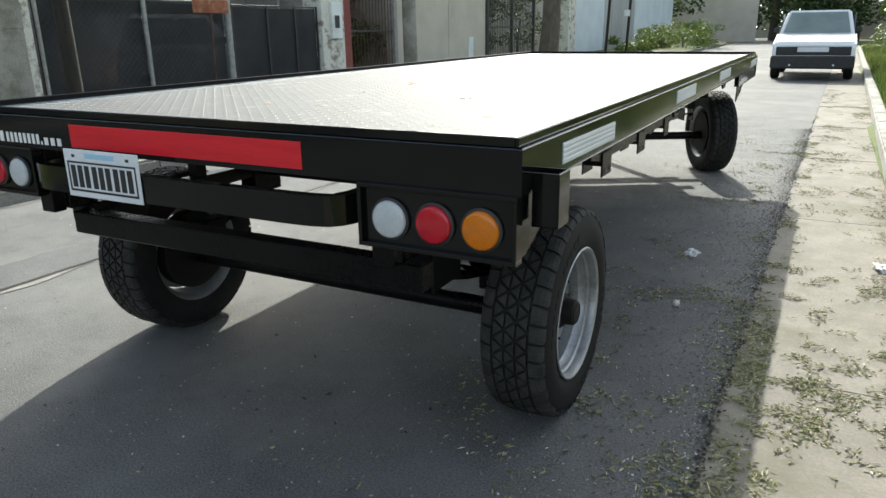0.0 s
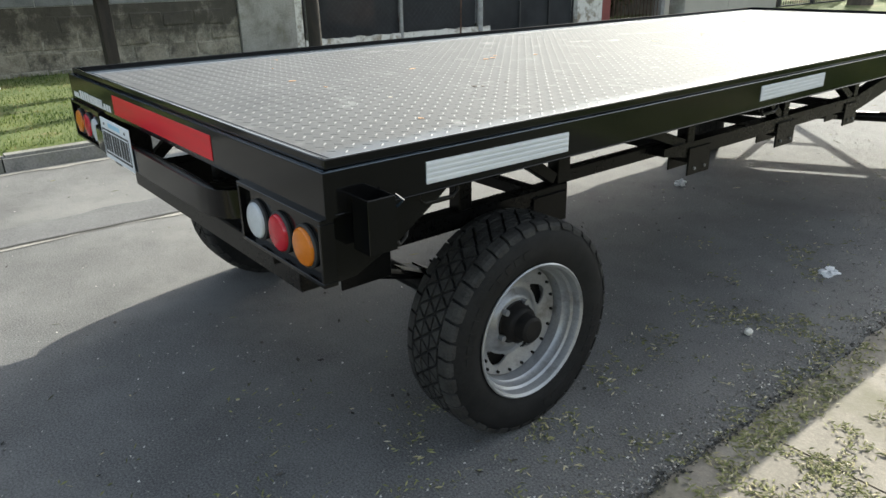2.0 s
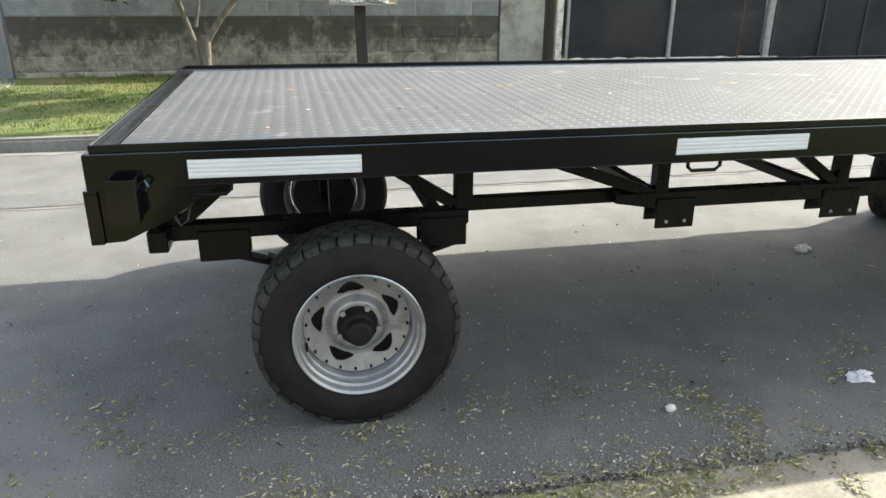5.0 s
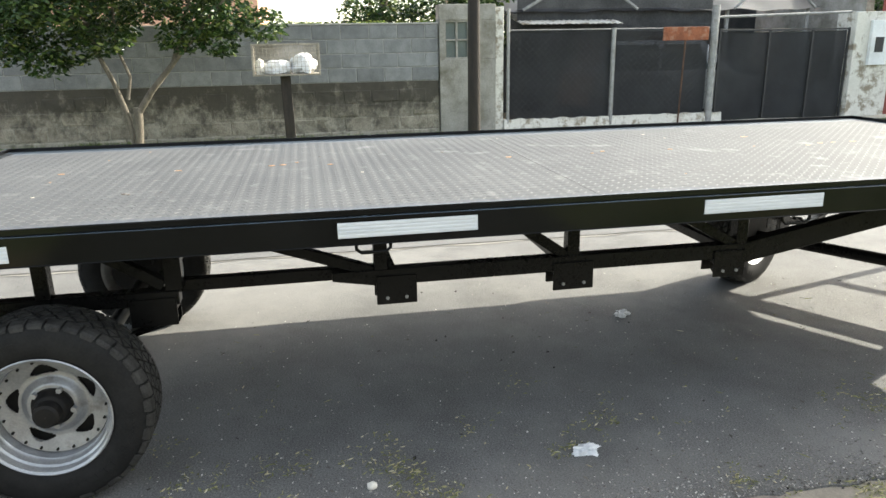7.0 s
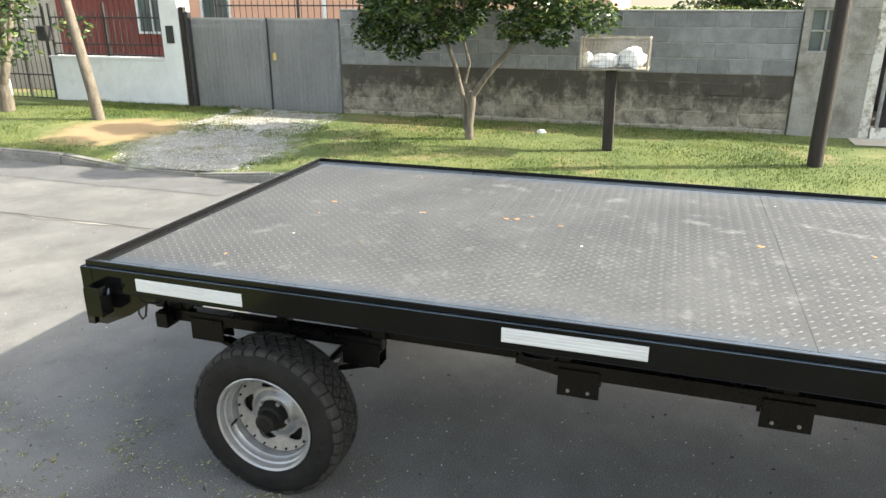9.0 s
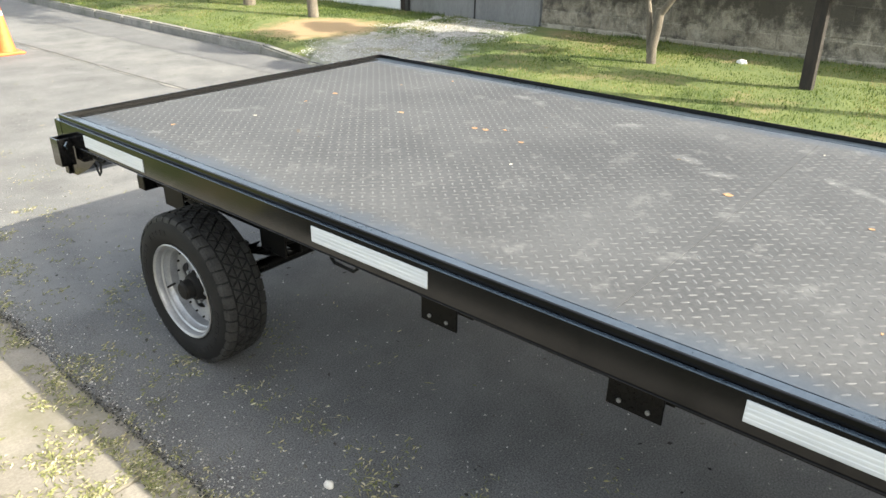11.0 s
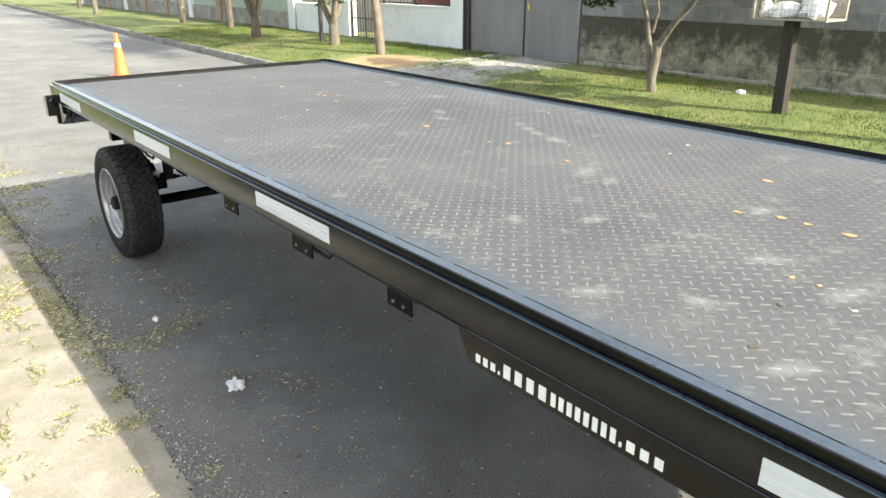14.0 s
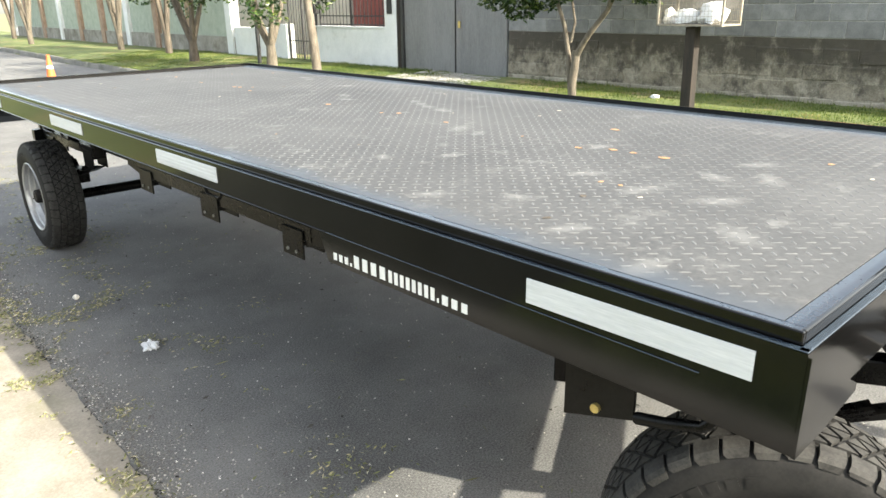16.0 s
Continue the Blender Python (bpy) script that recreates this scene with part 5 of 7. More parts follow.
ngate = base("net_gate", (WX0, 9.3, 0.15), "black netted double gate in a thin frame", "gate", kind="structure")
part("net", net_panel(8.10, 10.36, 0.17, 1.58, WX0 - 0.02, 0.02), M["net"], ngate, smooth=60)
for y in (8.08, 8.95, 9.72, 10.38):
    part("frame_bar", box((WX0 - 0.012, y - 0.015, 0.16), (WX0 + 0.016, y + 0.015, 1.62), 0.002), M["black_fence"], ngate)
for z in (0.16, 1.60):
    part("frame_bar", box((WX0 - 0.012, 8.08, z - 0.015), (WX0 + 0.014, 10.38, z + 0.015), 0.002), M["black_fence"], ngate)
part("upper_rail", rod((WX0 - 0.02, 8.02, 1.80), (WX0 - 0.02, 10.4, 1.86), 0.02, 8), M["galv_pipe"], ngate)

# shed and dark tarpaulin behind the fence
shed = base("shed", (WX0 - 1.5, 7.4, 0), "low shed with a dark tarpaulin roof and pale corrugated eaves", "shed")
bm = bmesh.new()
n = 40
tp = [[bm.verts.new((WX0 - 0.55 - 1.6 * j / 6, 4.75 + 5.6 * i / n, 1.93 + 0.55 * j / 6 + 0.05 * noise.noise((i * 0.3, j * 0.5, 2)))) for j in range(7)] for i in range(n + 1)]
for i in range(n):
    for j in range(6):
        bm.faces.new((tp[i][j], tp[i + 1][j], tp[i + 1][j + 1], tp[i][j + 1]))
bmesh.ops.solidify(bm, geom=bm.faces[:], thickness=0.01)
part("tarpaulin", bm, M["tarp"], shed, "sagging dark tarpaulin", smooth=60)
bm = bmesh.new()
for i in range(36):
    y0 = 4.95 + 1.65 * i / 36
    o0, o1 = 0.012 * (i % 2), 0.012 * ((i + 1) % 2)
    vs = [bm.verts.new(c) for c in ((WX0 - 0.35, y0, 1.74 + o0), (WX0 - 0.35, y0 + 1.65 / 36, 1.74 + o1), (WX0 - 1.4, y0 + 1.65 / 36, 1.93 + o1), (WX0 - 1.4, y0, 1.93 + o0))]
    bm.faces.new(vs)
bmesh.ops.remove_doubles(bm, verts=bm.verts, dist=0.001)
bmesh.ops.solidify(bm, geom=bm.faces[:], thickness=0.012)
part("eaves_sheet", bm, M["peeling"], shed, "pale corrugated eaves sheet")
part("back_wall", box((WX0 - 4.2, 4.5, Z0), (WX0 - 4.0, 13.2, 2.6)), M["render_grey"], shed)
# wall added to keep the sun off the yard behind the net
part("side_wall", box((WX0 - 4.0, 10.95, Z0), (WX0 - 0.36, 11.1, 2.75)), M["render_grey"], shed)
# slab added over the sunlit ground, with shade put into its colour
part("yard_floor", box((WX0 - 4.0, 4.4, -0.05), (WX0 - 0.15, 10.95, 0.07)), M["soil_shade"], shed, "dark floor added to cover sunlit ground behind the net")
for y in (5.0, 6.9, 8.6, 10.1):
    part("roof_post", rod((WX0 - 0.7, y, Z0), (WX0 - 0.7, y, 1.98), 0.035, 8), M["galv_pipe"], shed, smooth=40)
for p, q in (((5.0, 1.95), (5.9, 2.45)), ((6.9, 1.95), (6.2, 2.45)), ((8.6, 1.95), (9.3, 2.5)), ((10.1, 1.95), (9.4, 2.5))):
    part("roof_strut", rod((WX0 - 0.5, *p), (WX0 - 0.5, *q), 0.025, 6), M["galv_pipe"], shed)
part("tarpaulin_flap", net_panel(4.95, 8.3, 1.62, 2.75, WX0 - 0.66, 0.06), M["tarp"], shed, smooth=60)
part("inner_curtain", net_panel(4.7, 10.4, 0.2, 2.2, WX0 - 2.6, 0.02), M["tarp"], shed, "dark backdrop sheet behind the net", smooth=60)

# rusty sign on a thin post
sign = base("rusty_sign", (-8.12, 7.36, 0.14), "small rusty metal sign on a thin post", "sign")
part("board", box((-8.135, 6.95, 1.46), (-8.12, 7.70, 1.655), 0.004), M["rust"], sign)
part("post", rod((-8.15, 7.30, 0.12), (-8.15, 7.34, 1.64), 0.014, 8), M["rust_dark"], sign)
# peeling white meter pillar and red pillar
mp_ = base("pillar_white", (WX0 - 0.1, 10.8, Z0), "mottled white pillar with peeling paint and a grey meter box", "pillar", kind="structure")
part("shaft", box((WX0 - 0.35, 10.42, Z0), (WX0 + 0.10, 11.16, 1.86), 0.008), M["peeling"], mp_)
mb = part("meter_box", box((WX0 + 0.10, 10.68, 1.02), (WX0 + 0.16, 11.02, 1.72), 0.004), M["render_white"], mp_, "pale meter box")
o = new("meter_glass", mesh_of("meter_glass", box((WX0 + 0.16, 10.76, 1.22), (WX0 + 0.166, 10.92, 1.46), 0.002), M["plastic_black"]))
o.parent = mb
o.matrix_parent_inverse = Matrix.Identity(4)
rp = base("pillar_red", (WX0 - 0.1, 11.3, Z0), "dull red painted pillar", "pillar", kind="structure")
part("shaft", box((WX0 - 0.25, 11.165, Z0), (WX0 + 0.05, 11.48, 2.75), 0.008), M["brick_red"], rp)

# dark gateway, then walls further along
solid("gateway_wall", box((WX0 - 2.6, 11.5, Z0), (WX0 - 2.4, 14.3, 2.9)), M["render_grey"], "grey yard wall behind a gateway", "wall", kind="structure")
# added wall that blocks the bright horizon behind the iron gate
solid("yard_side_wall", box((WX0 - 2.4, 14.15, Z0), (WX0 - 0.26, 14.3, 2.9)), M["render_grey"], "grey wall added to hide bright sky behind the gate", "wall", kind="structure")
gw = base("iron_gate", (WX0, 12.4, Z0), "rusty brown iron gate before a planted yard", "gate", kind="structure")
for k in range(14):
    y = 11.56 + k * 0.125
    part("bar", rod((WX0 - 0.03, y, 0.14), (WX0 - 0.03, y, 2.05), 0.009, 6), M["rust_dark"], gw)
for z in (0.2, 1.15, 2.0):
    part("rail", box((WX0 - 0.05, 11.5, z - 0.02), (WX0 - 0.015, 13.24, z + 0.02), 0.002), M["black_fence"], gw)
part("lintel", box((WX0 - 0.2, 11.5, 2.25), (WX0 + 0.02, 13.3, 2.45), 0.005), M["render_white"], gw)
part("jamb", box((WX0 - 0.2, 13.25, Z0), (WX0 + 0.02, 13.38, 2.9), 0.005), M["galv_pipe"], gw)
pole = base("utility_pole", (WX0 + 0.55, 13.05, 0.13), "round grey concrete utility pole", "pole")
part("shaft", rod((WX0 + 0.55, 13.05, 0.05), (WX0 + 0.5, 13.0, 6.5), 0.16, 20, 0.13), M["render_grey"], pole, smooth=40)
wb = base("wall_beige", (WX0 - 0.1, 16, Z0), "plain beige rendered wall", "wall", kind="structure")
part("render", box((WX0 - 0.25, 13.39, Z0), (WX0, 18.3, 3.1)), M["render_beige"], wb)
part("joint", box((WX0, 15.98, Z0), (WX0 + 0.012, 16.03, 3.1), 0.003), M["render_beige"], wb)
o = base("letter_box", (WX0, 17.3, 0.5), "small white meter cover on the wall", "meter cover")
part("cover", box((WX0 + 0.0005, 17.15, 0.42), (WX0 + 0.03, 17.45, 0.95), 0.004), M["render_white"], o)
bg = base("black_gate", (WX0, 20.2, Z0), "black barred gate before dark foliage", "gate", kind="structure")
for k in range(30):
    y = 18.45 + k * 0.125
    part("bar", rod((WX0, y, 0.14), (WX0, y, 2.3), 0.011, 6), M["black_fence"], bg)
for z in (0.2, 1.2, 2.25):
    part("rail", box((WX0 - 0.02, 18.35, z - 0.025), (WX0 + 0.02, 22.2, z + 0.025), 0.002), M["black_fence"], bg)
for y in (18.4, 20.3, 22.2):
    part("post", box((WX0 - 0.05, y - 0.05, Z0), (WX0 + 0.05, y + 0.05, 2.5), 0.005), M["black_fence"], bg)
# lengthened northwards to shut out the bright horizon behind the black gate
solid("yard_wall", box((WX0 - 3.2, 18.3, Z0), (WX0 - 3.0, 46.5, 2.8)), M["render_grey"], "grey yard wall", "wall", kind="structure")
o = base("pillar_pale", (WX0, 25.9, Z0), "pale stained gate pillar", "pillar", kind="structure")
part("shaft", box((WX0 - 0.2, 25.5, Z0), (WX0 + 0.15, 26.3, 2.5), 0.01), M["peeling"], o)
bw = base("wall_blue", (WX0 - 0.2, 35, Z0), "pale blue rendered wall with a metal gate", "wall", kind="structure")
part("render", box((WX0 - 0.25, 26.4, Z0), (WX0 - 0.05, 46.5, 3.2)), M["blue_wall"], bw)
for k in range(9):
    part("sheet", box((WX0 - 0.05, 31.0 + k * 0.62, 0.2), (WX0 - 0.03, 31.58 + k * 0.62, 2.6), 0.003), M["galv_sheet"], bw)
solid("end_wall", box((-30, 76, -0.1), (30, 76.4, 4.2)), M["render_beige"], "plain wall far beyond the end of the street", "wall", kind="structure")
solid("corner_wall", box((-12.0, 54, Z0), (-4.2, 54.3, 2.9)), M["render_beige"], "beige corner wall at the far end of the street", "wall", kind="structure")
for i, (x, y) in enumerate(((-7.3, 27.2), (-6.6, 27.6))):
    o = base("slim_post", (x, y, 0.13), "slim dark street post", "post", "street posts")
    part("shaft", rod((x, y, 0.05), (x + 0.12, y, 3.4), 0.055, 10), M["wood_dark"], o, smooth=40)
    if i:
        part("lamp_box", box((x - 0.12, y - 0.1, 1.55), (x + 0.1, y - 0.06, 1.78), 0.005), M["render_white"], o)

# ---------------------------------------------------------------- sheet gate and houses to the south
sg = base("sheet_gate", (WX0, -4.3, Z0), "grey corrugated sheet-metal double gate, closed", "gate", kind="structure")
for y0, y1 in ((-5.64, -4.24), (-4.20, -2.96)):
    bm = bmesh.new()
    n = int((y1 - y0) / 0.038)
    row = []
    for k in range(n + 1):
        y = y0 + (y1 - y0) * k / n
        row.append((bm.verts.new((WX0 + (0.004 if k % 2 else -0.001), y, 0.165)), bm.verts.new((WX0 + (0.004 if k % 2 else -0.001), y, 1.635))))
    for u, v in zip(row, row[1:]):
        bm.faces.new((u[0], v[0], v[1], u[1]))
    bmesh.ops.solidify(bm, geom=bm.faces[:], thickness=0.004)
    leaf = part("leaf", bm, M["galv_sheet"], sg, "ribbed grey metal leaf")
    for z in (0.19, 1.61):
        part("edge_bar", box((WX0 - 0.035, y0, z - 0.02), (WX0 - 0.012, y1, z + 0.02), 0.002), M["black_fence"], sg)
    part("edge_bar", box((WX0 - 0.03, y0 - 0.018, 0.15), (WX0 + 0.018, y0 - 0.002, 1.64), 0.002), M["black_fence"], sg)
part("backing", box((WX0 - 0.075, -5.67, 0.16), (WX0 - 0.062, -2.935, 1.62), 0.002), M["galv_sheet"], sg)
part("lock", box((WX0 + 0.013, -4.13, 0.98), (WX0 + 0.03, -4.07, 1.10), 0.004), M["yellow"], sg, "small brass lock")
for y, r in ((-5.70, 0.04), (-5.79, 0.05)):
    part("gate_post", box((WX0 - 0.06, y - r, Z0), (WX0 + 0.03, y + r * 0.8, 1.72 if r < 0.045 else 1.8), 0.004), M["black_fence"] if r < 0.045 else M["wood_dark"], sg)
part("threshold", box((WX0 - 0.1, -5.6, 0.08), (WX0 + 0.06, -2.96, 0.15), 0.005), M["gutter"], sg)

ww = base("wall_white", (WX0 - 0.1, -7.3, Z0), "low white rendered garden wall with black railings", "garden wall", kind="structure")
part("render", box((WX0 - 0.2, -8.72, Z0), (WX0, -6.23, 0.93), 0.006), M["render_white"], ww)
part("coping", box((WX0 - 0.22, -8.74, 0.93), (WX0 + 0.02, -6.23, 0.965), 0.004), M["render_white"], ww)
part("render", box((WX0 - 0.2, -12.6, Z0), (WX0, -10.30, 0.88), 0.006), M["render_white"], ww)
part("pillar", box((WX0 - 0.3, -6.228, Z0), (WX0 + 0.03, -5.86, 2.75), 0.006), M["render_white"], ww, "white rendered pillar")
ic = part("intercom", box((WX0 + 0.03, -6.12, 1.22), (WX0 + 0.06, -5.98, 1.50), 0.005), M["plastic_black"], ww, "black intercom box")


def railing(parent, y0, y1, z0, z1, x, step=0.12, spikes=True):
    n = int((y1 - y0) / step)
    for k in range(n + 1):
        y = y0 + (y1 - y0) * k / n
        bm = rod((x, y, z0), (x, y, z1), 0.008, 6)
        if spikes:
            rod((x, y, z1), (x, y, z1 + 0.09), 0.011, 6, 0.001, bm)
        part("bar", bm, M["black_fence"], parent)
    for z in (z0 + 0.03, z0 + (z1 - z0) * 0.3, z1 - 0.04):
        part("rail", box((x - 0.016, y0, z - 0.012), (x + 0.016, y1, z + 0.012), 0.002), M["black_fence"], parent)
    for y in (y0, (y0 + y1) / 2, y1):
        part("post", box((x - 0.02, y - 0.02, z0), (x + 0.02, y + 0.02, z1 + 0.2), 0.002), M["black_fence"], parent)


rl = base("iron_railing", (WX0 - 0.1, -7.4, 0.965), "black spiked iron railing on a white wall", "railing")
railing(rl, -8.68, -6.30, 0.966, 1.66, WX0 - 0.1)
rl2 = base("iron_railing", (-10.4, -4.2, 0), "black spiked iron railing behind a gate", "railing")
railing(rl2, -5.9, -2.6, 0.05, 1.85, -9.55)
fg = base("foot_gate", (WX0 - 0.1, -9.4, Z0), "black iron garden gate beside a white post", "gate", kind="structure")
railing(fg, -9.95, -8.80, 0.16, 1.66, WX0 - 0.06, 0.11, False)
for y0, y1 in ((-10.28, -9.98),):
    part("post", box((WX0 - 0.2, y0, Z0), (WX0 + 0.02, y1, 0.98), 0.006), M["render_white"], fg, "short white gate post")
lb = base("letter_box", (WX0, -8.75, 1.25), "black letter box on the railing", "letter box")
part("body", box((WX0 - 0.04, -8.86, 1.22), (WX0 + 0.10, -8.62, 1.48), 0.02), M["plastic_black"], lb)


def window_on(parent, x, y0, y1, z0, z1, name="window"):
    w = part(name, box((x, y0, z0), (x + 0.02, y1, z1), 0.002), M["glass"], parent, "dark barred window")
    for a, b, c, d in ((y0 - 0.05, y1 + 0.05, z0 - 0.05, z0), (y0 - 0.05, y1 + 0.05, z1, z1 + 0.05), (y0 - 0.05, y0, z0, z1), (y1, y1 + 0.05, z0, z1), ((y0 + y1) / 2 - 0.015, (y0 + y1) / 2 + 0.015, z0, z1)):
        o = new("window_frame", mesh_of("window_frame", box((x, a, c), (x + 0.05, b, d), 0.003), M["render_white"]))
        o.parent = w
    for k in range(1, 6):
        yy = y0 + (y1 - y0) * k / 6
        o = new("window_bar", mesh_of("window_bar", rod((x + 0.07, yy, z0 - 0.05), (x + 0.07, yy, z1 + 0.05), 0.008, 6), M["black_fence"]))
        o.parent = w


hr = base("red_house", (-12.5, -8, 0), "single-storey house with a dark red front and barred windows", "house")
part("wall", box((-15, -11.2, -0.13), (-11.2, -7.75, 3.1)), M["brick_red"], hr)
part("side_wall", box((-15, -15.0, -0.13), (-11.25, -11.202, 3.1)), M["render_beige"], hr, "pale rendered wing")
for k in range(24):
    part("plank", box((-11.2, -11.18 + k * 0.143, 0.05), (-11.185, -11.18 + k * 0.143 + 0.134, 3.05), 0.003), M["brick_red"], hr)
part("roof", prism([(-15.4, 3.1), (-10.8, 3.1), (-13.1, 4.2)], "y", -15.2, -7.72), M["rust"], hr)
window_on(hr, -11.184, -8.95, -8.3, 1.27, 2.4)
hp = base("pink_house", (-13, -3.2, 0), "single-storey house with pink rendered walls", "house")
part("wall", box((-16, -7.70, -0.13), (-11.2, 0.9, 3.0)), M["pink"], hp)
part("roof", prism([(-16.3, 3.0), (-10.8, 3.0), (-13.7, 4.0)], "y", -7.68, 1.1), M["rust"], hp)
window_on(hp, -11.2, -7.35, -6.75, 1.45, 2.4)
part("downpipe", rod((-11.15, -4.55, -0.1), (-11.15, -4.55, 3.0), 0.05, 10), M["render_white"], hp)

# further south: brick-piered fences with green screens and low walls
sf = base("south_fence", (WX0, -16, Z0), "low grey wall with brick piers and green mesh screens", "fence", kind="structure")
part("low_wall", box((WX0 - 0.15, -34, Z0), (WX0, -12.62, 0.62), 0.005), M["render_grey"], sf)
for k in range(10):
    y = -12.8 - k * 2.4
    part("pier", box((WX0 - 0.2, y - 0.16, Z0), (WX0 + 0.05, y + 0.16, 2.3), 0.006), M["pier"] if k % 3 else M["render_white"], sf, "brick-coloured pier")
    if k < 9:
        part("screen", box((WX0 - 0.09, y - 2.22, 0.622), (WX0 - 0.06, y - 0.18, 1.85), 0.002), M["green_net"], sf, "green mesh screen")
solid("house_row_wall", box((-16, -36, -0.13), (-11.5, -11.3, 3.2)), M["render_beige"], "pale house fronts along the street", "house wall", kind="structure")

# unseen wall added to close the near side; its grey dims the beam's reflections
solid("wall_near_side", box((7.0, -60, -0.1), (7.3, 60, 2.3)), M["render_grey"], "plain unseen wall added to close the near side", "wall", kind="structure")

# ---------------------------------------------------------------- trees


def leaf_cloud(name, parent, clumps, n, size, seed, mat="leaf", label="", drop=0.55):
    """Leaves scattered through uneven clumps (centre, radius)."""
    r = np.random.RandomState(seed)
    verts, faces = [], []
    wts = np.array([c[1] ** 2 for c in clumps])
    wts = wts / wts.sum()
    for k in r.choice(len(clumps), n, p=wts):
        (cx, cy, cz), rad = clumps[k]
        d = r.normal(size=3)
        d /= np.linalg.norm(d)
        rr_ = rad * r.uniform(0.35, 1.0) ** 0.5
        p = np.array((cx, cy, cz)) + d * rr_ * np.array((1, 1, 0.75))
        a = r.uniform(0, 6.283)
        ax = np.array((math.cos(a), math.sin(a), -drop * r.uniform(0.2, 1.4)))
        ax /= np.linalg.norm(ax)
        side = np.cross(ax, r.normal(size=3))
        side /= np.linalg.norm(side) + 1e-6
        l, w = size * r.uniform(0.7, 1.3), size * r.uniform(0.2, 0.32)
        up = np.cross(side, ax) * l * 0.12
        i = len(verts)
        verts += [tuple(p), tuple(p + ax * l * 0.45 + side * w - up), tuple(p + ax * l), tuple(p + ax * l * 0.45 - side * w - up)]
        faces.append((i, i + 1, i + 2, i + 3))
    me = bpy.data.meshes.new(name)
    me.from_pydata(verts, [], faces)
    me.materials.append(M[mat])
    o = hang(new(name, me), parent)
    return tagged(o, label or "many small drooping green leaves")


def limbs(parent, rows, mat, seg=9):
    for i, (pts, r0, r1) in enumerate(rows):
        n = len(pts)
        part("trunk" if i == 0 else "limb", tube(pts, [r0 + (r1 - r0) * k / (n - 1) for k in range(n)], seg), M[mat], parent, smooth=60)


t1 = base("street_tree", (-7.0, -0.5, 0.13), "small leafy tree with a forked pale trunk", "tree", "street trees")
limbs(t1, [([(-7.0, -0.48, 0.05), (-6.99, -0.50, 0.35), (-7.0, -0.47, 0.62), (-7.0, -0.46, 0.80)], 0.060, 0.050),
           ([(-7.0, -0.47, 0.72), (-6.98, -0.27, 1.0), (-6.98, 0.0, 1.3), (-6.95, 0.12, 1.6), (-6.9, 0.35, 2.2)], 0.042, 0.02),
           ([(-7.0, -0.53, 0.30), (-7.02, -0.60, 0.75), (-7.04, -0.70, 1.1), (-7.03, -0.82, 1.4), (-7.0, -0.92, 1.8), (-7.05, -1.0, 2.5)], 0.036, 0.018),
           ([(-7.0, -0.56, 0.90), (-7.0, -0.50, 1.15), (-7.05, -0.62, 1.5), (-7.1, -0.6, 2.3)], 0.022, 0.012),
           ([(-6.98, 0.0, 1.3), (-6.7, 0.4, 1.7), (-6.5, 0.8, 2.1)], 0.025, 0.012),
           ([(-7.0, -0.80, 1.7), (-6.8, -1.3, 2.0), (-6.7, -1.7, 2.2)], 0.022, 0.01)], "bark_light")
r_ = random.Random(8)
cl = []
for _ in range(46):
    a, q = r_.uniform(0, 6.283), r_.uniform(0, 1) ** 0.5
    z = r_.uniform(1.65, 3.2)
    w = 1.45 * math.sqrt(max(0.05, 1 - ((z - 2.35) / 1.05) ** 2))
    cl.append(((-7.0 + 0.9 * w * q * math.cos(a), -0.7 + 1.1 * w * q * math.sin(a), z), r_.uniform(0.22, 0.42)))
cl += [((-6.9, -1.35, 1.35), 0.25), ((-6.8, -1.7, 1.55), 0.3), ((-6.9, 0.55, 1.55), 0.25), ((-6.8, 1.05, 1.72), 0.28), ((-6.9, -0.7, 1.62), 0.3), ((-7.1, -1.1, 1.5), 0.3), ((-6.8, 0.15, 1.62), 0.28)]
leaf_cloud("crown", t1, cl, 26000, 0.078, 21)

t1.location.x += 0.12
t1.location.y += 0.10
t2 = base("street_tree", (-6.7, -6.2, 0.13), "street tree with a leaning pale bare trunk", "tree", "street trees")
limbs(t2, [([(-6.72, -6.2, 0.03), (-6.74, -6.28, 0.6), (-6.76, -6.40, 1.2), (-6.8, -6.56, 1.9), (-6.8, -6.75, 2.8), (-6.8, -6.8, 3.4)], 0.092, 0.055),
           ([(-6.8, -6.7, 2.6), (-6.5, -6.3, 3.3), (-6.3, -6.0, 3.9)], 0.05, 0.02), ([(-6.8, -6.75, 2.8), (-7.1, -7.2, 3.4), (-7.2, -7.5, 4.0)], 0.045, 0.02)], "bark_light")
cl = [((-6.7 + r_.uniform(-1.3, 1.3), -6.8 + r_.uniform(-1.4, 1.4), r_.uniform(3.0, 4.6)), r_.uniform(0.3, 0.55)) for _ in range(26)]
leaf_cloud("crown", t2, cl, 3500, 0.12, 22)

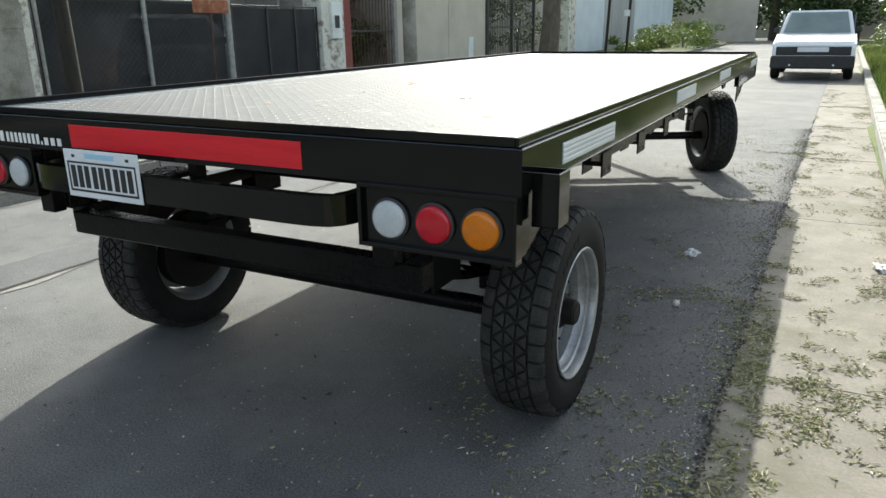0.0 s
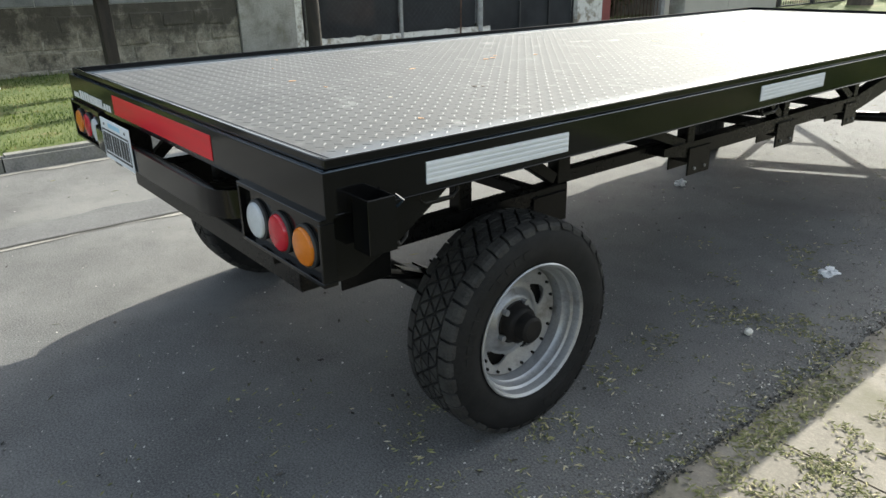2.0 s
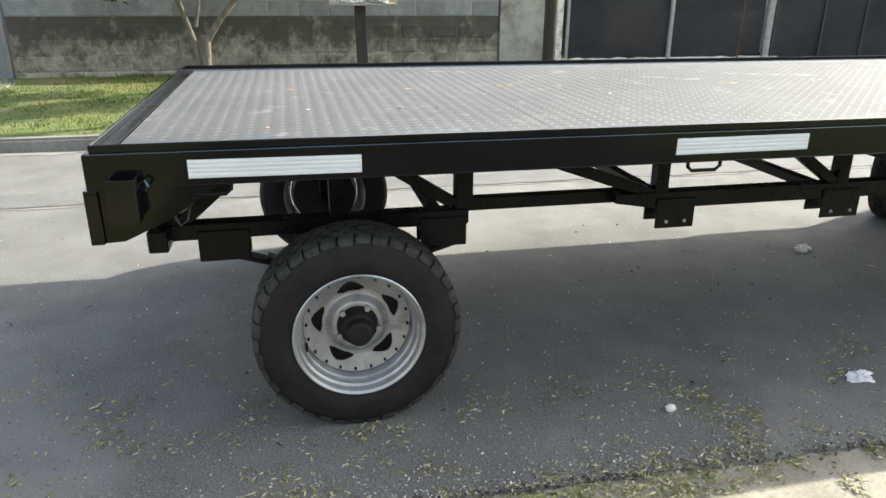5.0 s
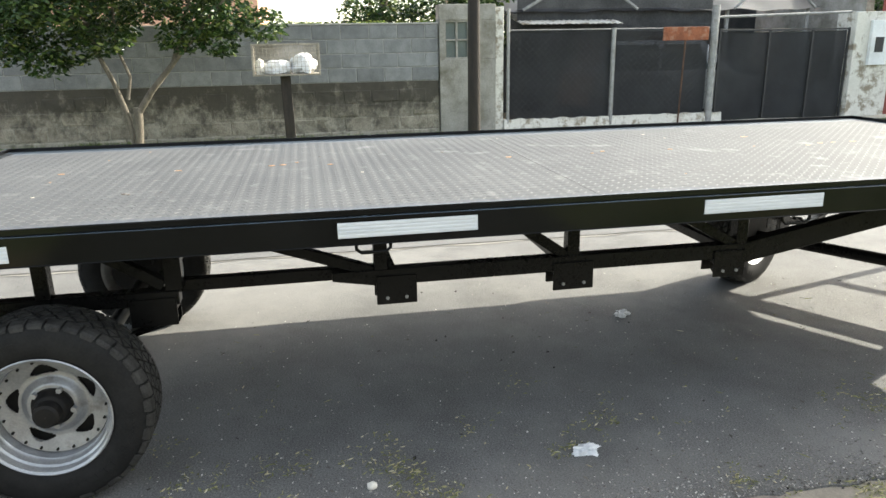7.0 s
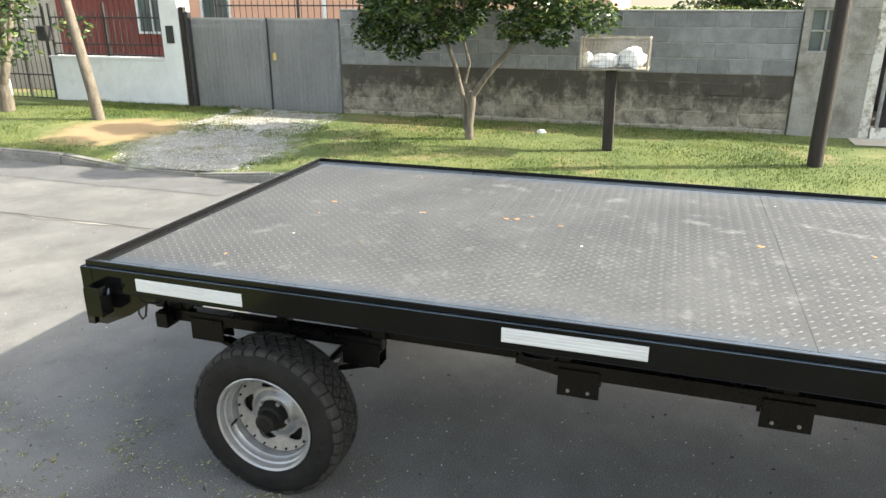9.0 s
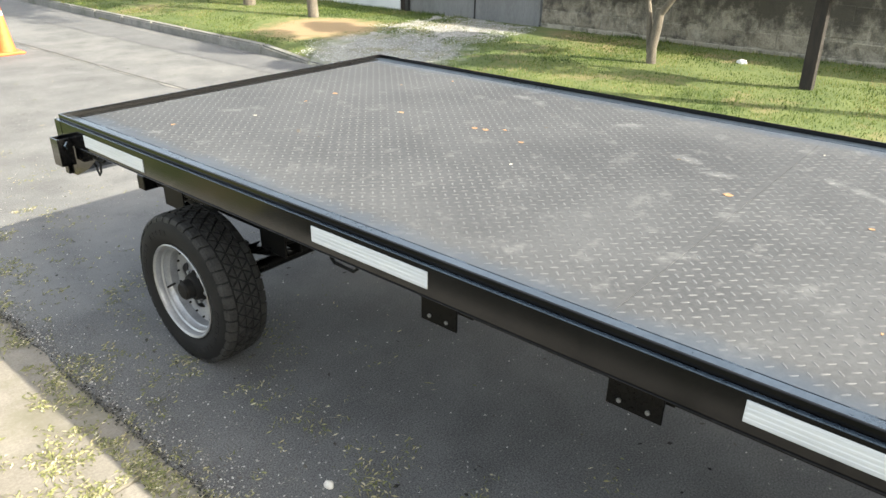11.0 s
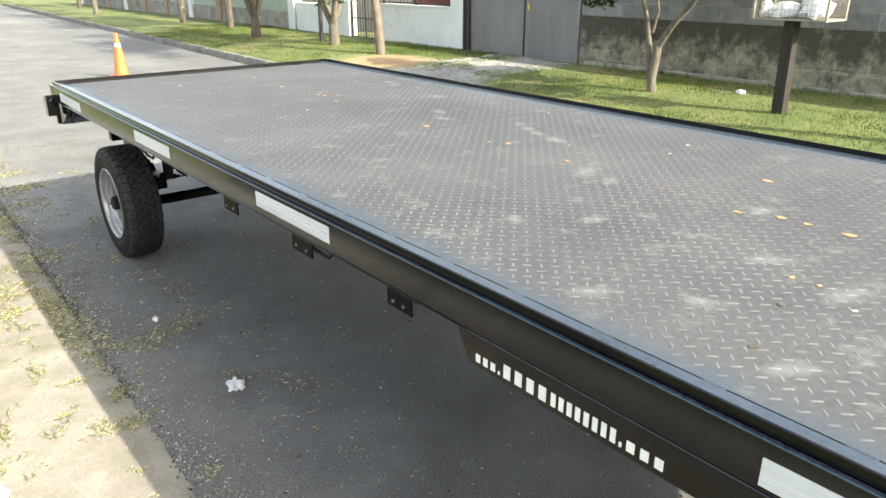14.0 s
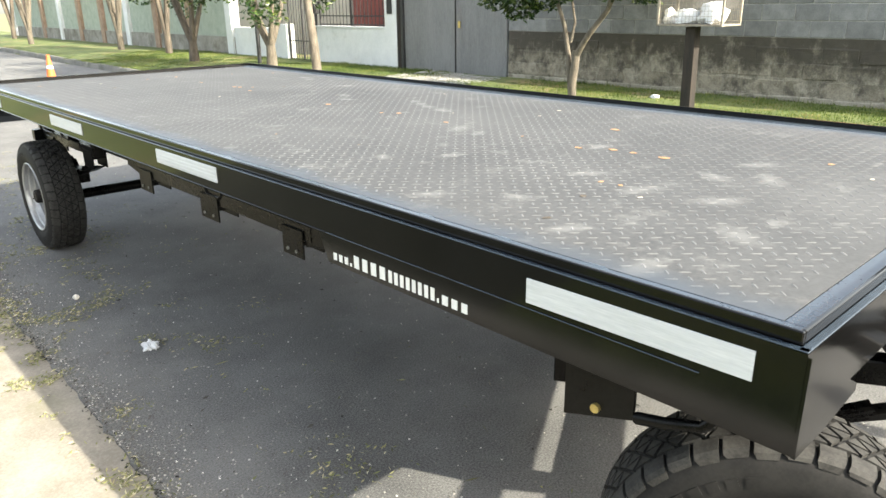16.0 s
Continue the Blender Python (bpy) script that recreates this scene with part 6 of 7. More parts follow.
for i, (x, y, h, sd, mat, dk) in enumerate(((-7.0, -8.35, 1.15, 31, "leaf", "bark_light"), (-6.6, -11.2, 1.35, 32, "leaf", "bark_dark"), (-7.2, -17.5, 2.0, 33, "leaf", "bark_light"),
                                            (-6.4, -24.0, 1.8, 34, "leaf_bright", "bark_light"), (-7.4, -14.5, 2.3, 35, "leaf", "bark_dark"), (-7.3, -30, 2.0, 36, "leaf", "bark_dark"))):
    t = base("street_tree", (x, y, 0.13), "leafy street tree with several low limbs" if i < 2 else "distant street tree on the verge", "tree", "street trees")
    rr2 = random.Random(sd)
    rows = [([(x, y, 0.03), (x + 0.03, y + 0.08, 0.35), (x + 0.02, y + 0.05, 0.65)], 0.13 if i < 2 else 0.10, 0.09)]
    for k in range(4):
        a = k * 1.57 + rr2.uniform(-0.4, 0.4)
        rows.append(([(x + 0.02, y + 0.05, 0.55), (x + 0.25 * math.cos(a), y + 0.3 * math.sin(a), h), (x + 0.5 * math.cos(a), y + 0.55 * math.sin(a), h + 0.9), (x + 0.7 * math.cos(a), y + 0.8 * math.sin(a), h + 1.7)], 0.07, 0.02))
    limbs(t, rows, dk, 8)
    cl = [((x + rr2.uniform(-0.9, 0.9), y + rr2.uniform(-1.0, 1.0), h + rr2.uniform(0.1, 2.3)), rr2.uniform(0.25, 0.5)) for _ in range(24)]
    leaf_cloud("crown", t, cl, 3000, 0.11, sd, mat)
o = base("slim_post", (-7.2, -9.2, 0.13), "slim dark street post", "post", "street posts")
part("shaft", rod((-7.2, -9.2, 0.03), (-7.2, -9.2, 3.6), 0.045, 10), M["black_fence"], o, smooth=40)

# big dark trunk and other trees along the street to the north
t = base("street_tree", (-7.3, 20.6, 0.13), "old street tree with a thick dark trunk", "tree", "street trees")
limbs(t, [([(-7.3, 20.6, 0.0), (-7.3, 20.6, 0.5), (-7.25, 20.65, 1.4), (-7.3, 20.8, 2.4)], 0.34, 0.26), ([(-7.3, 20.7, 1.6), (-7.0, 21.2, 2.6), (-6.6, 21.6, 4.0)], 0.16, 0.06),
          ([(-7.3, 20.8, 2.2), (-7.8, 20.2, 3.2), (-8.0, 19.8, 4.4)], 0.15, 0.05)], "bark_dark", 12)
cl = [((-7.3 + r_.uniform(-2.2, 2.2), 20.8 + r_.uniform(-2.5, 2.5), r_.uniform(3.3, 6.2)), r_.uniform(0.4, 0.8)) for _ in range(40)]
leaf_cloud("crown", t, cl, 5000, 0.15, 41)
for i, (x, y, sx) in enumerate(((-10.7, 20.0, 1.3), (-10.5, 22.6, 1.2), (-10.2, 25.2, 1.3), (-10.3, 12.6, 0.9), (-10.0, 13.6, 0.5))):
    t = base("yard_shrub", (x, y, 0.1), "dark leafy shrub in a yard", "shrub", "yard shrubs")
    limbs(t, [([(x, y, 0), (x, y, 0.8), (x + 0.1, y, 1.5)], 0.06, 0.03)], "bark_dark", 6)
    cl = [((x + r_.uniform(-0.8, 0.8), y + r_.uniform(-sx, sx), r_.uniform(0.5, 2.9)), r_.uniform(0.25, 0.5)) for _ in range(20)]
    leaf_cloud("foliage", t, cl, 2200, 0.12, 50 + i)
for i, (x, y, s) in enumerate(((-6.3, 33.0, 1.0), (-6.0, 36.5, 1.3), (-5.8, 40.5, 1.1), (2.6, 14.0, 0.8), (2.9, 17.5, 1.1), (3.2, 21.5, 1.3), (3.0, 26, 1.4), (-6.8, 29.8, 0.7))):
    t = base("verge_bush", (x, y, 0.1), "sunlit yellow-green bush on the verge", "bush", "verge bushes")
    part("stem", rod((x, y, 0.05), (x, y, 0.5 * s), 0.03, 6), M["bark_dark"], t)
    cl = [((x + r_.uniform(-0.9, 0.9) * s, y + r_.uniform(-1.6, 1.6) * s, 0.15 + r_.uniform(0.0, 0.9) * s), r_.uniform(0.2, 0.42) * s) for _ in range(18)]
    leaf_cloud("foliage", t, cl, 2200, 0.12, 60 + i, "leaf_bright")
for i, (x, y, s) in enumerate(((-8.5, 58, 1.5), (-3.5, 60, 1.6), (2.0, 62, 1.7), (6.5, 50, 1.6), (5.5, 36, 1.2), (-11, 50, 1.5), (9, 60, 1.8), (-1, 70, 2.0), (-6, 64, 1.7), (4.5, 66, 1.8), (-10, 66, 1.9), (1.0, 57, 1.4), (7.5, 70, 2.0), (12, 66, 2.0))):
    t = base("distant_tree", (x, y, 0), "large leafy tree at the end of the street", "tree", "distant trees")
    limbs(t, [([(x, y, -0.1), (x, y, 1.5 * s), (x + 0.2, y, 3 * s)], 0.22 * s, 0.12 * s), ([(x, y, 1.6 * s), (x + 0.8 * s, y, 3 * s)], 0.1 * s, 0.05 * s), ([(x, y, 1.5 * s), (x - 0.8 * s, y, 2.9 * s)], 0.1 * s, 0.05 * s)], "bark_dark", 8)
    cl = [((x + r_.uniform(-2.2, 2.2) * s, y + r_.uniform(-2, 2) * s, r_.uniform(0.9, 5.0) * s), r_.uniform(0.5, 0.9) * s) for _ in range(34)]
    leaf_cloud("crown", t, cl, 3200, 0.34, 80 + i)
for i, (x, y, zlo, w) in enumerate(((-10.4, 2.9, 1.0, 0.95), (-9.7, 4.5, 1.3, 0.35))):
    t = base("garden_tree", (x, y, 0), "dense dark garden tree behind the wall", "tree", "garden trees")
    limbs(t, [([(x, y, 0), (x, y, 1.6), (x, y + 0.2, 2.6)], 0.12, 0.06)], "bark_dark", 7)
    cl = [((x + r_.uniform(-0.7, 0.7), y + r_.uniform(-w, w), r_.uniform(zlo, zlo + 1.2)), r_.uniform(0.25, 0.42)) for _ in range(30)]
    leaf_cloud("crown", t, cl, 7000, 0.09, 95 + i)

iv = base("wall_creeper", (WX0 - 0.3, 2.3, 1.75), "thin green creeper along the top of the block wall", "creeper")
part("stem", tube([(WX0 - 0.19, 1.0 + 0.25 * k, 1.745 + 0.015 * (k % 2)) for k in range(11)], 0.006, 5), M["bark_dark"], iv)
cl = [((WX0 - 0.22, r_.uniform(1.0, 3.5), 1.76), r_.uniform(0.03, 0.09)) for _ in range(60)]
leaf_cloud("foliage", iv, cl, 1500, 0.05, 99, "leaf_bright")

# ---------------------------------------------------------------- post, bin, cone
o = base("timber_post", (-6.47, 3.63, 0.13), "dark weathered timber street post", "post", "street posts")
part("shaft", rod((-6.47, 3.63, 0.03), (-6.62, 3.67, 4.2), 0.081, 14, 0.067), M["wood_dark"], o, smooth=40)

rb = base("rubbish_basket", (-6.64, 1.40, 0.13), "raised wire rubbish basket on a dark post with white bags", "rubbish basket")
part("post", bar((-6.64, 1.40, 0.05), (-6.64, 1.38, 1.13), 0.118, 0.118), M["wood_dark"], rb)
bx0, bx1, by0, by1, bz0, bz1 = -6.90, -6.47, 1.02, 1.79, 1.14, 1.50
part("floor", box((bx0, by0, bz0), (bx1, by1, bz0 + 0.02), 0.003), M["bin_wire"], rb)
for lo, hi in (((bx0, by0, bz1 - 0.02), (bx1, by0 + 0.02, bz1)), ((bx0, by1 - 0.02, bz1 - 0.02), (bx1, by1, bz1)), ((bx0, by0, bz1 - 0.02), (bx0 + 0.02, by1, bz1)), ((bx1 - 0.02, by0, bz1 - 0.02), (bx1, by1, bz1))):
    part("rim_bar", box(lo, hi, 0.002), M["bin_wire"], rb)
for x in (bx0 + 0.01, bx1 - 0.01):
    for y in (by0 + 0.01, by1 - 0.01):
        part("corner_bar", box((x - 0.012, y - 0.012, bz0), (x + 0.012, y + 0.012, bz1), 0.002), M["bin_wire"], rb)
bm = bmesh.new()
for x in (bx0 + 0.01, bx1 - 0.01):
    for k in range(1, 18):
        y = by0 + (by1 - by0) * k / 18
        rod((x, y, bz0), (x, y, bz1), 0.002, 4, bm=bm)
    for k in range(1, 7):
        z = bz0 + (bz1 - bz0) * k / 7
        rod((x, by0, z), (x, by1, z), 0.002, 4, bm=bm)
for y in (by0 + 0.01, by1 - 0.01):
    for k in range(1, 10):
        x = bx0 + (bx1 - bx0) * k / 10
        rod((x, y, bz0), (x, y, bz1), 0.002, 4, bm=bm)
part("wire_sides", bm, M["bin_wire"], rb)
part("back_sheet", box((bx0 + 0.014, by0 + 0.03, bz0 + 0.18), (bx0 + 0.02, by1 - 0.03, bz1 - 0.02), 0.001), M["render_grey"], rb)


def crumple(name, at, size, seed, mat, label, category, squash=0.7, sub=3, amp=0.35):
    bm = bmesh.new()
    bmesh.ops.create_icosphere(bm, subdivisions=sub, radius=1)
    for v in bm.verts:
        d = v.co.copy()
        k = 1 + amp * noise.noise(d * 1.7 + Vector((seed, 0, 0))) + 0.5 * amp * noise.noise(d * 5 + Vector((0, seed, 0)))
        v.co = Vector((d.x * size[0], d.y * size[1], d.z * size[2])) * k
        if v.co.z < -size[2] * squash:
            v.co.z = -size[2] * squash
    bmesh.ops.translate(bm, verts=bm.verts, vec=Vector(at) + Vector((0, 0, size[2] * squash)))
    return solid(name, bm, mat, label, category, smooth=40)


crumple("rubbish_bag", (-6.63, 1.30, bz0 + 0.02), (0.14, 0.17, 0.09), 3, M["paper"], "tied white plastic bag in the basket", "bag")
crumple("rubbish_bag", (-6.63, 1.60, bz0 + 0.02), (0.14, 0.15, 0.14), 9, M["paper"], "full white plastic bag in the basket", "bag")
crumple("rubbish_bag", (-6.61, 1.10, bz0 + 0.02), (0.09, 0.06, 0.10), 12, M["pebble"], "crumpled grey paper in the basket", "rubbish")

cone = base("traffic_cone", (-2.36, -7.39, 0), "orange plastic traffic cone standing in the road", "traffic cone")
bm = lathe([(0.03, 0.118), (0.06, 0.112), (0.70, 0.030), (0.745, 0.026), (0.75, 0.018)], 28)
bmesh.ops.rotate(bm, verts=bm.verts, matrix=Matrix.Rotation(radians(-90), 3, "Y"))
bmesh.ops.translate(bm, verts=bm.verts, vec=(-2.36, -7.39, 0))
part("body", bm, M["cone"], cone, smooth=40)
part("base_plate", box((-2.54, -7.57, 0.0), (-2.18, -7.21, 0.034), 0.012), M["cone"], cone)
bm = lathe([(0.52, 0.0545), (0.575, 0.0475)], 28)
bmesh.ops.rotate(bm, verts=bm.verts, matrix=Matrix.Rotation(radians(-90), 3, "Y"))
bmesh.ops.translate(bm, verts=bm.verts, vec=(-2.36, -7.39, 0))
part("sleeve", bm, M["white_tape"], cone, "pale reflective sleeve", smooth=40)
cone.location.x -= 0.08
cone.scale = (0.94, 0.94, 0.94)

# ---------------------------------------------------------------- cars


def car(name, x, y, front, paint, label, long=3.9, wide=1.6):
    """A boxy old saloon or hatchback whose nose points along -y (front = -1) or +y."""
    c = base(name, (x, y, 0), label, "car")
    s = front

    def Y(d):
        return y + s * (long / 2 - d)
    side = [(0.0, 0.42), (0.02, 0.72), (0.10, 0.80), (1.05, 0.93), (1.12, 0.95), (long - 0.05, 0.95), (long, 0.62), (long - 0.02, 0.40), (3.45, 0.36), (0.3, 0.32)]
    bm = bmesh.new()
    hw = wide / 2
    ra, rb_ = [bm.verts.new((x - hw, Y(d), z)) for d, z in side], [bm.verts.new((x + hw, Y(d), z)) for d, z in side]
    n = len(side)
    bm.faces.new(ra)
    bm.faces.new(rb_[::-1])
    for i in range(n):
        bm.faces.new((ra[i], rb_[i], rb_[(i + 1) % n], ra[(i + 1) % n]))
    bmesh.ops.bevel(bm, geom=[e for e in bm.edges if e.calc_length() > 0.2], offset=0.03, segments=2, affect="EDGES")
    part("body", bm, paint, c, smooth=35)
    bm = bmesh.new()
    lo = [(1.08, hw - 0.03, 0.93), (long - 0.10, hw - 0.03, 0.93)]
    hi = [(1.62, hw - 0.16, 1.47), (long - 0.45, hw - 0.16, 1.47)]
    vs = [bm.verts.new((x + sx * w, Y(d), z)) for d, w, z in lo + hi for sx in (-1, 1)]
    for f in ((0, 1, 5, 4), (3, 2, 6, 7), (2, 0, 4, 6), (1, 3, 7, 5), (4, 5, 7, 6)):
        bm.faces.new([vs[k] for k in f])
    bmesh.ops.bevel(bm, geom=list(bm.edges), offset=0.035, segments=2, affect="EDGES")
    part("cabin", bm, paint, c, smooth=35)

    def pane(a, b, inset, nm="windscreen"):
        bm = bmesh.new()
        (d0, z0, w0), (d1, z1, w1) = a, b
        vs = [bm.verts.new((x + sx * w, Y(d), z)) for d, z, w, sx in ((d0, z0, w0, -1), (d0, z0, w0, 1), (d1, z1, w1, 1), (d1, z1, w1, -1))]
        bm.faces.new(vs)
        bmesh.ops.solidify(bm, geom=bm.faces[:], thickness=0.012)
        part(nm, bm, M["windscreen"], c)
    pane((1.10, 0.985, hw - 0.12), (1.56, 1.43, hw - 0.225), 0)
    for sx in (-1, 1):
        for d0, d1 in ((1.55, 2.4), (2.5, 3.4)):
            bm = prism([(Y(d0), 0.99), (Y(d1), 0.99), (Y(d1 - 0.05 if d1 > 3 else d1), 1.40), (Y(d0 + (0.22 if d0 < 2 else 0)), 1.40)], "x", x + sx * (hw - 0.065), x + sx * (hw - 0.04))
            part("side_window", bm, M["glass"], c)
    part("grille", box((x - hw + 0.08, Y(-0.012), 0.53), (x + hw - 0.08, Y(0.03), 0.71), 0.01), M["plastic_black"], c, "black grille")
    for sx in (-1, 1):
        part("headlight", box((x + sx * (hw - 0.24) - 0.15, Y(-0.022), 0.545), (x + sx * (hw - 0.24) + 0.15, Y(0.0), 0.70), 0.01), M["plastic_black"], c, "dark rectangular headlight")
        part("mirror", box((x + sx * (hw + 0.04) - 0.06, Y(1.55), 0.98), (x + sx * (hw + 0.04) + 0.06, Y(1.47), 1.10), 0.02), M["plastic_black"], c)
    part("bumper", box((x - hw - 0.01, Y(-0.10), 0.25), (x + hw + 0.01, Y(0.10), 0.52), 0.03), M["plastic_black"], c, "black bumper")
    part("number_plate", box((x - 0.30, Y(-0.03), 0.60), (x + 0.30, Y(0.02), 0.695), 0.004), M["numplate"], c)
    for d in (-0.42, 0.42):
        part("fog_lamp", rod((x + d, Y(-0.112), 0.33), (x + d, Y(-0.09), 0.33), 0.022, 12), M["render_white"], c)
    for d in (0.68, 3.15):
        for sx in (-1, 1):
            bm = lathe([(0.09, 0.16), (0.09, 0.26), (0.06, 0.285), (-0.06, 0.285), (-0.09, 0.26), (-0.09, 0.16)], 28)
            rod((0.02, 0, 0), (0.07, 0, 0), 0.17, 20, bm=bm)
            if sx < 0:
                bmesh.ops.rotate(bm, verts=bm.verts, matrix=Matrix.Rotation(math.pi, 3, "Z"))
            bmesh.ops.translate(bm, verts=bm.verts, vec=(x + sx * (hw - 0.07), Y(d), 0.285))
            part("wheel", bm, M["tyre"], c, smooth=35)
    return c


car("parked_car", 0.19, 16.25 + 1.95, -1, M["car_white"], "boxy white old car with black bumper, parked")
car("yard_car", -9.75, 8.0, 1, M["car_dark"], "dark car parked behind the shade net", 3.7, 1.55)

# ---------------------------------------------------------------- litter and small debris
crumple("litter", (-0.002, 2.522, 0.0), (0.028, 0.046, 0.014), 5, M["paper"], "crumpled white plastic litter on the asphalt", "litter", 0.5, 4, 0.75)
crumple("pebble", (0.058, 1.722, 0.0), (0.015, 0.019, 0.015), 7, M["pebble"], "small pale round stone on the asphalt", "stone", 0.8, 2, 0.2)
crumple("litter", (-1.24, 3.22, 0.0), (0.03, 0.035, 0.02), 15, M["paper"], "small crumpled pale plastic bag under the trailer", "litter", 0.6, 3, 0.8)
crumple("litter", (0.885, 2.66, -0.005), (0.035, 0.05, 0.02), 25, M["paper"], "scrap of white paper in the gutter", "litter", 0.6, 3, 0.9)
crumple("litter", (-7.6, 0.42, 0.185), (0.05, 0.06, 0.03), 27, M["paper"], "scrap of white paper on the grass", "litter", 0.6, 2, 0.6)
for x, y, s in ((-1.12, 0.53, 0.014), (-1.07, 1.02, 0.015), (-1.09, 1.42, 0.015), (-1.05, 1.68, 0.012), (-1.02, 2.505, 0.018), (-1.06, 2.99, 0.014), (-1.02, 2.92, 0.010), (-1.03, 3.33, 0.014), (-1.10, 1.47, 0.016), (-1.15, 1.53, 0.010), (-1.01, 4.33, 0.018), (-1.01, 4.145, 0.017), (-0.96, 4.04, 0.014), (-1.01, 4.22, 0.012), (-1.34, 3.93, 0.018)):
    rr3 = random.Random(int(1000 * y))
    bm = bmesh.new()
    k = 9
    pts = [(x + s * rr3.uniform(0.5, 1.1) * math.cos(2 * math.pi * i / k) * 0.8, y + s * rr3.uniform(0.6, 1.3) * math.sin(2 * math.pi * i / k)) for i in range(k)]
    prism(pts, "z", 0.9464, 0.9473, bm)
    solid("dry_leaf", bm, M["dry_leaf"], "flake of dry orange leaf on the deck", "leaf", "flakes on the deck")


rr5 = random.Random(52)
for k in range(26):
    x, y, s = rr5.uniform(-1.75, -0.25), rr5.uniform(0.2, 4.9), rr5.uniform(0.006, 0.013)
    bm = bmesh.new()
    a0 = rr5.uniform(0, 6.283)
    pts = [(x + s * q * math.cos(a0 + 2 * math.pi * i / 7), y + s * q * 0.7 * math.sin(a0 + 2 * math.pi * i / 7)) for i, q in enumerate(rr5.uniform(0.5, 1.2) for _ in range(7))]
    prism(pts, "z", 0.9464, 0.9471, bm)
    solid("dry_leaf", bm, M["dry_leaf"] if k % 3 == 0 else M["path"] if k % 3 == 1 else M["bark_dark"], ("small dry orange leaf scrap on the deck", "small straw-coloured leaf scrap on the deck", "small dark leaf scrap on the deck")[k % 3], "leaf", "flakes on the deck")


def scatter(name, n, seed, place, size, label, mat, flat=True):
    r = np.random.RandomState(seed)
    verts, faces = [], []
    while len(faces) < n:
        p = place(r)
        if p is None:
            continue
        x, y, z = p
        a = r.uniform(0, 6.283)
        l, w = size[0] * r.uniform(0.5, 1.5), size[1] * r.uniform(0.6, 1.4)
        ca, sa = math.cos(a), math.sin(a)
        i = len(verts)
        t = r.uniform(0.0, 0.006) if flat else 0.0
        verts += [(x - l * ca, y - l * sa, z + 0.0015), (x + w * sa, y - w * ca, z + 0.002), (x + l * ca, y + l * sa, z + 0.002 + t), (x - w * sa, y + w * ca, z + 0.005)]
        faces.append((i, i + 1, i + 2, i + 3))
    return cloud(name, verts, faces, M[mat], label, "debris")


def clip_place(r):
    y = r.uniform(-3.0, 7.0)
    e = road_right(y)
    x = e + 0.12 - abs(r.normal(0, 0.45))
    d = noise.noise((x * 3.5, y * 3.5, 1)) + 0.6 * noise.noise((x * 13, y * 13, 1))
    if x < -1.9 or r.uniform(0.0, 1.0) > d + 0.12 * math.exp(-abs(x - e) * 8) - (0.22 if y > 1.9 else 0):
        return None
    return x, y, 0.0 if x < e else -0.005


scatter("grass_clippings", 11000, 71, clip_place, (0.0100, 0.0024), "scattered grass clippings on the asphalt", "clippings")


def gutter_place(r):
    y = r.uniform(-6, 14) if r.uniform() < 0.6 else r.uniform(-3, 3)
    x = r.uniform(road_right(y) + 0.01, kerb_right(y))
    d = 0.8 * noise.noise((x * 2.4, y * 1.9, 6)) + 0.75 * noise.noise((x * 9, y * 9, 2)) + (0.12 if y < -0.4 else -0.06 if y < 1.6 else -0.2) + 0.25 * max(0.0, (x - kerb_right(y) + 0.2) * 5)
    if r.uniform(-0.12, 0.8) > d:
        return None
    return x, y, -0.004


scatter("gutter_clippings", 24000, 72, gutter_place, (0.0105, 0.0026), "dense grass clippings in the gutter", "clippings")


def crumb_place(r):
    y = r.uniform(-3.5, 9) if r.uniform() < 0.75 else r.uniform(-2.5, 1.5)
    k = noise.noise((4, y * 2.1, 0)) + 0.5 * noise.noise((9, y * 11, 0))
    if r.uniform(-0.6, 0.5) > k - (0.25 if y > 2.5 else 0):
        return None
    return road_right(y) + 0.016 * noise.noise((0, y * 6.7, 4)) + r.normal(0, 0.011 + 0.012 * max(0, k)), y, -0.001


scatter("edge_crumbs", 2400, 75, crumb_place, (0.0060, 0.0048), "dark crumbs along the broken asphalt edge", "crumb")


def stone_place(r):
    x, y = r.uniform(-8.3, -4.75), r.normal(-3.45 + 0, 0.75)
    s = (x + 4.7) / -3.7
    if abs(y + 3.35 + 0.65 * s) > 0.95 + 0.5 * noise.noise((x * 2, y * 2, 5)):
        return None
    return x, y, verge_height(x, y) + 0.003


scatter("driveway_gravel", 9000, 76, stone_place, (0.013, 0.010), "loose grey gravel on the driveway", "stones")


def grit_place(r):
    y = r.uniform(-6, 9)
    x = r.uniform(-4.3, road_right(y)) if r.uniform() < 0.5 else r.uniform(-1.6, road_right(y))
    return x, y, 0.0


scatter("road_grit", 9000, 73, grit_place, (0.0040, 0.0034), "fine pale grit on the road", "grit", False)
def edge_grit_place(r):
    y = r.uniform(-3, 8)
    return road_right(y) - abs(r.normal(0, 0.06 if r.uniform() < 0.55 else 0.30)), y, 0.0


scatter("edge_grit", 14000, 78, edge_grit_place, (0.0042, 0.0032), "pale grit along the road edge", "grit", False)
scatter("dark_bits", 520, 77, grit_place, (0.010, 0.006), "small dark scraps on the road", "crumb")
scatter("road_straws", 260, 74, grit_place, (0.022, 0.0016), "dry straws on the road", "clippings")

# ---------------------------------------------------------------- single blocks of the wall
BW, BH = 0.406, 0.2


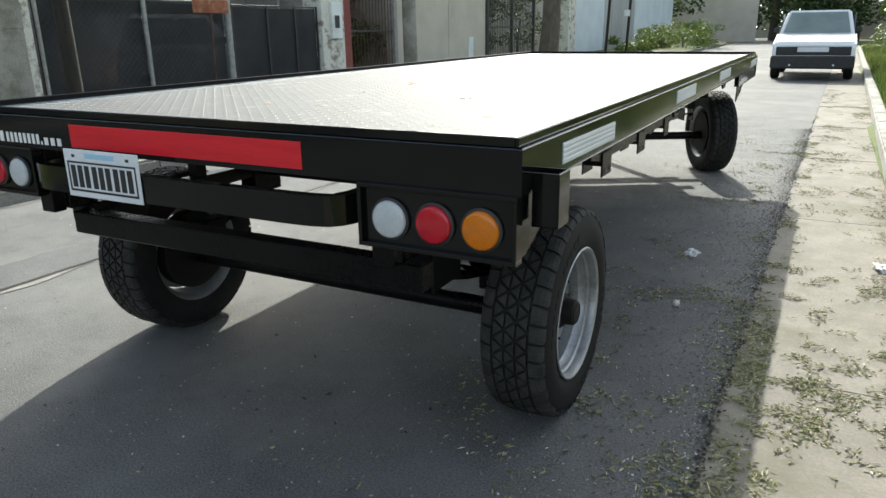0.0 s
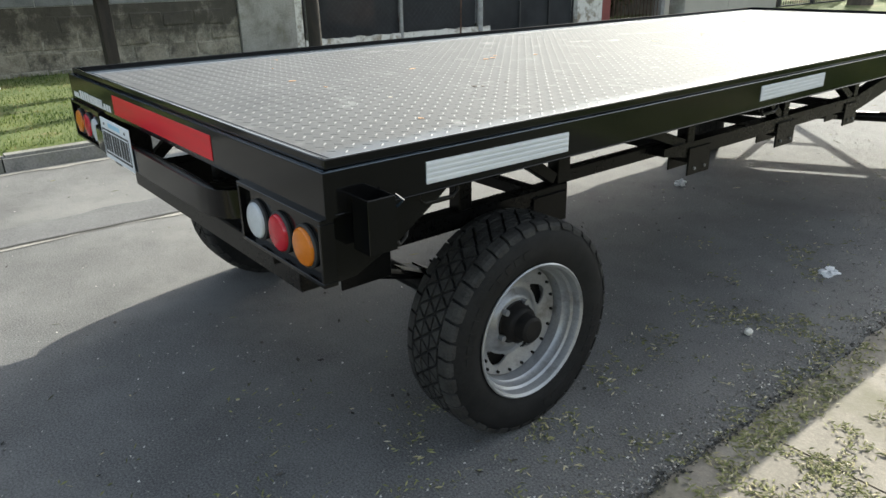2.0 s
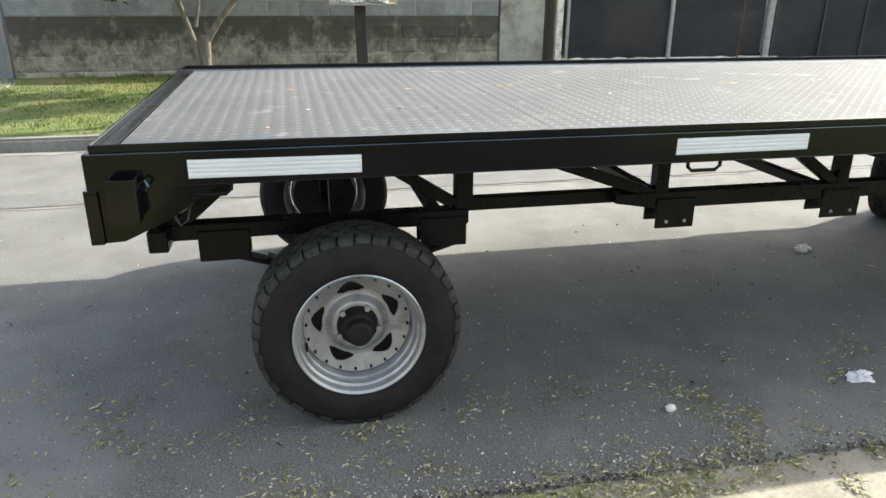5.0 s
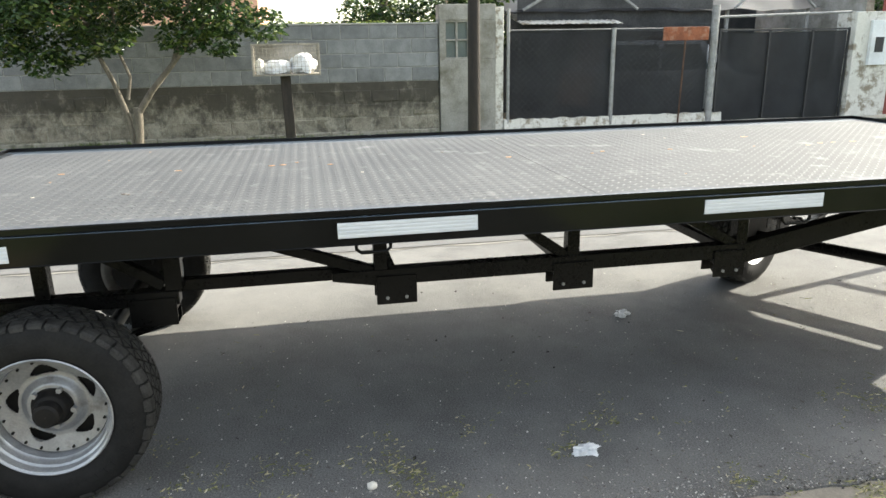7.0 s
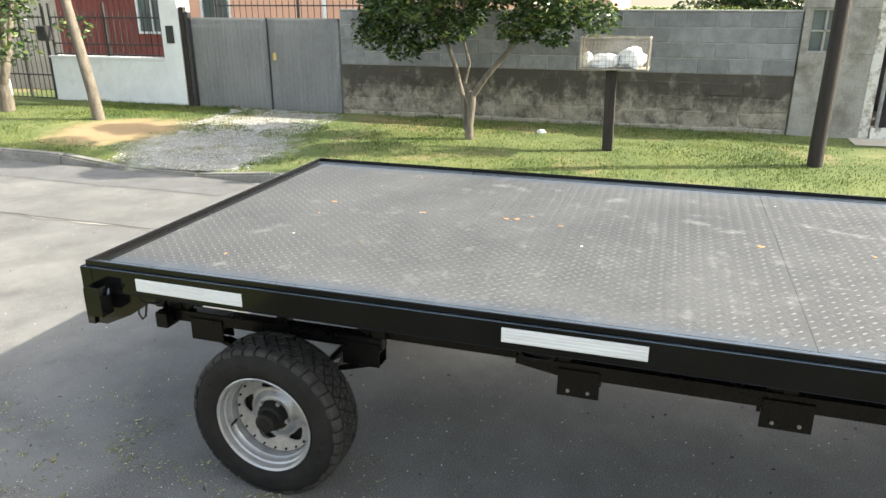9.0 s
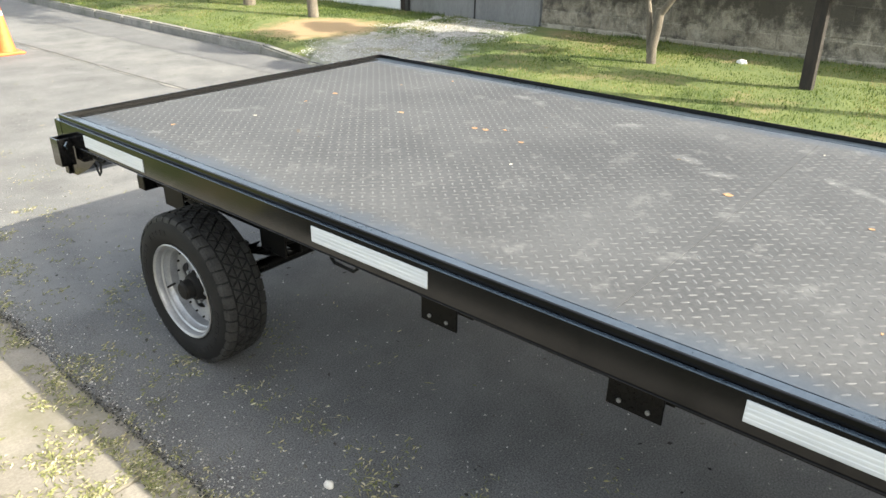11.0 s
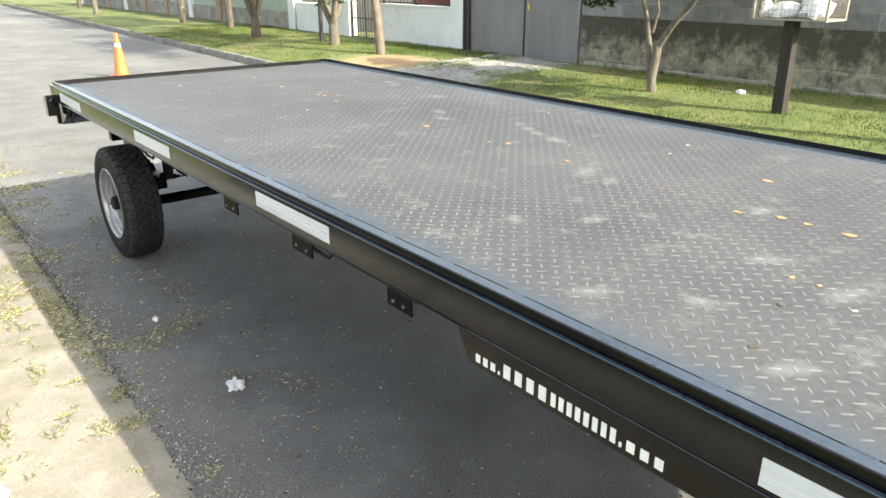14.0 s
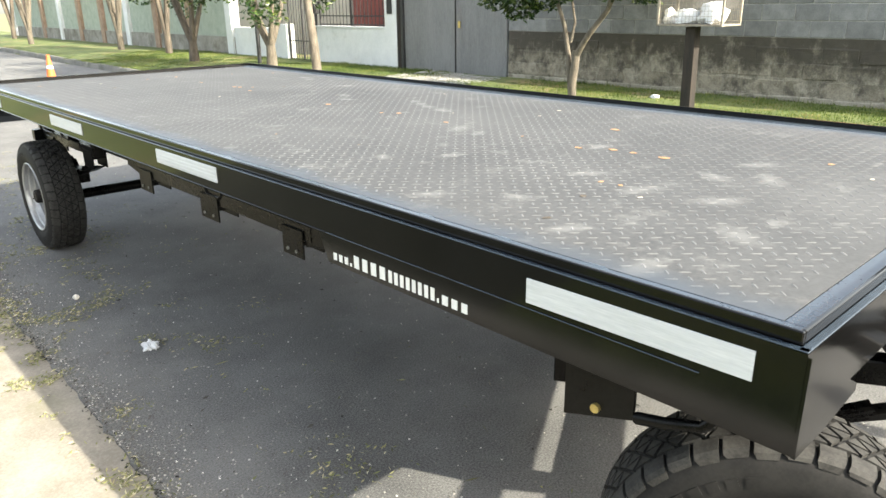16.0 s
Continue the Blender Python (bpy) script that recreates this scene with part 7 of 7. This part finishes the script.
def block_mesh(w, h, d, rough, seed, mat):
    bm = box((0, -w / 2, -h / 2), (d, w / 2, h / 2))
    rr4 = random.Random(seed)
    for v in bm.verts:
        v.co.y += rr4.uniform(-rough, rough)
        v.co.z += rr4.uniform(-rough, rough)
        if v.co.x > 0:
            v.co.x += rr4.uniform(-rough, rough) * 0.8
    bmesh.ops.bevel(bm, geom=[e for e in bm.edges if any(v.co.x > d * 0.5 for v in e.verts)], offset=0.006 + rough * 0.4, segments=1, affect="EDGES")
    return mesh_of("block", bm, mat)


kinds = {"new": [block_mesh(BW - 0.009, BH - 0.009, 0.018, 0.0015, k, M["block"]) for k in range(3)],
         "old": [block_mesh(BW - 0.012, BH - 0.012, 0.020, 0.014, 10 + k, M["block_old"]) for k in range(5)],
         "foot": [block_mesh(BW - 0.02, BH - 0.02, 0.028, 0.008, 20 + k, M["block_base"]) for k in range(4)],
         "new_half": [block_mesh(BW / 2 - 0.009, BH - 0.009, 0.018, 0.0015, 30, M["block"])], "old_half": [block_mesh(BW / 2 - 0.012, BH - 0.012, 0.020, 0.012, 31, M["block_old"])],
         "foot_half": [block_mesh(BW / 2 - 0.02, BH - 0.02, 0.028, 0.008, 32, M["block_base"])]}
rb2 = random.Random(77)
for c in range(8):
    kind = "foot" if c == 0 else "old" if c < 4 else "new"
    z = 0.252 + (c - 0.5) * BH if c < 4 else 0.952 + (c - 3.5) * BH
    y = WY0
    first = c % 2
    while y < WY1 - 0.05:
        w = BW / 2 if first else BW
        first = 0
        half = w < BW or y + w > WY1 + 0.02
        if half:
            w = BW / 2
        if y + w > WY1 + 0.03:
            break
        o = new("block", rb2.choice(kinds[kind + ("_half" if half else "")]))
        hang(o, wall_block, pose(WX0 - 0.022 + (rb2.uniform(-0.006, 0.004) if kind != "new" else 0), y + w / 2, z, 180 * rb2.randint(0, 1) if kind != "new" else 0, 0, 0))
        y += w
part("wall_coping", box((WX0 - 0.16, WY0, 1.7525), (WX0 + 0.006, WY1, 1.772), 0.003), M["mortar"], wall_block)
